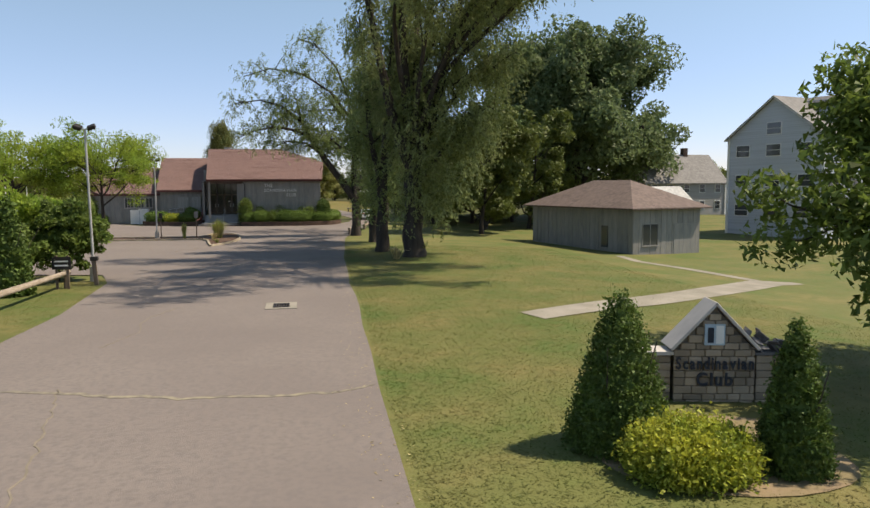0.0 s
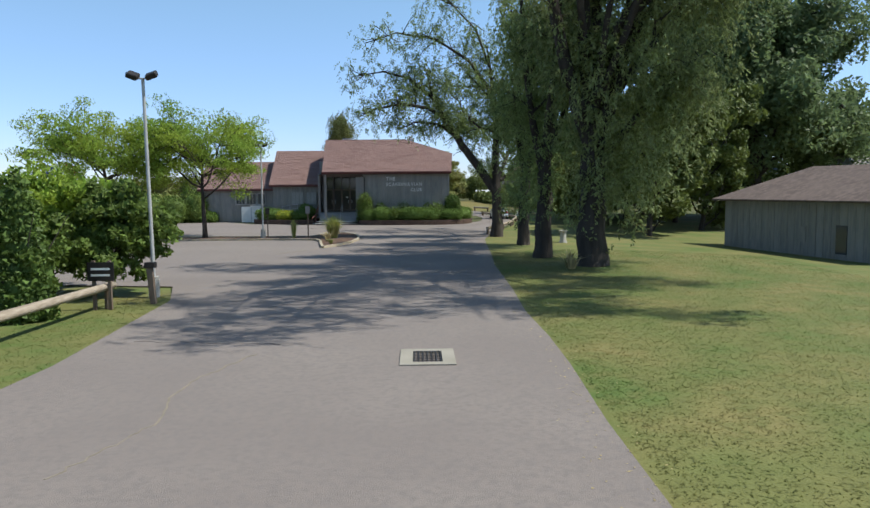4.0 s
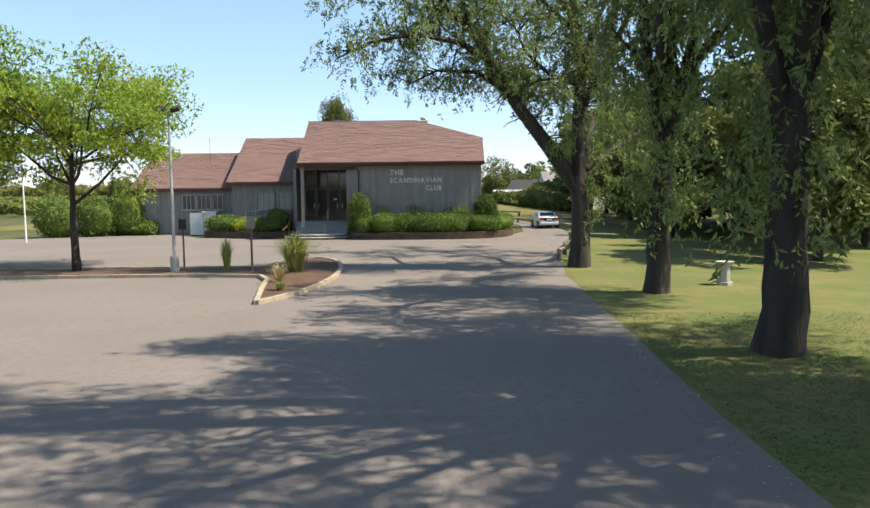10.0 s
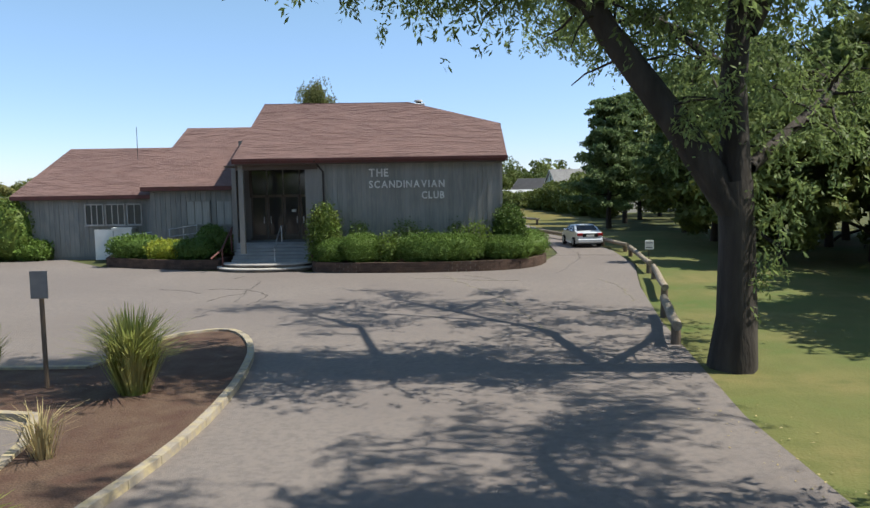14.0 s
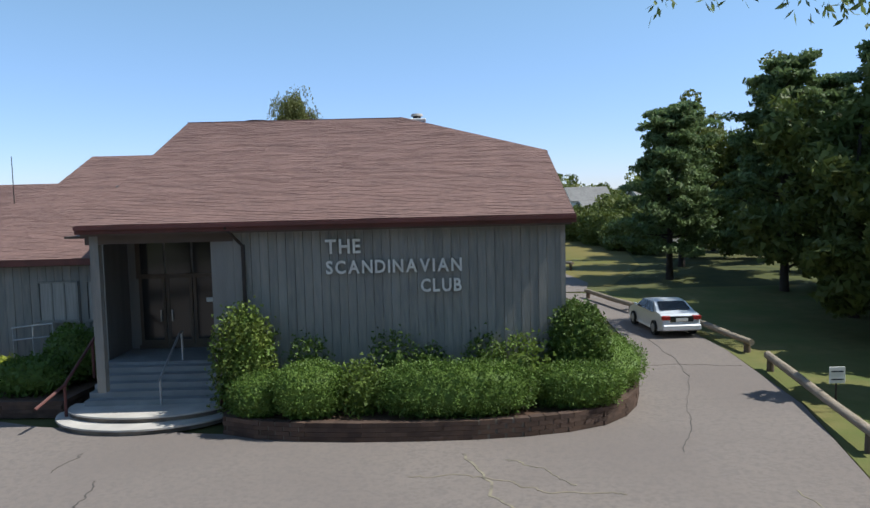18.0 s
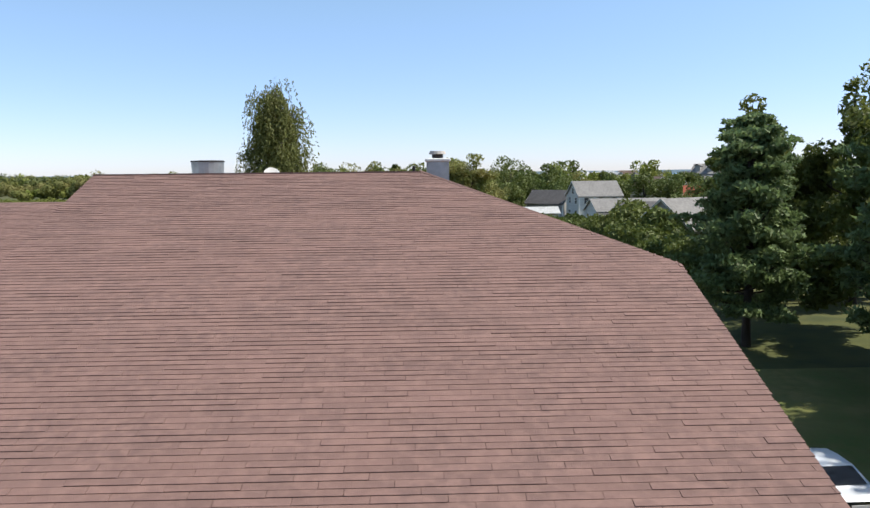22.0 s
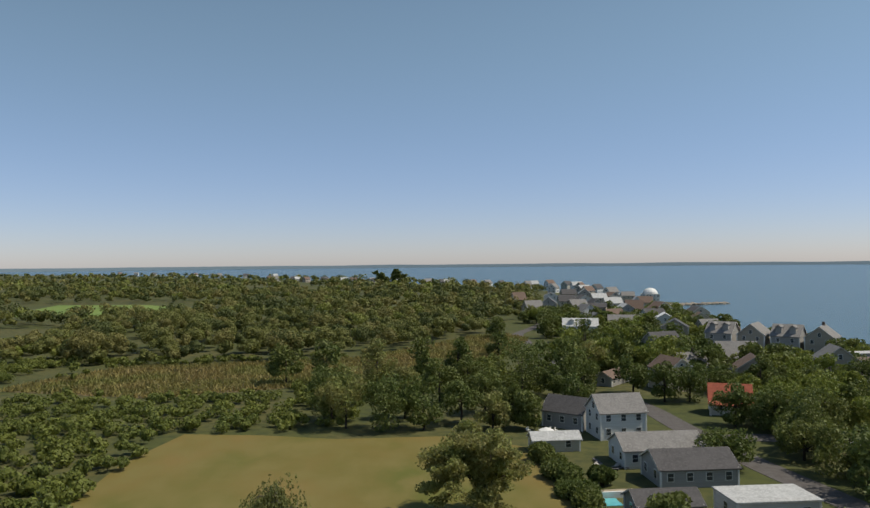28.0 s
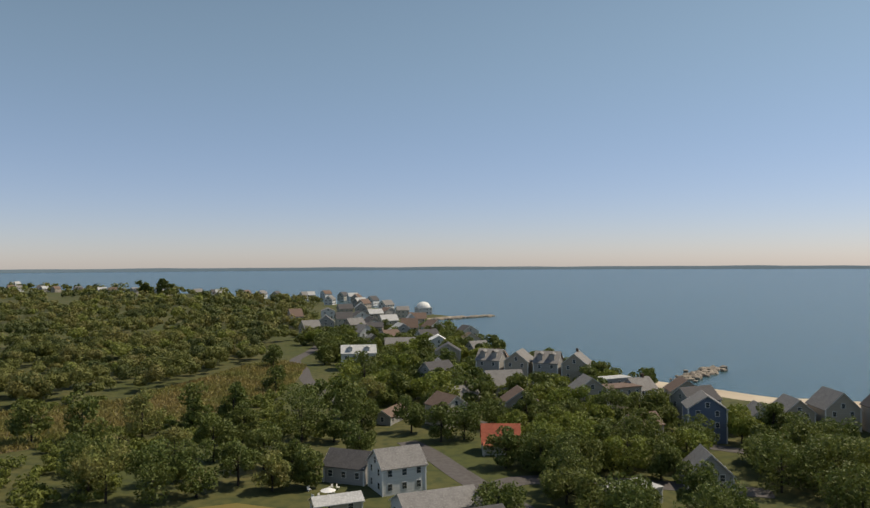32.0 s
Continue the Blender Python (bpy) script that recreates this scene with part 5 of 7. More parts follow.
for hx, hy, hw in ((-14.7, 112.8, 0.95), (-11.55, 112.9, 0.85)):
    u = thing("air_handler", hx, hy, 9.15, 0, "white rooftop air handling unit", "air conditioner")
    box_part("casing", (-hw / 2, -0.4, 0, hw / 2, 0.4, 0.8), WHITE, u, bevel=0.05)
    box_part("louvre", (-hw / 2 + 0.1, -0.42, 0.15, hw / 2 - 0.1, -0.4, 0.65), METAL, u)
    box_part("curb", (-hw / 2, -0.4, -0.55, hw / 2, 0.4, 0), METAL, u)
mv = thing("mushroom_vent", -8.7, 114.6, 0, 0, "white domed roof vent", "vent")
cyl_part("stem", 0.22, 0.22, (0, 0, 7.2), (0, 0, 8.6), WHITE, mv, seg=14)
cyl_part("dome", 0.36, 0.15, (0, 0, 8.6), (0, 0, 8.85), WHITE, mv, seg=14)
cyl_part("skirt", 0.42, 0.4, (0, 0, 8.4), (0, 0, 8.52), WHITE, mv, seg=14)
dish = thing("satellite_dish", -10.8, 111.6, 9.4, 0, "white oval satellite dish on the ridge", "satellite dish")
bm = bmesh.new()
bmesh.ops.create_circle(bm, cap_ends=True, radius=0.36, segments=20)
bmesh.ops.poke(bm, faces=bm.faces[:])
for v in bm.verts:
    v.co.z = 0.1 * (v.co.length / 0.36) ** 2
bmesh.ops.solidify(bm, geom=bm.faces[:], thickness=0.02)
bmesh.ops.transform(bm, verts=bm.verts[:], matrix=pose(0, 0, 0.55, 72, 0, 40))
part("reflector", bm, WHITE, dish)
cyl_part("mast", 0.03, 0.03, (0, 0.05, -0.3), (0, 0.05, 0.5), METAL, dish, seg=8)
cyl_part("arm", 0.015, 0.015, (0.0, -0.02, 0.3), (0.45, -0.3, 0.4), METAL, dish, seg=6)
box_part("receiver", (0.4, -0.36, 0.33, 0.52, -0.24, 0.45), WHITE, dish)
cyl_part("pipe", 0.05, 0.05, (-5.9, 110.5, 9.4), (-5.9, 110.5, 10.3), DARK_METAL, club, "dark soil pipe")
ant = thing("antenna", -26.0, 112.5, 6.4, 0, "thin dark roof antenna", "antenna")
cyl_part("mast", 0.025, 0.02, (0, 0, 0), (0, 0, 2.6), DARK_METAL, ant, seg=6)
# back gable, flat white-edged deck and lower annex
roof_plane("roof", [(-11.2, 112.0, 8.6), (-11.2, 121.5, 8.3), (-4.0, 121.5, 5.8), (-4.6, 112, 7.4)], 0.15, SHINGLE_JOIN, club, "brown shingle back gable")
roof_plane("trim", [(-11.32, 111.8, 8.0), (-11.2, 111.8, 8.85), (-11.2, 121.6, 8.5), (-11.32, 121.6, 7.6)], 0.1, WHITE, club, "white rake board")
sheet("pavement", [(-6.0, 121.2), (3.6, 121.2), (5.6, 121.2), (6.8, 126), (6.3, 134), (5.4, 141), (4.6, 149), (-1.2, 148.2), (-4.0, 146.6), (-5.2, 140)], 0.05, ASPHALT, "worn asphalt yard behind the club", "yard", 5.0)
roof_plane("roof", [(-28.0, 117.5, 5.4), (-15.6, 117.5, 5.4), (-15.6, 128.0, 5.2), (-28.0, 128.0, 5.2)], 0.2, UNDERLAY, club, "flat brown back roof")
box_part("wall", (-27.8, 117.6, 0, -15.6, 127.8, 5.2), SIDING_WALL, club, "grey back wall")
for b in ((-28.1, 127.9, 5.2, -15.5, 128.05, 5.55), (-28.1, 121.0, 5.2, -27.9, 128.0, 5.55), (-15.6, 121.6, 5.2, -15.4, 128.0, 5.55)):
    box_part("parapet", b, WHITE, club, "white roof edge")
box_part("wall", (-15.5, 112.0, 0, -4.6, 121.4, 5.6), SIDING_WALL, club)

# storage box, ramp and rails beside the left wing
bx = thing("storage_box", -23.75, 104.2 - 1.9, 0.05, 0, "white enclosure with a flat lid beside the wing", "enclosure")
box_part("panel", (-1.2, -0.03, 0, -0.1, 0.03, 1.85), WHITE, bx)
box_part("panel", (-0.1, -0.03, 0, 0.95, 0.03, 1.85), WHITE, bx)
box_part("side", (-1.25, -0.03, 0, -1.2, 1.3, 1.85), WHITE, bx)
box_part("side", (0.95, -0.03, 0, 1.0, 1.3, 1.85), WHITE, bx)
box_part("lid", (-0.2, -0.1, 1.85, 1.1, 1.3, 1.97), WHITE, bx)
box_part("corner_post", (-0.14, -0.05, 0, -0.06, 0.04, 1.78), METAL, bx)
rp = thing("ramp_rail", 0, 0, 0, 0, "pale metal railing of the access ramp", "railing")
raw("rail", *tube([(-22.7, 102.0, 1.55), (-18.0, 99.9, 2.2)], [0.03, 0.03], 8), METAL, rp, smooth=True)
raw("rail", *tube([(-22.7, 102.0, 1.1), (-18.0, 99.9, 1.75)], [0.025, 0.025], 8), METAL, rp)
for k in range(6):
    f = k / 5
    cyl_part("post", 0.025, 0.025, (-22.7 + 4.7 * f, 102 - 2.1 * f, 0.1 + 0.5 * f), (-22.7 + 4.7 * f, 102 - 2.1 * f, 1.55 + 0.65 * f), METAL, rp, seg=8)

# ---- planting at the club ----
k = 0
for x, y, rx, ry, h, z in ((-9.4, 93.7, 0.68, 0.65, 1.2, 0.45), (-7.95, 93.5, 0.92, 0.75, 1.45, 0.45), (-4.0, 93.4, 2.05, 0.85, 1.35, 0.45), (-0.6, 94.0, 1.3, 0.85, 1.2, 0.45), (0.85, 96.6, 0.95, 2.2, 1.3, 0.45)):
    k += 1
    bush("clipped_yew", x, y, z, rx, ry, h, YEW, "rounded clipped green yew in the brick planter", "shrub", 20 + k, 0.034, int(11500 * rx), "clipped yews")
for x, y, rx, h in ((-6.55, 93.7, 0.55, 1.25), (-2.1, 94.3, 0.7, 1.75)):
    k += 1
    bush("loose_shrub", x, y, 0.45, rx, 0.6, h, HEDGE, "loose leafy shrub against the wall", "shrub", 40 + k, 0.07, 1500, core=0.72)
for x, rx, h in ((-8.1, 0.45, 1.9), (-5.6, 0.6, 1.95), (-4.6, 0.4, 1.5), (-3.1, 0.5, 1.8)):
    k += 1
    bush("dark_shrub", x, 94.7, 0.45, rx, 0.28, h, SPRUCE, "dark small shrub against the board wall", "shrub", 40 + k, 0.06, 1100, core=0.7)
bush("holly_bush", -9.85, 94.3, 0.45, 0.85, 0.62, 2.9, HOLLY, "tall glossy holly beside the porch", "shrub", 61, 0.06, 7000, shape="column", core=0.8)
bush("rounded_yew", -0.35, 94.9, 0.45, 1.0, 0.85, 2.75, SPRUCE, "tall egg-shaped dark clipped yew at the corner", "shrub", 62, 0.055, 9000, shape="column")
for x, y, rx, h, mt in ((-20.9, 98.0, 1.4, 1.3, YEW), (-18.9, 97.3, 1.1, 1.0, GOLD), (-17.2, 96.9, 1.1, 1.1, YEW), (-16.4, 98.2, 0.8, 1.45, HEDGE), (-16.9, 99.2, 0.8, 1.7, YEW)):
    k += 1
    bush("planter_shrub", x, y, 0.45, rx, 0.8, h, mt, "shrub in the planter beside the steps", "shrub", 40 + k, 0.07, int(1900 * rx), "planter shrubs")
for x, y, rx, h, mt in ((-30.5, 103.2, 1.6, 3.6, HOLLY), (-33.0, 101.8, 1.8, 3.0, HEDGE), (-28.9, 103.0, 0.9, 1.2, YEW), (-35.5, 101, 1.8, 3.4, HOLLY)):
    k += 1
    bush("corner_shrub", x, y, 0.0, rx, 1.3, h, mt, "large green shrub at the end of the wing", "shrub", 40 + k, 0.1, 2400, "corner shrubs")
bush("arborvitae", -31.8, 103.5, 0, 0.8, 0.8, 5.2, SPRUCE, "narrow dark evergreen at the end of the wing", "shrub", 88, 0.1, 2600, shape="cone")

# ---- the silver car ----
def car(x, y, z, rz):
    t = thing("car", x, y, z, rz, "parked silver four-door saloon seen from behind", "car")
    # side profile along the length (front at +y), widths vary with height
    prof = [(-2.35, 0.35), (-2.38, 0.62), (-2.30, 0.92), (-2.12, 1.02), (-1.72, 1.05), (-0.95, 1.42), (-0.2, 1.47), (0.45, 1.40), (1.15, 1.02), (1.75, 0.92), (2.2, 0.78), (2.36, 0.58), (2.33, 0.32), (1.8, 0.22), (-1.8, 0.22)]
    bm = bmesh.new()
    rings = []
    for s, w, sh in ((-1, 0.88, 1.0), (-0.93, 0.90, 1.0), (0, 0.90, 1.0), (0.93, 0.9, 1.0), (1, 0.88, 1.0)):
        ringv = []
        for yy, zz in prof:
            tuck = 1.0 - 0.24 * max(0.0, (zz - 1.0) / 0.47)
            xx = (s if abs(s) < 1 else s * 0.985) * 0.9 * tuck * (1 - 0.06 * (abs(yy) / 2.38) ** 3)
            zz2 = zz * (1.0 if abs(s) < 0.5 else 0.985)
            yy2 = yy * (1.0 if abs(s) < 0.5 else 0.97 if abs(s) < 1 else 0.955)
            ringv.append(bm.verts.new((xx, yy2, zz2)))
        rings.append(ringv)
    n = len(prof)
    for a, b in zip(rings, rings[1:]):
        for i in range(n):
            bm.faces.new((a[i], a[(i + 1) % n], b[(i + 1) % n], b[i]))
    bm.faces.new(rings[0][::-1])
    bm.faces.new(rings[-1])
    bmesh.ops.recalc_face_normals(bm, faces=bm.faces[:])
    part("body", bm, CAR_PAINT, t, smooth=False)

    def pane(name, pts, material, label=""):
        bm = bmesh.new()
        bm.faces.new([bm.verts.new(p) for p in pts])
        r = bmesh.ops.solidify(bm, geom=bm.faces[:], thickness=0.012)
        part(name, bm, material, t, label)
    pane("rear_window", [(-0.68, -1.62, 1.115), (0.68, -1.62, 1.115), (0.6, -1.0, 1.415), (-0.6, -1.0, 1.415)], CAR_GLASS)
    pane("windscreen", [(0.7, 1.06, 1.09), (-0.7, 1.06, 1.09), (-0.62, 0.52, 1.385), (0.62, 0.52, 1.385)], CAR_GLASS)
    for s in (-1, 1):
        for ya, yb, yc, yd in ((-1.35, -0.32, -0.32, -0.85), (-0.24, 0.92, 0.42, -0.24)):
            pane("side_window", [(s * 0.895, ya, 1.0), (s * 0.895, yb, 1.0), (s * 0.74, yc, 1.38), (s * 0.74, yd, 1.38)], CAR_GLASS)
        for yw in (-1.4, 1.42):
            w = cyl_part("wheel", 0.325, 0.325, (s * 0.72, yw, 0.325), (s * 0.93, yw, 0.325), TYRE, t, "black tyre", seg=20)
            cyl_part("rim", 0.21, 0.19, (s * 0.9, yw, 0.325), (s * 0.945, yw, 0.325), METAL, w, "alloy rim", seg=12)
        box_part("tail_lamp", (s * 0.5 - (0.02 if s > 0 else 0.34), -2.36, 0.78, s * 0.5 + (0.34 if s > 0 else 0.02), -2.2, 0.96), RED_LAMP, t, "red tail lamp", bevel=0.02)
        box_part("mirror", (s * 0.9 - 0.03, 0.75, 1.0, s * 0.9 + 0.14 * s, 0.9, 1.13), CAR_PAINT, t, bevel=0.02)
        box_part("head_lamp", (s * 0.62 - 0.18, 2.12, 0.62, s * 0.62 + 0.18, 2.3, 0.76), PANE, t, bevel=0.02)
    box_part("number_plate", (-0.26, -2.385, 0.72, 0.26, -2.36, 0.86), WHITE, t)
    box_part("boot_panel", (-0.5, -2.37, 0.7, 0.5, -2.34, 0.95), CAR_GLASS, t, "dark panel between the tail lamps")
    box_part("bumper", (-0.84, -2.42, 0.32, 0.84, -2.2, 0.58), CAR_PAINT, t, bevel=0.05)
    return t


car(6.1, 107.3, 0.06, 2)

# ---- small building on the lawn ----
R_TAUPE = house_roof("roof_taupe", (0.145, 0.108, 0.094))
def hip_house(x, y, z, rz, w, d, wall_h, rise, over, ridge, label):
    """Origin at the near corner; x along the front, y along the side."""
    t = thing("pump_house", x, y, z, rz, label, "outbuilding")
    for b in ((0, 0, -0.6, w, 0.2, wall_h), (0, d - 0.2, -0.6, w, d, wall_h), (0, 0.2, -0.6, 0.2, d - 0.2, wall_h), (w - 0.2, 0.2, -0.6, w, d - 0.2, wall_h)):
        box_part("wall", b, SIDING_WALL, t, "weathered grey board wall")
    for k in range(int(d / 0.6)):
        box_part("board", (-0.02 - 0.01 * (k % 2), 0.02 + 0.6 * k, -0.5, 0.0, 0.58 + 0.6 * k, wall_h), SIDING, t)
    for k in range(int(w / 0.6)):
        box_part("board", (0.02 + 0.6 * k, -0.02 - 0.01 * (k % 2), -0.5, 0.58 + 0.6 * k, 0.0, wall_h), SIDING, t)
    o = over
    e = [(-o, -o, wall_h), (w + o, -o, wall_h), (w + o, d + o, wall_h), (-o, d + o, wall_h)]
    r0, r1 = (w / 2, d / 2 - ridge / 2, wall_h + rise), (w / 2, d / 2 + ridge / 2, wall_h + rise)
    roof_plane("roof", [e[0], e[1], r0], 0.12, R_TAUPE, t, "brown hipped roof")
    roof_plane("roof", [e[1], e[2], r1, r0], 0.12, R_TAUPE, t)
    roof_plane("roof", [e[2], e[3], r1], 0.12, R_TAUPE, t)
    roof_plane("roof", [e[3], e[0], r0, r1], 0.12, R_TAUPE, t)
    slab("soffit", [(p[0], p[1]) for p in e], wall_h - 0.12, wall_h - 0.1, SOFFIT, t)
    window(t, 1.0, 2.6, 0.9, 2.6, -0.02, 2, PANE, SIDING, "grey framed window")
    box_part("door", (4.4, -0.06, 0, 6.8, 0.0, 2.6), SIDING, t, "wide grey door")
    box_part("door", (-0.07, 3.0, 0.6, 0.0, 3.8, 2.4), PANE, t, "dark narrow window")
    box_part("hatch", (-0.06, 6.2, 1.2, 0.0, 6.6, 2.2), SIDING, t, "small grey hatch")
    return t


hip_house(23.2, 56.2, -1.0, 17, 7.4, 14.0, 3.95, 2.3, 0.7, 5.0, "small grey board building with a brown hipped roof")


# ---- the stone sign ----
sg = thing("stone_sign", 5.9, 15.6, -0.15, -12, "gabled stone entrance sign with pale slabs and broken slate", "sign")
box_part("core", (-0.88, -0.16, 0, 0.88, 0.3, 1.35), MORTAR, sg, "mortar core")
bm = bmesh.new()
pv = [(-0.88, 1.35), (0.88, 1.35), (0, 2.3)]
fa = [bm.verts.new((x, -0.16, z)) for x, z in pv]
fb = [bm.verts.new((x, 0.3, z)) for x, z in pv]
bm.faces.new(fa)
bm.faces.new(fb[::-1])
for i in range(3):
    j = (i + 1) % 3
    bm.faces.new((fa[j], fa[i], fb[i], fb[j]))
bmesh.ops.recalc_face_normals(bm, faces=bm.faces[:])
part("gable", bm, MORTAR, sg)
rs = np.random.default_rng(9)
zz, row = 0.02, 0
while zz < 2.2:
    h = 0.14 + 0.05 * rs.random()
    half = 0.9 if zz + h < 1.4 else 0.9 * (2.3 - zz - h) / 0.95
    x = -half
    while x < half - 0.08:
        w = min(0.22 + 0.2 * rs.random(), half - x)
        box_part("stone", (x + 0.008, -0.2 - 0.02 * rs.random(), zz + 0.006, x + w - 0.008, -0.15, zz + h - 0.006), STONE, sg, bevel=0.012)
        x += w
    zz += h
for s in (-1, 1):
    for k in range(7):
        for j in range(2):
            xx = s * (0.95 + 0.38 * j)
            box_part("stone", (min(xx, xx + s * 0.36), -0.13 - 0.02 * rs.random(), 0.02 + 0.17 * k, max(xx, xx + s * 0.36), 0.25, 0.18 + 0.17 * k), STONE, sg, bevel=0.012)
for s in (-1, 1):
    ang = math.degrees(math.atan2(0.95, 0.9)) * s
    bm = bmesh.new()
    box(bm, -0.72, -0.28, -0.03, 0.72, 0.55, 0.04, 0.01)
    bmesh.ops.transform(bm, verts=bm.verts[:], matrix=pose(s * 0.47, 0, 1.88, 0, ang, 0))
    part("cap_slab", bm, CAP, sg, "pale cap slab")
box_part("wing_cap", (-1.75, -0.2, 1.22, -0.9, 0.45, 1.3), CAP, sg, "pale coping slab")
box_part("wing_cap", (0.9, -0.2, 1.22, 1.75, 0.45, 1.28), SLATE, sg, "dark slate coping")
for k in range(16):
    bm = bmesh.new()
    box(bm, -0.14, -0.1, -0.012, 0.14, 0.1, 0.012)
    bmesh.ops.transform(bm, verts=bm.verts[:], matrix=pose(0.75 + 0.9 * rs.random(), -0.1 + 0.3 * rs.random(), 1.3 + 0.18 * rs.random() * (1 if k > 5 else 2), 50 * rs.normal(), 40 * rs.normal(), 180 * rs.random()))
    part("slate_shard", bm, SLATE, sg)
lettering(sg, "Scandinavian", -0.86, 0.86, 0.92, 0.27, -0.24, LETTER_DARK, 0.03)
lettering(sg, "Club", -0.4, 0.4, 0.55, 0.29, -0.24, LETTER_DARK, 0.03)
plq = part("plaque", (lambda bm: (box(bm, -0.24, -0.26, 1.46, 0.2, -0.21, 1.93), bm)[-1])(bmesh.new()), PLAQUE, sg, "pale blue shield-shaped plaque with a dark emblem")
box_part("emblem", (-0.18, -0.272, 1.52, -0.05, -0.262, 1.86), LETTER_DARK, plq)
box_part("emblem_field", (0.0, -0.27, 1.5, 0.17, -0.262, 1.9), WHITE, plq)

bush("dwarf_spruce", 2.6, 13.2, -0.1, 0.9, 0.88, 3.0, SPRUCE, "dense conical dwarf spruce beside the stone sign", "shrub", 71, 0.036, 26000, shape="cone")
bush("dwarf_spruce", 5.0, 11.5, -0.15, 0.56, 0.6, 2.75, SPRUCE, "slender conical dwarf spruce beside the stone sign", "shrub", 72, 0.036, 20000, shape="cone")
bush("golden_shrub", 3.15, 11.7, -0.05, 0.95, 0.8, 0.75, GOLD, "feathery golden-green shrub before the stone sign", "shrub", 73, 0.042, 32000, core=0.8)
sheet("mulch_bed", smooth_line([(1.9, 13.0), (2.1, 11.7), (2.9, 10.9), (4.4, 10.5), (5.9, 11.0), (6.4, 12.4), (6.2, 14.0), (4.2, 14.6), (2.4, 14.2)], 3), 0.045, DIRT, "bare earth round the sign planting", "soil", 1.0)

# ---- trees along the drive ----
BIG_STEMS = [
    ([(0, 0, -0.2), (0.02, 0, 1.2), (0, 0, 3.2), (0.03, 0, 5.6), (0.05, 0, 7.0)], [0.86, 0.7, 0.62, 0.56, 0.44]),
    ([(0, 0, 5.5), (-1.2, -0.3, 9), (-2.2, -0.6, 13), (-3.2, -1.0, 18), (-3.8, -1.5, 22)], [0.42, 0.34, 0.26, 0.15, 0.05]),
    ([(0, 0, 6.2), (-0.3, 0.2, 10), (-0.6, 0.3, 15), (-0.4, 0.2, 20), (-0.2, 0, 24)], [0.46, 0.36, 0.26, 0.15, 0.05]),
    ([(0.1, 0, 6.0), (1.2, 0.1, 9), (2.2, 0, 13), (3.6, -0.2, 18), (4.6, -0.5, 22)], [0.44, 0.36, 0.27, 0.16, 0.05]),
    # long forward limbs, added above the view to cast shade on the drive
    ([(0, -0.2, 7.5), (0.3, -2.0, 12.5), (0.8, -5.0, 17), (1.6, -10, 19.5), (2.0, -16, 20.5)], [0.24, 0.14, 0.09, 0.06, 0.03]),
    ([(0.2, -0.3, 8), (2.0, -2.6, 13.5), (4.5, -6.5, 18), (6.8, -11, 20), (8.0, -16, 21)], [0.22, 0.14, 0.09, 0.06, 0.03]),
    ([(-0.5, -0.6, 10), (-1.6, -3.5, 15), (-1.4, -8, 18.5), (-0.6, -13, 20), (0.4, -18, 20.5)], [0.2, 0.12, 0.08, 0.05, 0.03]),
    ([(0.6, -1.0, 11), (4.5, -3.0, 16), (8.5, -6.5, 19), (11, -11, 20.5), (12, -15, 21)], [0.19, 0.12, 0.08, 0.05, 0.03]),
    # long right-hand limbs, added mostly out of view to shade the lawn
    ([(0.6, 0, 10), (4.5, 1.6, 16.5), (9, 3.6, 20.5), (14, 6, 22.5)], [0.2, 0.12, 0.07, 0.03]),
    ([(0.4, 0.3, 9), (3.5, 3.6, 15.5), (7.5, 8, 20), (12, 13, 22.5)], [0.2, 0.12, 0.07, 0.03]),
    ([(0.6, -1.0, 11), (7, -2.5, 17), (12, -5.5, 20.5), (17, -9, 22)], [0.18, 0.12, 0.07, 0.03]),
    ([(0.8, 0.2, 9), (5, 0.5, 16), (10, 1, 20.5), (16, 1, 22.5)], [0.18, 0.12, 0.07, 0.03]),
    ([(0, 0.3, 7), (0.6, 2.0, 12), (0.9, 3.4, 17), (1.0, 4.4, 21)], [0.34, 0.26, 0.16, 0.05]),
    ([(0.3, 0, 5), (2.2, -0.4, 7.5), (3.8, -0.8, 8.8), (4.8, -1.0, 8.6)], [0.2, 0.15, 0.1, 0.04]),
    ([(0.8, 0, 8), (2.8, -0.3, 10.8), (4.6, -0.4, 12.4), (5.8, -0.5, 12.6)], [0.2, 0.15, 0.1, 0.04]),
]
rsh = np.random.default_rng(19)


def trunk_shoots(n, z0, z1, r0, r1, bias=0.0):
    """Leafy shoots round a trunk."""
    a = rsh.random(n) * 6.2832
    r = r0 + (r1 - r0) * rsh.random(n)
    return np.stack([np.cos(a) * r + bias, np.sin(a) * r, z0 + (z1 - z0) * rsh.random(n)], 1)


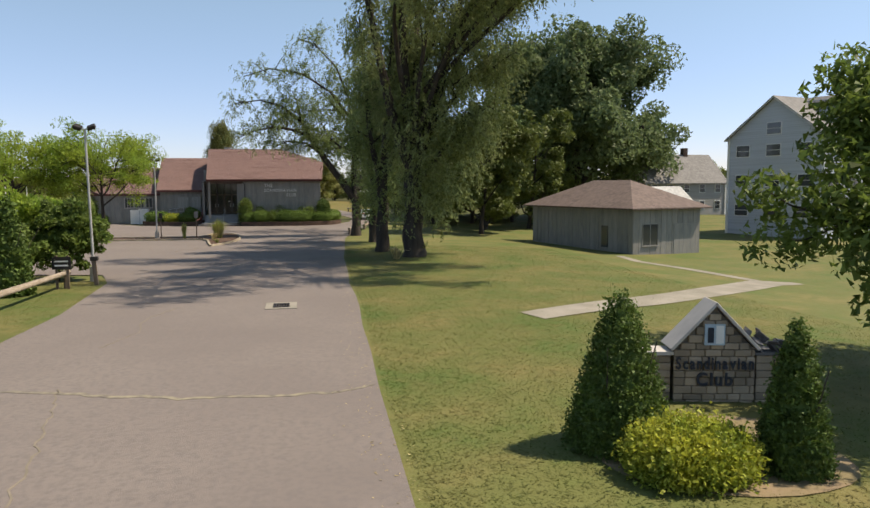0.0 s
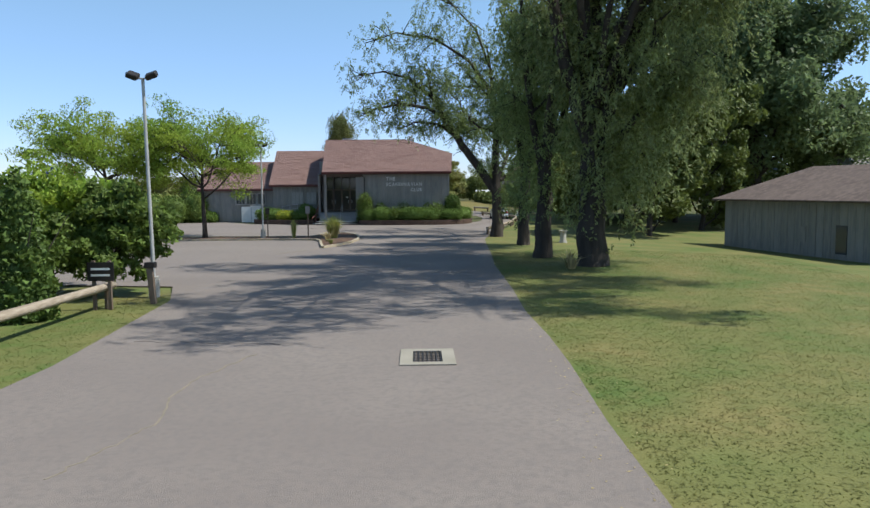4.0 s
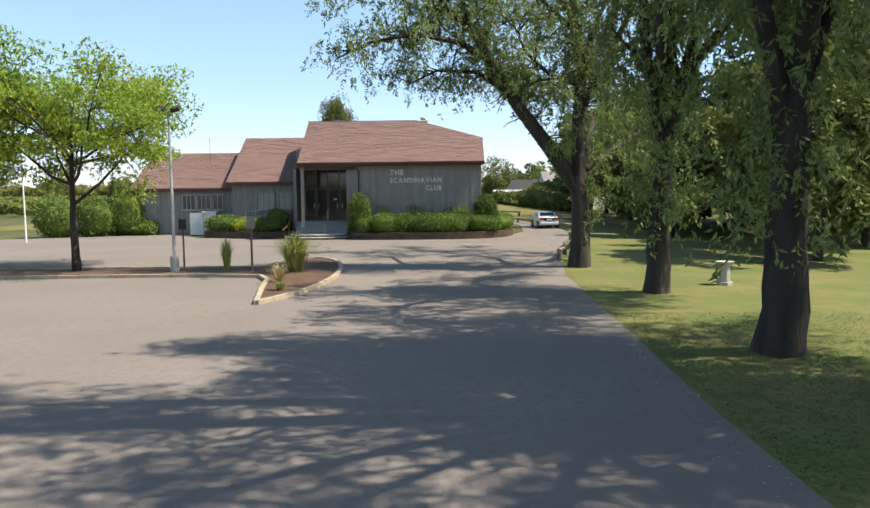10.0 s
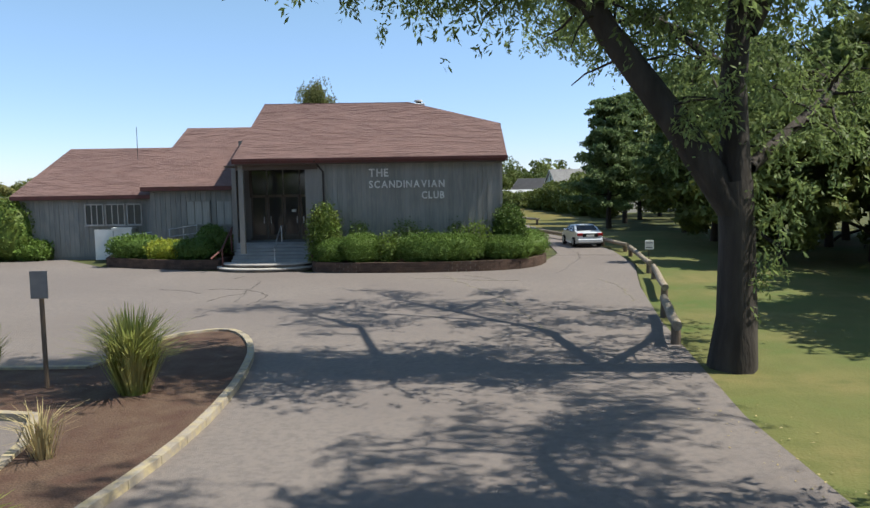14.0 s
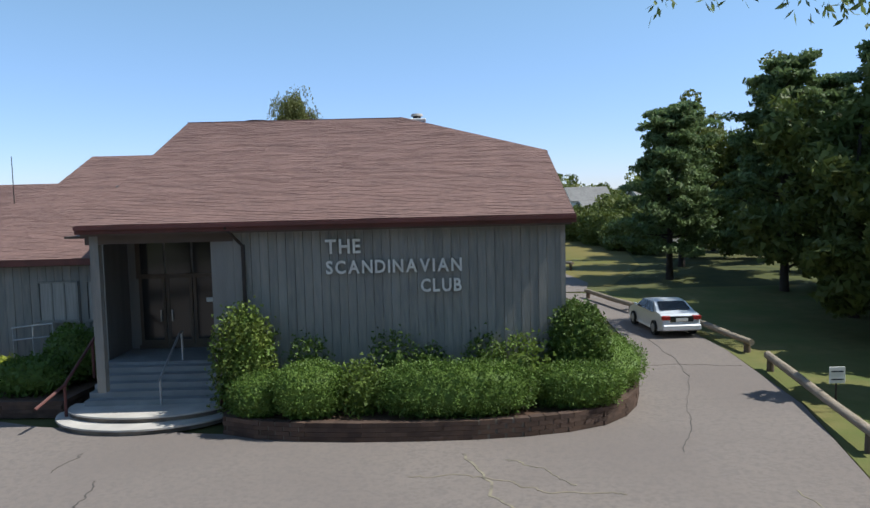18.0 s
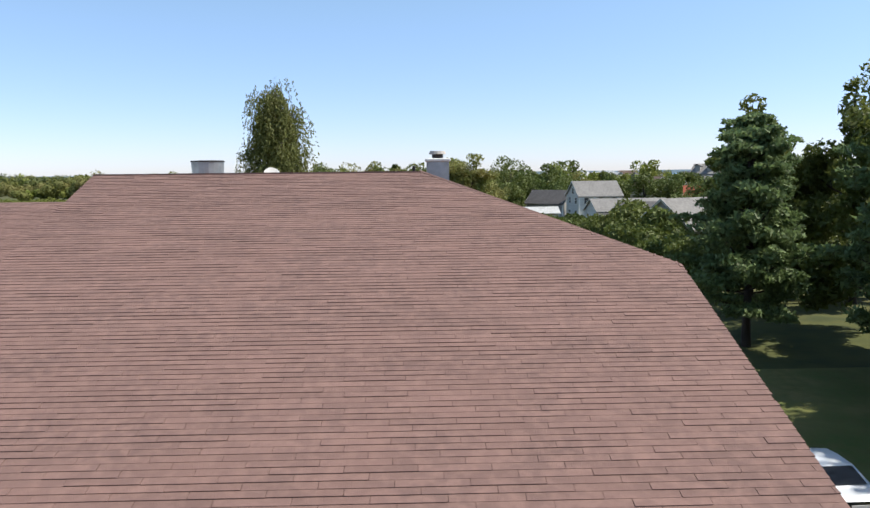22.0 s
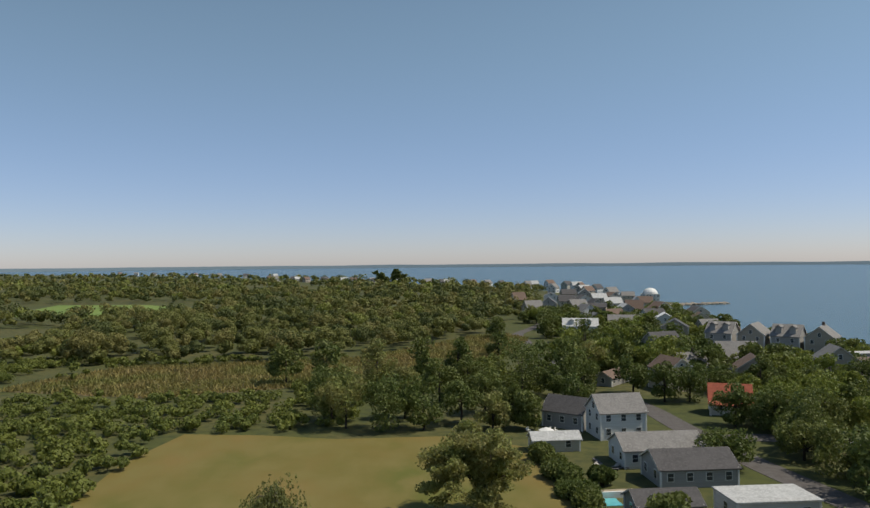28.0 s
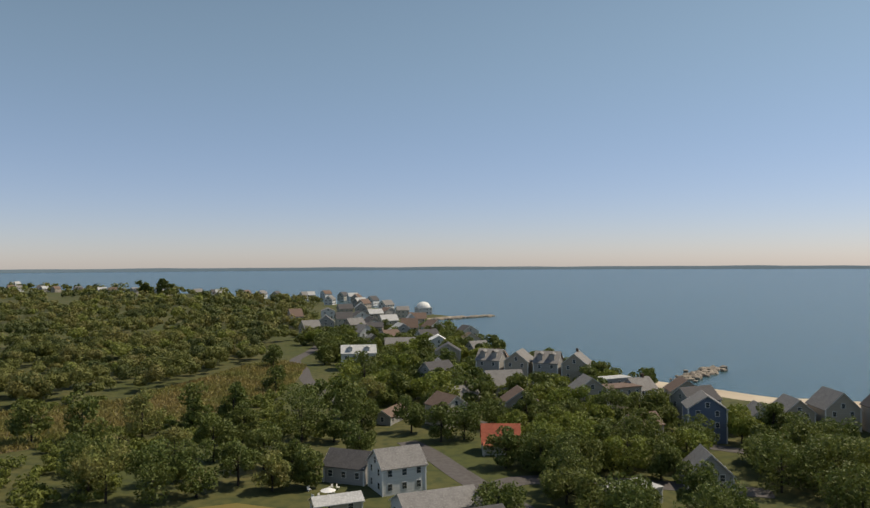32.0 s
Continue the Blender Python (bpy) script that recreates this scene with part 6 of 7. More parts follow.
stem_tree("willow_tree", 4.4, 50.4, 0, BIG_STEMS, WILLOW_DUSTY, BARK, "huge old willow with several dark stems, hanging foliage and added unseen limbs for shade", "willows", 101, 8, 3.0, 4, 7, 15, 1.5, 0.22, low=2.4, shoots=np.concatenate([trunk_shoots(110, 2.4, 12, 0.5, 1.8, 0.5), trunk_shoots(110, 3.6, 11, 1.2, 3.8, 1.8)]))
stem_tree("willow_tree", 2.7, 54.8, 0, [
    ([(0, 0, -0.2), (0.05, 0, 1.5), (0.1, 0, 3.4), (0.1, 0, 5.2)], [0.58, 0.45, 0.4, 0.36]),
    ([(0.1, 0, 4.6), (-0.6, 0.1, 8), (-1.0, 0.3, 12), (-1.4, 0.4, 17)], [0.26, 0.2, 0.14, 0.05]),
    ([(0.1, 0, 5), (0.6, 0, 9), (0.9, -0.3, 14), (1.0, -0.4, 19.5)], [0.3, 0.22, 0.15, 0.05]),
    ([(0.2, 0, 5.4), (1.6, 0.6, 9), (2.6, 1.0, 13), (3.2, 1.2, 17)], [0.22, 0.17, 0.12, 0.05]),
    ([(0.1, 0, 6.2), (0.2, -1.6, 9.5), (0.4, -2.6, 13), (0.6, -3.2, 16.5)], [0.2, 0.15, 0.1, 0.04])], WILLOW, BARK, "tall old willow with drooping branches", "willows", 102, 10, 2.6, 4, 6, 14, 1.1, 0.2, low=3.0, shoots=trunk_shoots(115, 2.9, 12, 0.25, 1.25))
stem_tree("willow_tree", 3.0, 64.2, 0, [
    ([(0, 0, -0.2), (0.0, 0, 1.5), (0.1, 0, 3.4), (0.15, 0, 5.0)], [0.48, 0.38, 0.34, 0.31]),
    ([(0.15, 0, 4.6), (-0.4, 0.2, 8), (-0.6, 0.3, 12), (-0.8, 0.4, 16)], [0.24, 0.18, 0.12, 0.05]),
    ([(0.15, 0, 4.8), (1.0, 0.1, 8), (2.0, 0.4, 12), (2.8, 0.8, 15.5)], [0.25, 0.19, 0.12, 0.05]),
    # wide upper limbs, hardly seen, added to deepen the shade on the drive
    ([(0.2, 0, 6.5), (2.6, -1.4, 10), (5.2, -2.4, 12.6), (7.8, -2.8, 13.6)], [0.18, 0.13, 0.09, 0.04]),
    ([(0.2, 0, 7), (1.6, 2.4, 11), (4.2, 4.2, 13.4), (7.0, 5.0, 14.2)], [0.18, 0.13, 0.09, 0.04]),
    ([(0, 0, 7), (-0.6, -2.4, 11), (0.5, -4.6, 13.6), (2.2, -6.4, 14.6)], [0.16, 0.12, 0.08, 0.04])], WILLOW, BARK, "slim willow covered in leaves", "willows", 103, 11, 2.5, 4, 6, 14, 1.05, 0.2, low=2.6, shoots=trunk_shoots(105, 2.9, 11, 0.25, 1.4))


def forked_willow(x, y):
    """The willow that leans over the drive: forked trunk with bare limbs and tufts of narrow leaves."""
    rng = np.random.default_rng(104)
    t = thing("willow_tree", x, y, 0, 0, "forked willow leaning over the drive with long bare limbs", "tree", "willows")
    limbs = [([(0, 0, -0.1), (0.05, 0, 1.2), (0.0, 0, 3.0), (-0.1, 0, 4.2)], [0.56, 0.42, 0.39, 0.37]),
             ([(-0.1, 0, 3.6), (-1.4, 0.1, 5.5), (-2.8, 0.2, 7.4), (-3.9, 0.3, 9.3), (-5.0, 0.3, 11.0), (-6.4, 0.2, 12.0)], [0.37, 0.32, 0.27, 0.22, 0.15, 0.08]),
             ([(0.0, 0, 3.8), (-0.1, 0.1, 6.2), (0.1, 0.2, 9.0), (-0.3, 0.4, 12.0), (-0.6, 0.6, 14.5)], [0.34, 0.28, 0.22, 0.15, 0.06]),
             ([(0.2, 0.1, 7.4), (1.4, 0.4, 9.6), (2.6, 0.6, 12.0), (3.3, 0.8, 14.0)], [0.2, 0.16, 0.1, 0.05]),
             ([(-3.9, 0.3, 9.3), (-5.4, -0.4, 10.1), (-7.4, -1.0, 10.4), (-9.4, -1.2, 10.0), (-10.8, -1.3, 9.3)], [0.16, 0.13, 0.1, 0.06, 0.03]),
             ([(-3.0, 0.2, 7.8), (-4.6, 0.8, 9.0), (-6.4, 1.4, 9.2), (-7.8, 1.6, 8.6)], [0.12, 0.09, 0.06, 0.03]),
             ([(0.2, 0.1, 8.2), (-1.4, -0.6, 8.6), (-2.6, -0.9, 9.6), (-3.3, -1.0, 11.2)], [0.12, 0.09, 0.06, 0.03]),
             ([(-5.0, 0.3, 11.0), (-5.3, 1.4, 12.6), (-5.6, 2.4, 13.8)], [0.1, 0.07, 0.03]),
             ([(-0.1, 0.3, 10.6), (-1.8, 1.2, 12.6), (-3.0, 1.8, 14.0)], [0.1, 0.07, 0.03]),
             ([(0.1, 0.1, 4.5), (1.6, 4.2, 7.2), (0.6, 7.6, 9.3), (-0.9, 10.4, 9.9), (-2.2, 12.2, 9.5)], [0.18, 0.14, 0.1, 0.06, 0.03]),
             ([(0.3, 0.1, 4.5), (3.2, 2.5, 6.2), (4.9, 4.9, 7.0), (4.6, 6.6, 7.6), (3.9, 8.4, 8.2)], [0.15, 0.12, 0.09, 0.06, 0.03]),
             ([(-0.3, 0.4, 11.0), (-0.2, 5.0, 12.4), (-2.4, 8.4, 13.0), (-4.0, 9.6, 13.0)], [0.13, 0.1, 0.06, 0.03]),
             ([(0.6, 7.6, 9.3), (2.4, 9.6, 10.4), (4.0, 11.6, 10.6)], [0.09, 0.06, 0.03]),
             ([(1.1, 5.9, 8.5), (-1.2, 7.4, 10.0), (-2.8, 9.0, 10.8)], [0.09, 0.06, 0.03]),
             ([(1.4, 0.4, 9.6), (2.8, -0.6, 10.4), (4.0, -1.2, 10.6)], [0.1, 0.06, 0.03]),
             ([(-5.0, 0.3, 11.0), (-6.8, -0.2, 12.4), (-8.8, -0.5, 12.9), (-11.2, -0.6, 12.5)], [0.13, 0.1, 0.06, 0.03]),
             ([(-0.2, 0.3, 11.2), (-2.2, -0.1, 13.8), (-4.8, -0.4, 15.4), (-7.8, -0.6, 15.8), (-10.2, -0.7, 15.0)], [0.14, 0.11, 0.08, 0.06, 0.03]),
             ([(-0.5, 0.5, 13.4), (-1.6, 0.2, 16.2), (-3.4, 0.0, 18.0), (-5.2, 0.0, 18.8)], [0.11, 0.08, 0.05, 0.03]),
             ([(0.2, 0.2, 9.4), (1.6, 0.6, 13.0), (2.0, 0.8, 16.5)], [0.15, 0.1, 0.04])]
    pieces = [tube(p, r, 10 if r[0] > 0.3 else 7) for p, r in limbs]
    ends = []
    for p, r in limbs[1:]:
        for i in range(1, len(p)):
            for q in range(7):
                f = rng.random()
                b = Vector(p[i - 1]).lerp(Vector(p[i]), f)
                if b.z < 8.0 and -1.2 < b.x < 1.0 and b.y < 1.0:
                    continue
                d = Vector(rng.normal(size=3)) + Vector((-0.2, 0, 0.2))
                d.z = max(d.z, -0.25)
                sp, sr = wander(b, d, 1.0 + 1.2 * rng.random(), 0.045, 0.012, 4, rng, -0.03, 0.3)
                pieces.append(tube(sp, sr, 5))
                ends += [tuple(sp[-1]), tuple(sp[-2])]
    raw("trunk", *merge(pieces), BARK, t, smooth=True)
    c = np.array(ends)
    c = c[(c[:, 0] > -2.5) | (c[:, 2] > 8.4)]
    low = np.array([(0.45, -0.3, 2.2), (0.5, -0.4, 3.0), (0.9, -0.2, 3.6), (0.4, 0.4, 4.4), (0.9, 0.2, 4.9), (1.4, 0, 4.2), (-0.6, -0.3, 6.2), (-1.4, -0.3, 7.4), (0.5, 0.2, 6.6), (-2.3, -0.2, 8.6)])
    raw("crown", *merge([tufts(c, rng, 9, 0.8, 14, 0.17, 0.6, 0.38), tufts(low[:6], rng, 16, 0.6, 12, 0.15, 0.6, 0.3)]), WILLOW, t)


forked_willow(2.1, 72.8)
for i, (x, y, h, s) in enumerate(((-21.0, 73.0, 10.6, 5.0), (-28.2, 72.6, 10.2, 5.0))):
    tree("honey_locust", x, y, 0.08, h, s, 0.2, LOCUST, BARK, "airy yellow-green honey locust in the car park island", "tree", 120 + i, "flat", 2.3, 0.085, 0.34, 14, "honey locusts")
tree("maple_tree", 38, 105, -1, 31, 12, 0.9, MAPLE, BARK, "very large green maple behind the small building", "tree", 131, "round", 4.2, 0.29, 0.2, 28)
tree("cherry_tree", 14.2, 16.4, -0.4, 9.5, 5.0, 0.28, HEDGE, BARK, "leafy tree overhanging the lawn beside the entrance", "tree", 132, "round", 3.2, 0.12, 0.2, 12)
# dark trees beyond the drive
BELT = [(13.0, 127, 12.5, 3.6, "pine"), (17.5, 119, 15, 4.4, "pine"), (16, 109, 13, 4.2, "round"), (20.5, 112, 15.5, 4.8, "pine"), (21, 103, 14, 4.6, "round"), (25, 108, 17, 5, "round"), (19, 95, 13, 4.4, "round"), (25, 97, 16, 5.2, "pine"), (18.5, 86, 12, 4.4, "round"), (24.5, 88, 15, 5, "round"), (17, 136, 14.5, 3.6, "pine"), (23, 130, 17, 4.8, "round"), (21, 144, 16, 4.4, "round"), (14, 102, 9, 3.2, "round"), (13.5, 94, 8, 3, "round"), (29, 118, 17, 5.4, "pine"), (30, 101, 16, 5.2, "round"), (16, 78, 16, 5.2, "round"), (22, 122, 14, 4, "pine"), (27, 140, 17, 4.8, "round"), (26, 152, 15, 4.4, "round")]
for i, (x, y, h, s, st) in enumerate(BELT):
    tree("pine_tree" if st == "pine" else "shade_tree", x, y, float(ground_z(x, y)), h, s, 0.24, PINE if st == "pine" else WOODS_DARK, BARK, "tall dark pine beyond the drive" if st == "pine" else "dense dark deciduous tree beyond the drive", "tree", 140 + i, st, 0.9 if st == "pine" else 1.7, 0.15 if st == "pine" else 0.22, 0.16 if st == "pine" else 0.05, None, "trees beyond the drive")
# left hedge and shrubs by the log rail
for i, (x, y, rx, h) in enumerate(((-17.8, 37.5, 1.8, 4.0), (-20.6, 38.4, 2.0, 4.6), (-23.8, 37.6, 2.2, 4.4), (-15.6, 41.6, 1.6, 3.6), (-18.4, 43, 2.0, 4.2), (-22, 42.5, 2.2, 4.4), (-27, 39.5, 2.4, 4.2), (-31, 40, 2.6, 4.6))):
    tree("hedge_shrub", x, y, 0, h, rx * 1.15, 0.07, LOCUST if i in (1, 4) else HEDGE, BARK, "tall loose yellow-green hedge shrub behind the log rail" if i in (1, 4) else "tall loose green hedge shrub behind the log rail", "shrub", 160 + i, "round", 1.5, 0.11, 0.12, 11, "hedge shrubs")
bush("arborvitae", -16.0, 36.4, 0, 0.8, 0.8, 4.6, SPRUCE, "narrow dark evergreen in the hedge", "shrub", 170, 0.09, 5200, shape="cone")
for i in range(9):
    x = -46 - 3.2 * i
    bush("scrub_shrub", x, 99 + 2 * (i % 3), 0, 2.6, 2.2, 2.6 + 0.8 * (i % 2), HEDGE, "green scrub beyond the car park", "shrub", 180 + i, 0.16, 1800, "car park scrub")
FLAG_RED = mat("red_cloth", (0.42, 0.04, 0.05), (0.34, 0.03, 0.04), 3.0, 0.8, through_light=0.3)
FLAG_BLUE = mat("blue_cloth", (0.05, 0.07, 0.2), (0.04, 0.055, 0.16), 3.0, 0.8, through_light=0.3)
FLAG_WHITE = mat("white_cloth", (0.72, 0.72, 0.72), (0.62, 0.62, 0.64), 3.0, 0.8, through_light=0.3)
for i in range(5):
    px_, py_ = -34.6 - 2.1 * i, 94.2 - 0.5 * i
    p = thing("flagpole", px_, py_, 0.05, 0, "white flagpole at the car park edge" if i < 3 else "white flagpole with a hanging flag", "flagpole", "flagpoles")
    hp = 5.2 if i < 3 else 7.0
    cyl_part("shaft", 0.07, 0.045, (0, 0, 0), (0, 0, hp), WHITE, p, seg=8)
    cyl_part("finial", 0.08, 0.05, (0, 0, hp), (0, 0, hp + 0.1), WHITE, p, seg=8)
    if i >= 3:
        for k in range(5):
            v_, f_ = [], []
            for q in range(7):
                xx = 0.06 + 0.2 * q
                yy = 0.12 * math.sin(q * 1.3 + i)
                v_ += [(xx, yy, hp - 0.3 - 0.24 * k - 0.05 * q), (xx, yy, hp - 0.54 - 0.24 * k - 0.05 * q)]
            f_ = [(2 * q, 2 * q + 1, 2 * q + 3, 2 * q + 2) for q in range(6)]
            raw("stripe", v_, f_, (FLAG_RED, FLAG_WHITE)[k % 2] if i == 3 else (FLAG_BLUE, FLAG_BLUE, FLAG_WHITE, FLAG_BLUE, FLAG_BLUE)[k], p, "red stripe of cloth" if i == 3 and k % 2 == 0 else "")
birch_stems = [([(0, 0, -0.2), (0.1, 0, 4), (0.0, 0, 8.5), (0.2, 0, 12.5), (0.1, 0, 16.8)], [0.3, 0.26, 0.2, 0.12, 0.04])]
for k in range(16):
    zb = 3.3 + 0.8 * k
    an = k * 2.4
    rc_ = 3.6 - 0.16 * k + (1.1 if k in (1, 4, 6) else 0.0)
    birch_stems.append(([(0.1, 0, zb), (rc_ * 0.5 * math.cos(an), rc_ * 0.5 * math.sin(an), zb + 1.6), (rc_ * math.cos(an), rc_ * math.sin(an), zb + 1.2)], [0.08, 0.05, 0.02]))
stem_tree("birch_tree", -18.2, 152.3, 0, birch_stems, BIRCH, BARK_LIGHT, "tall weeping birch on the field", seed=201, side=4, reach=1.2, twig=3, strands=8, per=20, length=2.4, leaf_len=0.26, droop=1.3, low=2.6, start=0.35)
tree("apple_tree", 0.6, 195, 0, 10.8, 6.6, 0.34, APPLE, BARK, "spreading old apple tree on the field", "tree", 202, "flat", 2.4, 0.2, 0.22, 13)

ped = thing("stone_pedestal", 6.1, 66.1, 0.0, 0, "short grey concrete pedestal on the lawn", "pedestal")
cyl_part("base", 0.32, 0.3, (0, 0, -0.1), (0, 0, 0.12), CONCRETE, ped, seg=8)
cyl_part("shaft", 0.22, 0.2, (0, 0, 0.12), (0, 0, 0.72), CONCRETE, ped, seg=8)
cyl_part("bowl", 0.25, 0.34, (0, 0, 0.72), (0, 0, 0.88), CONCRETE, ped, seg=12)

# ---- houses ----
HOUSES = []


def house(name, x, y, rz, w, d, eave, ridge, wall_mat, roof_mat, label, along="x", storeys=2, chim=False, dormer=0, porch=0.0, base=-0.3, win_w=0.9, flat=False, group=""):
    """A house centred on x, y: walls, gabled roof with overhang, windows with panes, trim."""
    HOUSES.append((x, y))
    t = thing(name, x, y, 0, rz, label, "house", group)
    if along == "y":
        t.matrix_world = pose(x, y, 0, 0, 0, rz + 90)
        w, d = d, w
    hw, hd = w / 2, d / 2
    o = 0.4
    bm = bmesh.new()
    if flat:
        box(bm, -hw, -hd, base, hw, hd, eave)
    else:
        prof = [(-hd, base), (hd, base), (hd, eave), (0, ridge - 0.12), (-hd, eave)]
        va = [bm.verts.new((-hw, a, b)) for a, b in prof]
        vb = [bm.verts.new((hw, a, b)) for a, b in prof]
        bm.faces.new(va)
        bm.faces.new(vb[::-1])
        for i in range(5):
            j = (i + 1) % 5
            bm.faces.new((va[i], vb[i], vb[j], va[j]))
        bmesh.ops.recalc_face_normals(bm, faces=bm.faces[:])
    wl = part("wall", bm, wall_mat, t)
    for sx in (-1, 1):
        for sy in (-1, 1):
            box_part("corner_board", (sx * hw - 0.13, sy * hd - 0.13, base, sx * hw + 0.13, sy * hd + 0.13, eave - 0.05), WHITE, t, "white corner board") if y < 420 else None
    if flat:
        box_part("roof", (-hw - 0.3, -hd - 0.3, eave, hw + 0.3, hd + 0.3, eave + 0.22), roof_mat, t)
    else:
        sl = (ridge - eave) / hd
        for s in (-1, 1):
            roof_plane("roof", [(-hw - o, s * (hd + o), eave - o * sl), (hw + o, s * (hd + o), eave - o * sl), (hw + o, 0, ridge), (-hw - o, 0, ridge)], 0.16, roof_mat, t)
        for s in (-1, 1):
            for q in (-1, 1):
                roof_plane("rake_board", [(s * (hw + o + 0.01), q * (hd + o), eave - o * sl - 0.22), (s * (hw + o + 0.01), q * (hd + o), eave - o * sl + 0.02), (s * (hw + o + 0.01), 0, ridge + 0.02), (s * (hw + o + 0.01), 0, ridge - 0.22)], 0.06, WHITE, t, "white rake board")
    hgt = (eave - 0.2) / storeys
    me = None

    def win(px, py, pz, ang):
        wd = thing("window", 0, 0)
        wd.parent = t
        wd.matrix_basis = pose(px, py, pz, 0, 0, ang)
        box_part("frame", (-win_w / 2 - 0.1, -0.06, -0.1, win_w / 2 + 0.1, 0.0, 1.3), WHITE, wd)
        box_part("pane", (-win_w / 2, -0.09, 0, win_w / 2, -0.061, 0.57), PANE, wd)
        box_part("pane", (-win_w / 2, -0.085, 0.63, win_w / 2, -0.061, 1.2), PANE, wd)
    for st in range(storeys):
        zz = st * hgt + hgt * 0.38
        n = max(1, int(w / 3.0))
        for k in range(n):
            win(-hw + w * (k + 0.5) / n, -hd, zz, 0)
        m = max(1, int(d / 3.6))
        for k in range(m):
            win(-hw, -hd + d * (k + 0.5) / m, zz, -90)
    if not flat and ridge - eave > 2.2:
        win(-hw, 0, eave + 0.1, -90)
    if chim:
        box_part("chimney", (hw * 0.4 - 0.4, -0.4, eave, hw * 0.4 + 0.4, 0.4, ridge + 1.0), BRICK_DARK, t)
    for k in range(dormer):
        cx = -hw + w * (k + 0.5) / dormer
        box_part("dormer", (cx - 0.9, -hd * 0.8, eave + 0.2, cx + 0.9, 0, ridge - 0.5), wall_mat, t)
        for s in (-1, 1):
            roof_plane("dormer_roof", [(cx + s * 1.15, -hd * 0.9, ridge - 0.75), (cx, -hd * 0.9, ridge - 0.05), (cx, 0.2, ridge - 0.05), (cx + s * 1.15, 0.2, ridge - 0.75)], 0.12, roof_mat, t)
    if porch:
        roof_plane("porch_roof", [(-hw, -hd - porch, 2.5), (hw, -hd - porch, 2.5), (hw, -hd, 3.1), (-hw, -hd, 3.1)], 0.12, roof_mat, t)
        for k in range(4):
            cx = -hw + 0.2 + (w - 0.4) * k / 3
            box_part("porch_post", (cx - 0.08, -hd - porch + 0.1, base, cx + 0.08, -hd - porch + 0.26, 2.45), WHITE, t)
    return t


# by the field
house("house", 31.4, 239.7, 7, 9.0, 7.6, 5.4, 8.2, H_WHITE, R_GREY, "white two-storey house with a grey gable roof", chim=False)
house("house", 24.2, 248.5, -40, 9.0, 6.5, 3.6, 6.2, H_GREY, R_DARK, "low house wing with a dark grey roof", storeys=1)
house("house", 34.6, 210.0, 3, 12.0, 8.0, 3.0, 5.0, H_GREY, R_DARK, "single-storey house with a dark shingle roof and skylight", storeys=1)
house("house", 33.0, 220.5, 3, 13.5, 8.0, 3.2, 5.2, H_WHITE, R_GREY, "low white house with a grey roof", storeys=1)
house("shed", 17.4, 229.6, 4, 8.4, 3.6, 2.4, 3.4, H_CREAM, R_PALE, "white garden shed with a pale roof", storeys=1)
house("house", 38.6, 193.0, 3, 11.0, 6.4, 3.0, 3.0, H_WHITE, R_PALE, "white annex with a pale flat roof", storeys=1, flat=True)
house("garage", 25.0, 193.5, 3, 8.5, 5.5, 2.6, 4.0, H_GREY, R_DARK, "low garage with a dark roof beside the pool", storeys=1)
house("house", 37, 176, 8, 10, 7, 3.0, 5.6, H_GREY, R_GREY, "grey bungalow behind the hedge", storeys=1)
pool = thing("swimming_pool", 18.6, 200.3, 0.0, 5, "small turquoise swimming pool with a white wall", "pool")
slab("water_surface", [(-2.4, -2), (2.4, -2), (2.4, 1.2), (-2.4, 1.2)], 0.02, 0.1, POOL, pool)
box_part("rim", (-3.4, 1.4, 0, 5.5, 1.7, 0.9), WHITE, pool)
box_part("rim", (-3.4, -2.4, 0, -2.6, 1.4, 0.14), CAP, pool)
box_part("cover", (-2.2, 1.8, 0.0, 6, 3.8, 0.5), KERB, pool)


def parasol(x, y):
    t = thing("garden_parasol", x, y, 0, 0, "white garden parasol over a table", "parasol", "garden parasols")
    cyl_part("pole", 0.03, 0.03, (0, 0, 0), (0, 0, 2.3), METAL, t, seg=6)
    cyl_part("canopy", 1.5, 0.05, (0, 0, 1.95), (0, 0, 2.5), WHITE, t, seg=10)
    cyl_part("tabletop", 0.6, 0.6, (0, 0, 0.7), (0, 0, 0.75), WHITE, t, seg=12)


parasol(17.2, 236.5)
parasol(22.0, 252.5)
rngc = np.random.default_rng(77)
for i in range(9):
    x, y = 13.5 + 7 * rngc.random(), 233 + 14 * rngc.random()
    c = thing("garden_chair", x, y, 0.0, 360 * rngc.random(), "white garden chair on the lawn", "chair", "garden chairs")
    box_part("seat", (-0.3, -0.3, 0.38, 0.3, 0.3, 0.46), WHITE, c)
    box_part("backrest", (-0.3, 0.26, 0.46, 0.3, 0.32, 1.0), WHITE, c)
    for sx in (-0.27, 0.27):
        for sy in (-0.27, 0.27):
            box_part("leg", (sx - 0.03, sy - 0.03, 0, sx + 0.03, sy + 0.03, 0.38), WHITE, c)
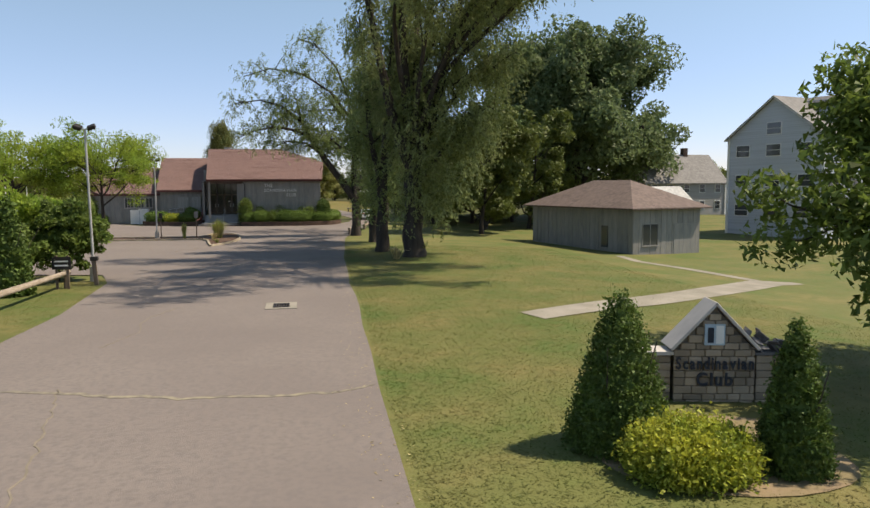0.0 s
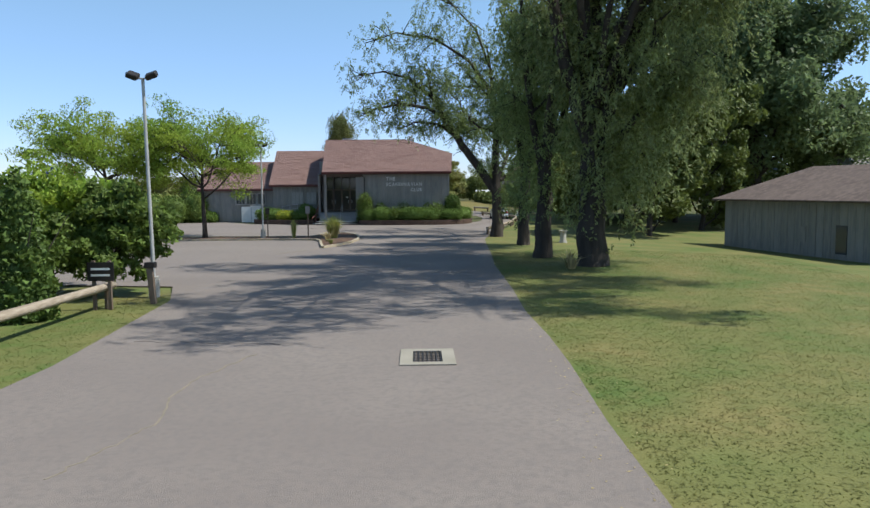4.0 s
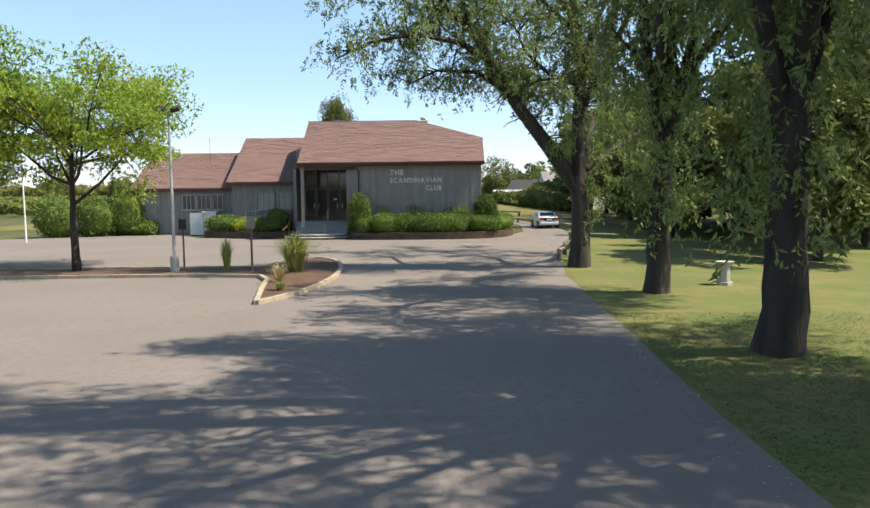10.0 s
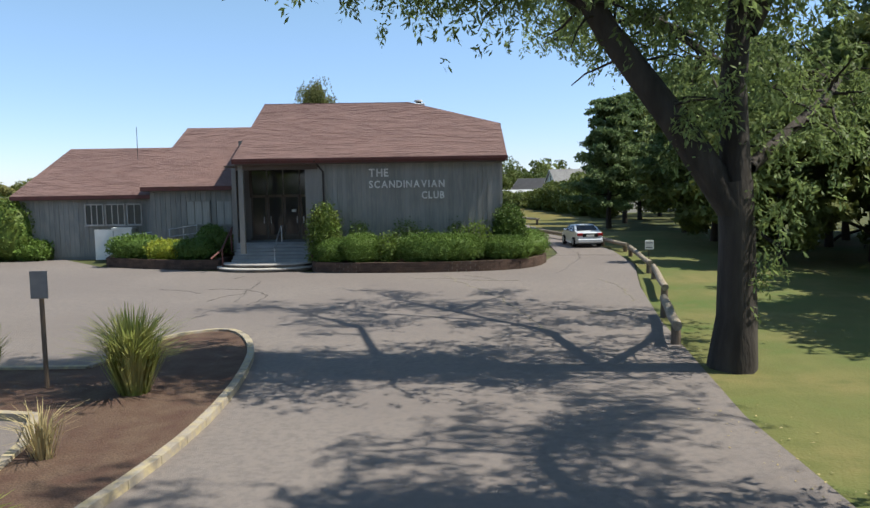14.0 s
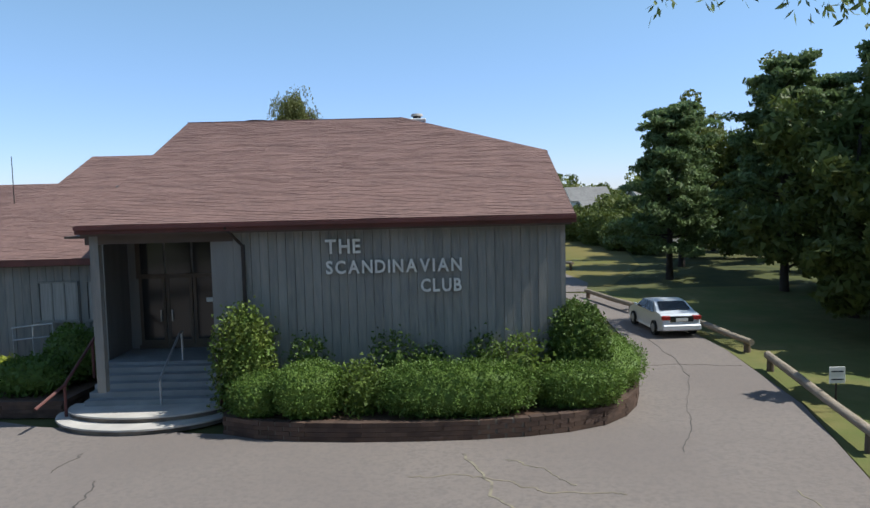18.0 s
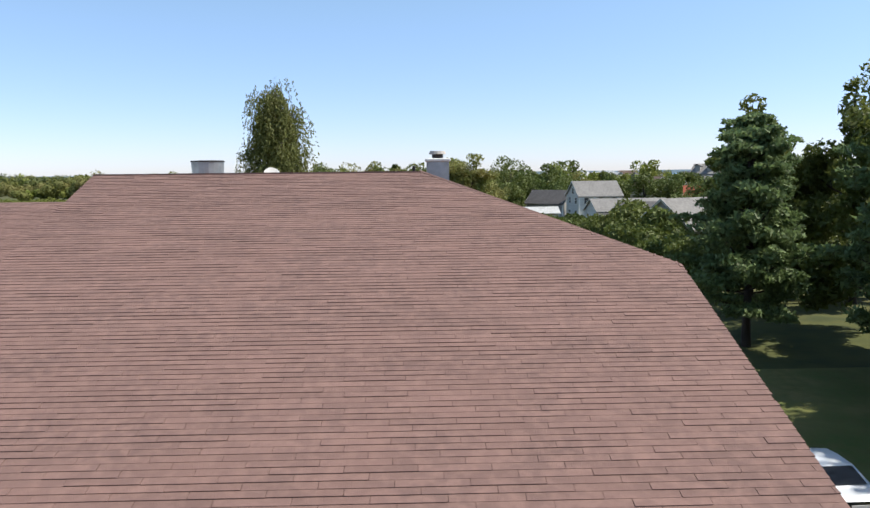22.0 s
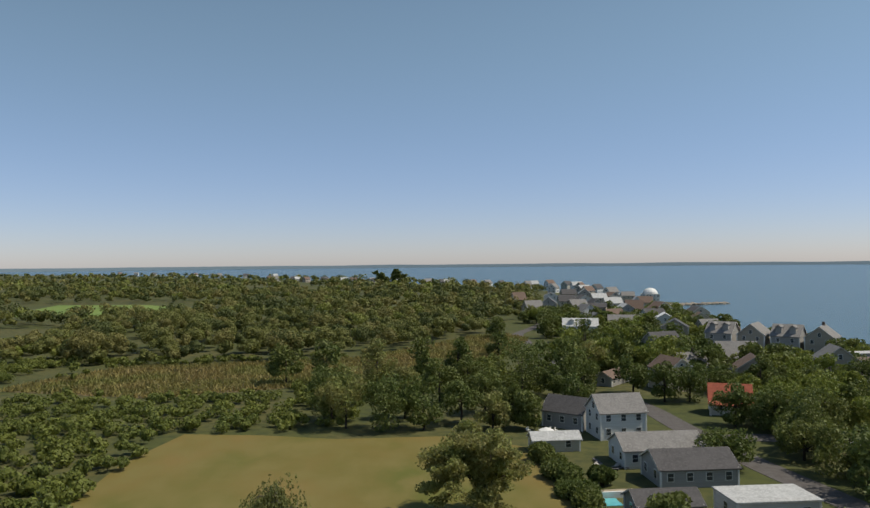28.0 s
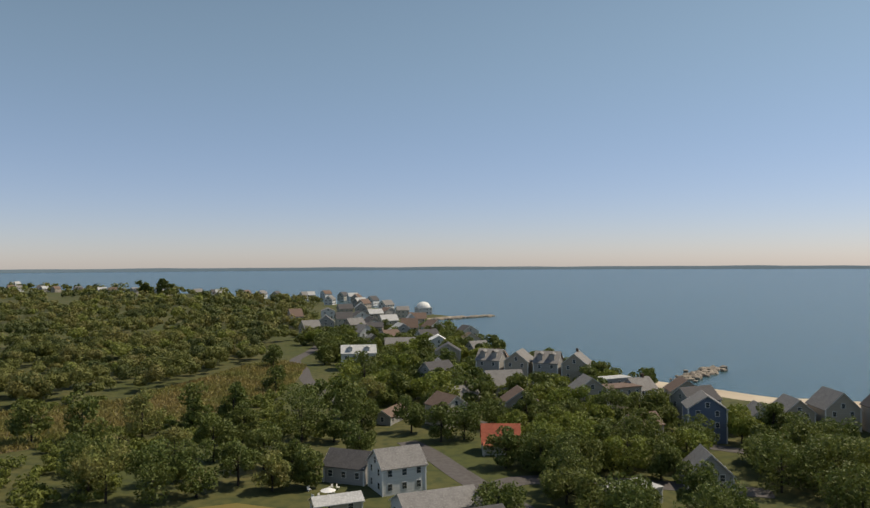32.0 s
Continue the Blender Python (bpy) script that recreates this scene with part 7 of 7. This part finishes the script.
for i in range(7):
    c = thing("stacked_timber", 26 + 5 * rngc.random() - 4, 216 + 6 * rngc.random(), 0, 360 * rngc.random(), "pile of pale boards in the yard", "timber", "yard timber")
    for k in range(3):
        box_part("plank", (-1.4, -0.5 + 0.3 * k, 0.02 + 0.12 * k, 1.4, -0.2 + 0.3 * k, 0.12 + 0.12 * k), CAP if i % 2 else SLATE, c)

# streets among the houses
for pts, w in (([(44, 275), (45.8, 262), (46.5, 245), (47.5, 232), (50, 212), (54, 190)], 5.5), ([(48, 232), (56, 236), (68, 232), (84, 222), (98, 212)], 6.0), ([(36, 335), (36.5, 349), (36, 380), (39, 410), (40, 439), (52, 470), (70, 520)], 5.0), ([(60, 300), (80, 275), (100, 258), (118, 236)], 5.0)):
    tagged(strip("street", smooth_line(pts, 5), w, -0.02, 0.06, ASPHALT_DARK), "dark asphalt street between the houses", "street", kind="structure")
# shoreline houses
house("house", 62, 258.5, -20, 8.5, 6.5, 3.0, 6.6, H_WHITE, R_RED, "small house with an orange-red roof and white porch", storeys=1, porch=1.5)
house("house", 60, 290, 15, 8, 9, 5.8, 8.6, H_CREAM, R_BROWN, "tall house with a brown gable roof", along="y")
house("house", 47, 300, 50, 12, 5, 2.6, 4.0, H_GREY, R_BROWN, "long low roof among the trees", storeys=1)
house("house", 89, 220, -25, 8.5, 7.5, 3.4, 7.4, H_GREY, R_GREY, "grey cottage with a steep grey roof", along="y")
house("house", 70, 217, 10, 9, 6, 2.8, 3.2, H_WHITE, R_PALE, "low building with a pale flat roof", storeys=1, flat=True)
house("house", 114.5, 252, -28, 9, 8, 8.6, 11.6, H_BLUE, R_GREY, "three-storey slate-blue house with white trim", along="y", storeys=3)
house("house", 103, 262, 8, 9, 6, 3.0, 5.6, H_CREAM, R_BROWN, "low house with a brown roof", storeys=1)
house("house", 104, 290, -12, 9, 8, 7.6, 11.0, H_TAN, R_GREY, "shingled three-storey house with balconies", along="y", storeys=3, dormer=0)
house("house", 118, 296, 5, 12, 7, 6.2, 6.2, H_TAN, R_BROWN, "house with a flat brown roof terrace", flat=True)
house("house", 127, 312, 5, 10, 5, 6.0, 6.0, H_GREY, R_PALE, "house with a pale flat roof", flat=True)
house("house", 93, 326, -8, 12, 10, 4.0, 8.4, H_GREY, R_GREY, "house with a broad grey gable roof", storeys=1)
for i, (x, y) in enumerate(((99, 350), (107, 343), (115, 336), (123, 330))):
    house("terrace_house", x, y, -38, 8.5, 11, 9.2, 12.6, H_TAN if i % 2 else H_GREY, R_GREY, "tall shingled terrace house with gables and balconies", along="y" if i % 2 else "x", storeys=3, chim=i == 3, dormer=2 if i % 2 == 0 else 0, group="terrace houses")
house("house", 61, 402, -12, 14, 11, 7.4, 10.2, H_WHITE, R_PALE, "large pale house with white gables", chim=False, dormer=2)
house("house", 90, 440, -14, 14, 9, 5.6, 8.6, H_WHITE, R_GREY, "white house with verandas by the shore", porch=2.0)
house("house", 108, 436, -14, 13, 9, 6.0, 9.6, H_WHITE, WHITE, "white pavilion with a bright tent-like roof", along="y")
for i, (x, y, r) in enumerate(((70, 305, 10), (82, 290, -15), (76, 345, 20), (84, 365, -10), (110, 372, 15), (100, 400, -20), (122, 420, 10), (130, 450, -10), (112, 465, 12), (84, 470, 0), (96, 480, 20), (140, 480, 8), (128, 300, 12), (136, 288, -22), (126, 270, 5))):
    house("seaside_house", x, y, r, 8.5 + (i % 3), 8, 4.6 + (i % 3), 7.8 + (i % 3), (H_WHITE, H_TAN, H_GREY, H_CREAM)[i % 4], (R_GREY, R_BROWN, R_DARK)[i % 3], "seaside house with a gabled roof among trees", along="y" if i % 2 else "x", group="seaside houses", chim=i % 4 == 0)
house("house", 155, 251, -20, 9, 10, 6.0, 10.2, H_TAN, R_GREY, "beach house with a steep grey roof", along="y")
house("house", 146, 256, -20, 8, 9, 4.6, 8.0, H_TAN, R_GREY, "beach house with a grey roof", along="y")
house("house", 137, 258, -20, 6, 7, 4.0, 6.6, H_WHITE, R_GREY, "small pale beach house", along="y")
house("house", 163, 240, -20, 10, 11, 7.0, 11.6, H_GREY, R_DARK, "tall dark-roofed beach house", along="y")
house("house", 150, 221, -20, 10, 9, 3.4, 7.4, H_CREAM, R_GREY, "cottage with a steep roof", along="y")
rh = np.random.default_rng(31)
walls, roofs = (H_WHITE, H_TAN, H_GREY, H_CREAM), (R_GREY, R_BROWN, R_PALE, R_DARK)
ROW = [(86, 500), (98, 520), (110, 508), (122, 530), (132, 515), (92, 548), (106, 562), (120, 572), (134, 566), (146, 590), (80, 580), (96, 600), (112, 620), (128, 640), (142, 655), (158, 668), (100, 680), (118, 700), (136, 720), (70, 650), (60, 610), (64, 545)]
for i, (x, y) in enumerate(ROW):
    house("shore_house", x, y, float(40 * rh.random() - 20), 9 + 3 * rh.random(), 8 + 2 * rh.random(), 5.5 + 2 * rh.random(), 9 + 2 * rh.random(), walls[i % 4], roofs[(i * 3 + i // 4) % 4], "shingled house near the shore", along="x" if i % 2 else "y", group="shore houses", win_w=1.1)
wh = house("round_house", 186, 700, 0, 12, 12, 6.0, 6.0, H_WHITE, R_PALE, "white house with a domed roof on the point", flat=True)
bm = bmesh.new()
bmesh.ops.create_uvsphere(bm, u_segments=16, v_segments=8, radius=6.2)
bmesh.ops.delete(bm, geom=[v for v in bm.verts if v.co.z < -0.05], context="VERTS")
bmesh.ops.transform(bm, verts=bm.verts[:], matrix=Matrix.Translation((0, 0, 6.1)) @ Matrix.Diagonal((1, 1, 0.8, 1)))
part("dome", bm, WHITE, wh, "white domed roof")
FAR = [(150 + 50 * rh.random() - 30 * k / 10, 760 + 30 * k) for k in range(10)] + [(120 - 22 * k + 25 * rh.random(), 1000 + 26 * k + 20 * rh.random()) for k in range(20)] + [(-330 - 90 * k, 1800 + 100 * k) for k in range(8)]
for i, (x, y) in enumerate(FAR):
    house("distant_house", x, y, float(60 * rh.random()), 12, 9, 6, 10, walls[i % 4] if i % 3 else H_WHITE, roofs[i % 4], "small distant house near the horizon", group="distant houses", win_w=1.6)

# houses seen beside the drive
H_PALE = house_paint("siding_pale_blue", (0.5, 0.53, 0.57))
house("house", 57.5, 77, 17, 20, 12, 10.2, 14.4, H_PALE, R_GREY, "three-storey shingled house with white windows", storeys=3, base=-1.4, win_w=1.7, dormer=2)
house("house", 55, 111, 10, 15, 9, 5.4, 9.6, H_GREY, R_GREY, "grey house with a barn-like roof", base=-1.4, chim=True)
house("garage", 38.5, 84, 17, 9, 5, 2.6, 4.6, H_TAN, R_PALE, "low garage behind the small building", storeys=1, base=-1.4)
house("house", 27, 171, 30, 12, 8, 4.0, 7.0, H_GREY, R_GREY, "grey-roofed house behind the pines", storeys=1)

# jetties
def rocks(name, line, n, size, label, seed):
    rng = np.random.default_rng(seed)
    t = thing(name, 0, 0, 0, 0, label, "jetty", kind="structure")
    bm = bmesh.new()
    bmesh.ops.create_icosphere(bm, subdivisions=1, radius=1.0)
    base = np.array([tuple(v.co) for v in bm.verts])
    fc = np.array([[v.index for v in f.verts] for f in bm.faces])
    bm.free()
    vs, fs = [], []
    ln = [Vector((*p, 0)) for p in line]
    for i in range(n):
        f = rng.random() * (len(ln) - 1)
        k = int(f)
        p = ln[k].lerp(ln[min(k + 1, len(ln) - 1)], f - k)
        s = size * (0.5 + rng.random())
        v = base * (1 + 0.2 * rng.normal(size=base.shape)) * s * np.array([1, 1, 0.6]) + np.array([p.x + 2.2 * rng.normal(), p.y + 2.2 * rng.normal(), -0.9 + 0.5 * rng.random()])
        vs.append(v)
        fs.append(fc + i * len(base))
    ob = raw("boulders", np.concatenate(vs), np.concatenate(fs), mat(name + "_stone", (0.33, 0.28, 0.22), (0.2, 0.17, 0.14), 0.3, 0.9, 0.5, 3), t)
    ob["kind"] = "stuff"


rocks("jetty", [(170, 333), (186, 345), (205, 356)], 120, 1.2, "rocky jetty running out from the beach", 5)
rocks("jetty", [(176, 650), (205, 662), (239, 673)], 160, 1.6, "long rocky spit at the point", 6)
sp = strip("sandbar", smooth_line([(172, 655), (190, 668), (215, 672)], 4), 12, -1.2, -0.4, SAND)
tagged(sp, "sand spit at the point", "beach", kind="structure")

# ---- woods, hedges and trees round the houses ----
def crown_set(centres, radii, heights, per, size, rng, lump=5):
    """Domed crowns made of several lumps of leaf clumps each."""
    cs, rs = [], []
    for (x, y, z), r, h in zip(centres, radii, heights):
        for k in range(lump):
            a = rng.random() * 6.28
            q = 0.7 * rng.random() ** 0.5
            zz = z + h * (0.38 + 0.42 * (1 - q * q) * rng.random() ** 0.4)
            sh = r * (0.4 + 0.22 * rng.random())
            cs.append((x + q * r * math.cos(a), y + q * r * math.sin(a), zz))
            rs.append((sh, sh, sh * 0.85))
    return leaf_cloud(cs, np.array(rs), per, size, aspect=1.0, rng=rng, hollow=0.75, lay=0.75)


def dome_tree(name, x, y, h, spread, leaves, label, seed, lump, per, size, group):
    """A broad tree seen from afar: trunk, limbs and an uneven full crown of leafy lumps."""
    rng = np.random.default_rng(seed)
    t = thing(name, x, y, 0, 0, label, "tree", group)
    pieces = [tube([(0, 0, -0.2), (0.05, 0, h * 0.25), (0, 0.05, h * 0.6)], [0.26, 0.2, 0.1], 7)]
    cs, rs = [], []
    for k in range(lump):
        d = rng.normal(size=3)
        d /= np.linalg.norm(d)
        f = 0.45 + 0.3 * rng.random()
        c = (d[0] * spread * f * 1.15, d[1] * spread * f * 1.15, max(0.13 * h, h * (0.47 + 0.5 * d[2] * f)))
        cs.append(c)
        r = spread * (0.28 + 0.2 * rng.random())
        rs.append((r, r, r * 0.8))
        if k % 3 == 0:
            pieces.append(tube([(0, 0, h * (0.2 + 0.25 * rng.random())), (c[0] * 0.5, c[1] * 0.5, c[2] * 0.85), c], [0.1, 0.06, 0.03], 5))
    raw("trunk", *merge(pieces), BARK, t, smooth=True)
    raw("crown", *leaf_cloud(cs, np.array(rs), per, size, aspect=1.1, rng=rng, hollow=0.6, lay=0.4), leaves, t)
    return t


def clear_of(x, y):
    if coast_distance(np.array([x]), np.array([y]))[0] < 26:
        return False
    if -330 < x < -165 and 570 < y < 745:
        return False
    if inside(x, y, MEADOW) or -125 < x < -40 and 283 < y < 346:
        return False
    if 26 < x < 60 and 300 < y < 480:
        return False
    return True


rw = np.random.default_rng(55)
near, mid, far = [], [], []
tries = 0
while len(near) < 520 and tries < 9000:
    tries += 1
    x, y = -170 + 200 * rw.random(), 350 + 170 * rw.random()
    if clear_of(x, y):
        near.append((x, y))
tries = 0
while len(mid) < 1150 and tries < 9000:
    tries += 1
    y = 500 + 420 * rw.random()
    x = -0.75 * y + (0.75 * y + 0.13 * y) * rw.random()
    if clear_of(x, y):
        mid.append((x, y))
tries = 0
while len(far) < 1100 and tries < 12000:
    tries += 1
    y = 900 + 1500 * rw.random() ** 1.3
    x = -0.85 * y + (0.85 * y + 160) * rw.random()
    if clear_of(x, y):
        far.append((x, y))
WOOD_TONES = [leaf("woodland_leaves_" + k, a, c, 0.16, 0.15, 0.05) for k, a, c in (("green", (0.08, 0.085, 0.028), (0.096, 0.094, 0.034)), ("dark", (0.045, 0.054, 0.02), (0.058, 0.064, 0.024)), ("olive", (0.118, 0.103, 0.042), (0.1, 0.092, 0.037)), ("bright", (0.1, 0.112, 0.03), (0.115, 0.12, 0.034)))]
SCRUB_LEAF = leaf("bramble_leaves", (0.094, 0.102, 0.027), (0.07, 0.082, 0.024), 0.25, 0.2, 0.08)
WOOD_SETS = ((near, 2.6, 5.2, 9.0, 130, 0.42, 7), (mid, 3.4, 6.2, 9.5, 48, 0.8, 5), (far, 5.0, 8.5, 10.0, 16, 2.0, 4))
for pts, r0, r1, hh, per, size, lump in WOOD_SETS:
    groups = [[] for _ in WOOD_TONES]
    for x, y in pts:
        f = noise.noise((x * 0.018, y * 0.012, 3.0)) + 0.55 * rw.normal()
        groups[0 if abs(f) < 0.35 else 1 if f >= 0.35 else 2 if f > -0.85 else 3].append((x, y, 0))
    for c, m in zip(groups, WOOD_TONES):
        if not c:
            continue
        big = [rw.random() ** 2 for _ in c]
        r = [r0 + (r1 - r0) * q for q in big]
        h = [hh * (0.62 + 0.75 * q + 0.12 * rw.random()) for q in big]
        v, f = crown_set(c, r, h, per, size, rw, lump)
        tagged(raw("woodland", v, f, m), "dense green and brownish coastal woodland", "woods", kind="stuff")
# low scrub round the field and meadow
sc = []
tries = 0
while len(sc) < 2000 and tries < 26000:
    tries += 1
    x, y = -190 + 215 * rw.random(), 150 + 210 * rw.random()
    if -56 < x and y < 247:
        continue
    if x > -20 and y < 285:
        continue
    if not clear_of(x, y) and rw.random() > 0.12:
        continue
    if x > 26 or inside(x, y, MEADOW) and rw.random() > 0.1:
        continue
    sc.append((x, y, 0))
v, f = crown_set(sc, [1.3 + 1.1 * rw.random() for _ in sc], [1.6 + 1.4 * rw.random() for _ in sc], 44, 0.36, rw, 4)
tagged(raw("scrub", v, f, SCRUB_LEAF), "rough green scrub and brambles round the field", "scrub", kind="stuff")
# tall grass of the meadow
n = 60000
gxx, gyy = -122 + 165 * rw.random(n), 284 + 154 * rw.random(n)
ok = inside(gxx, gyy, MEADOW)
gxx, gyy = gxx[ok], gyy[ok]
n = len(gxx)
v, f = leaf_cloud(np.stack([gxx, gyy, np.full(n, 0.6)], 1), np.full(n, 0.3), 1, 0.6, aspect=1.2, rng=rw, blades=True)
tagged(raw("meadow_grass", v, f, leaf("reed_blades", (0.16, 0.12, 0.06), (0.12, 0.115, 0.045), 0.3, 0.3, 0.05)), "tall reddish meadow grass", "grass", kind="stuff")

# single trees behind the field and among the houses
SPEC = [(-22, 249, 13.8, 5.5, 0), (-14, 247, 13.1, 5.5, 1), (-6, 247, 12.5, 4.6, 1), (-26, 258, 15.0, 5.5, 1), (-10, 258, 14.4, 5, 0), (2, 252, 10.6, 4.2, 1), (8, 246, 8.1, 3.6, 0), (19.5, 284, 16.5, 7, 1), (27, 281, 9, 4, 1), (8, 262, 11.2, 4.5, 1), (13, 255, 8.8, 3.5, 1), (-2, 272, 13.1, 4.5, 1), (6, 290, 11, 4.2, 1), (15, 246, 9.4, 3.2, 1), (30, 266, 9, 4.2, 1), (36, 290, 10.5, 4.8, 1), (44, 318, 11, 5.5, 0), (55, 330, 11, 6.5, 2), (66, 320, 10, 6.0, 2), (48, 284, 12, 4.2, 1), (52, 272, 11, 4.0, 1), (38, 306, 10, 4.4, 1), (60, 380, 10.5, 5.5, 1), (74, 300, 11, 5.0, 1), (72, 240, 12, 6.5, 2), (79, 232, 11.5, 5.5, 2), (83, 240, 12, 5.8, 1), (68, 232, 11.5, 5.8, 1), (90, 236, 12, 5.5, 1), (100, 212, 12.5, 6.5, 1), (107, 206, 13, 6.8, 1), (112, 214, 11, 5.5, 1), (116, 203, 12.5, 6, 2), (124, 210, 11, 5, 1), (102, 196, 11, 6, 1), (112, 276, 9.5, 4.8, 1), (128, 318, 8.5, 4.5, 2), (136, 326, 7.5, 3.8, 1), (112, 390, 10, 5.5, 2), (118, 404, 9, 4.2, 1), (88, 380, 8, 4.5, 1), (76, 410, 8, 4.2, 1), (60, 350, 9.5, 4.8, 1), (50, 420, 9, 4.4, 1), (28, 420, 10, 5, 1), (22, 360, 10, 4.6, 1), (72, 470, 9, 4.6, 1), (54, 500, 9, 5, 1), (80, 530, 9, 4.6, 1), (106, 540, 8, 4, 1), (140, 545, 8, 4, 1), (60, 210, 10, 5.5, 1), (58, 200, 11, 5.5, 1), (64, 190, 12, 6, 1), (52, 182, 12, 6, 1), (74, 196, 10, 5, 1), (124, 282, 7, 3.6, 1), (38, 168, 11, 5.4, 1), (48, 156, 12, 5.8, 1), (36, 150, 12, 5.4, 1), (140, 236, 9, 5, 1), (132, 240, 8, 4.5, 1), (86, 268, 9.5, 4.8, 1), (20.5, 208, 3.5, 2, 1), (-32, 300, 14, 5, 1), (-18, 296, 15, 5, 0), (-6, 305, 15, 5, 1), (4, 300, 14.5, 4.5, 1), (-44, 305, 13, 5, 1), (40, 330, 15, 5.5, 2), (28, 310, 14, 5, 1), (62, 300, 15.5, 6, 2), (50, 345, 16, 6, 1), (34, 300, 15, 5, 1), (20, 165.5, 6.2, 3.4, 1), (19.5, 173, 6.6, 3.5, 1), (22, 184, 7.0, 3.6, 1), (31, 158, 9.5, 4.4, 2)]
rt = np.random.default_rng(91)
for _ in range(2500):
    if len(SPEC) >= 265:
        break
    y = 205 + 330 * rt.random()
    x = 40 + 95 * rt.random() + 0.06 * (y - 205)
    if coast_distance(np.array([x]), np.array([y]))[0] < 12 or abs(x - 50) < 6 and y < 280 or any(math.hypot(x - q[0], y - q[1]) < 4.6 for q in SPEC) or any(math.hypot(x - hx, y - hy) < 8.5 for hx, hy in HOUSES):
        continue
    SPEC.append((x, y, 7 + 4.5 * rt.random(), 3.6 + 2.0 * rt.random(), 1 if rt.random() < 0.7 else 2))
pal = (APPLE, WOODS_DARK, YARD_LEAF)
for i, (x, y, h, s, m) in enumerate(SPEC):
    dome_tree("shade_tree", x, y, h, s, pal[m], ("brownish-green broadleaf tree at the edge of the field", "dark green broadleaf tree among the houses", "bright green broadleaf tree among the houses")[m], 300 + i, 20 if y < 300 else 16, 170 if y < 300 else 80, 0.3 if y < 300 else 0.5, "neighbourhood trees")
for i, (x, y, h) in enumerate(((-58, 1180, 20), (-32, 1185, 21))):
    tree("tall_tree", x, y, 0, h, 10, 0.6, WOODS_DARK, BARK, "tall distant tree rising above the woods", "tree", 400 + i, "round", 0.7, 1.0, 0.1, 8, "distant tall trees")
# hedge along the field's edge
for i in range(26):
    f = i / 25
    x = 18.2 - 4.0 * f + 0.8 * math.sin(i * 2.1)
    y = 150 + 78 * f
    bush("boundary_hedge", x, y, 0, 1.9, 1.9, (3.6 if f < 0.45 else 2.0) + 0.9 * math.sin(i * 1.7), WOODS_DARK, "dense dark boundary hedge beside the field", "hedge", 500 + i, 0.22, 1500, "boundary hedge")

# ---- grass blades by the drive ----
rg = np.random.default_rng(21)
n = 130000
bx_ = -1.7 + 19 * rg.random(n) ** 1.4
by_ = 8 + 52 * rg.random(n) ** 1.2
edge = np.interp(by_, [0, 18, 32, 35, 51, 69], [-1.55, -1.32, -0.8, -0.8, -0.3, 0.95])
ok = bx_ > edge + 0.12 * rg.random(n)
bx_, by_ = bx_[ok], by_[ok]
m = 9000
bx_ = np.concatenate([bx_, -12.35 - 3.2 * rg.random(m)])
by_ = np.concatenate([by_, 14 + 27 * rg.random(m)])
n = len(bx_)
bz = ground_z(bx_, by_) + 0.03
a = rg.random(n) * 6.28
hgt = 0.012 + 0.022 * rg.random(n)
w = 0.009 + 0.011 * rg.random(n)
ln = rg.normal(size=(n, 2)) * 0.06
p0 = np.stack([bx_ - np.cos(a) * w, by_ - np.sin(a) * w, bz], 1)
p1 = np.stack([bx_ + np.cos(a) * w, by_ + np.sin(a) * w, bz], 1)
p2 = np.stack([bx_ + ln[:, 0], by_ + ln[:, 1], bz + hgt], 1)
tagged(raw("grass_blades", np.stack([p0, p1, p2], 1).reshape(-1, 3), np.arange(3 * n).reshape(-1, 3), BLADE), "short green and straw grass blades along the drive", "grass", kind="stuff")
# fallen leaves along the edge
n = 900
lx = np.interp(np.linspace(10, 70, n), [0, 18, 32, 51, 69], [-1.7, -1.7, -1.0, -0.45, 0.85]) + 0.35 * rg.normal(size=n)
v, f = leaf_cloud(np.stack([lx, np.linspace(10, 70, n), np.full(n, 0.062)], 1), np.full((n, 3), 0.0001), 1, 0.035, rng=rg)
v[:, 2] = 0.06 + (v[:, 2] - 0.062) * 0.15
tagged(raw("fallen_leaves", v, f, DRYTWIG), "scattered dry leaves along the asphalt edge", "leaves", kind="stuff")

for job in LATE:
    job()
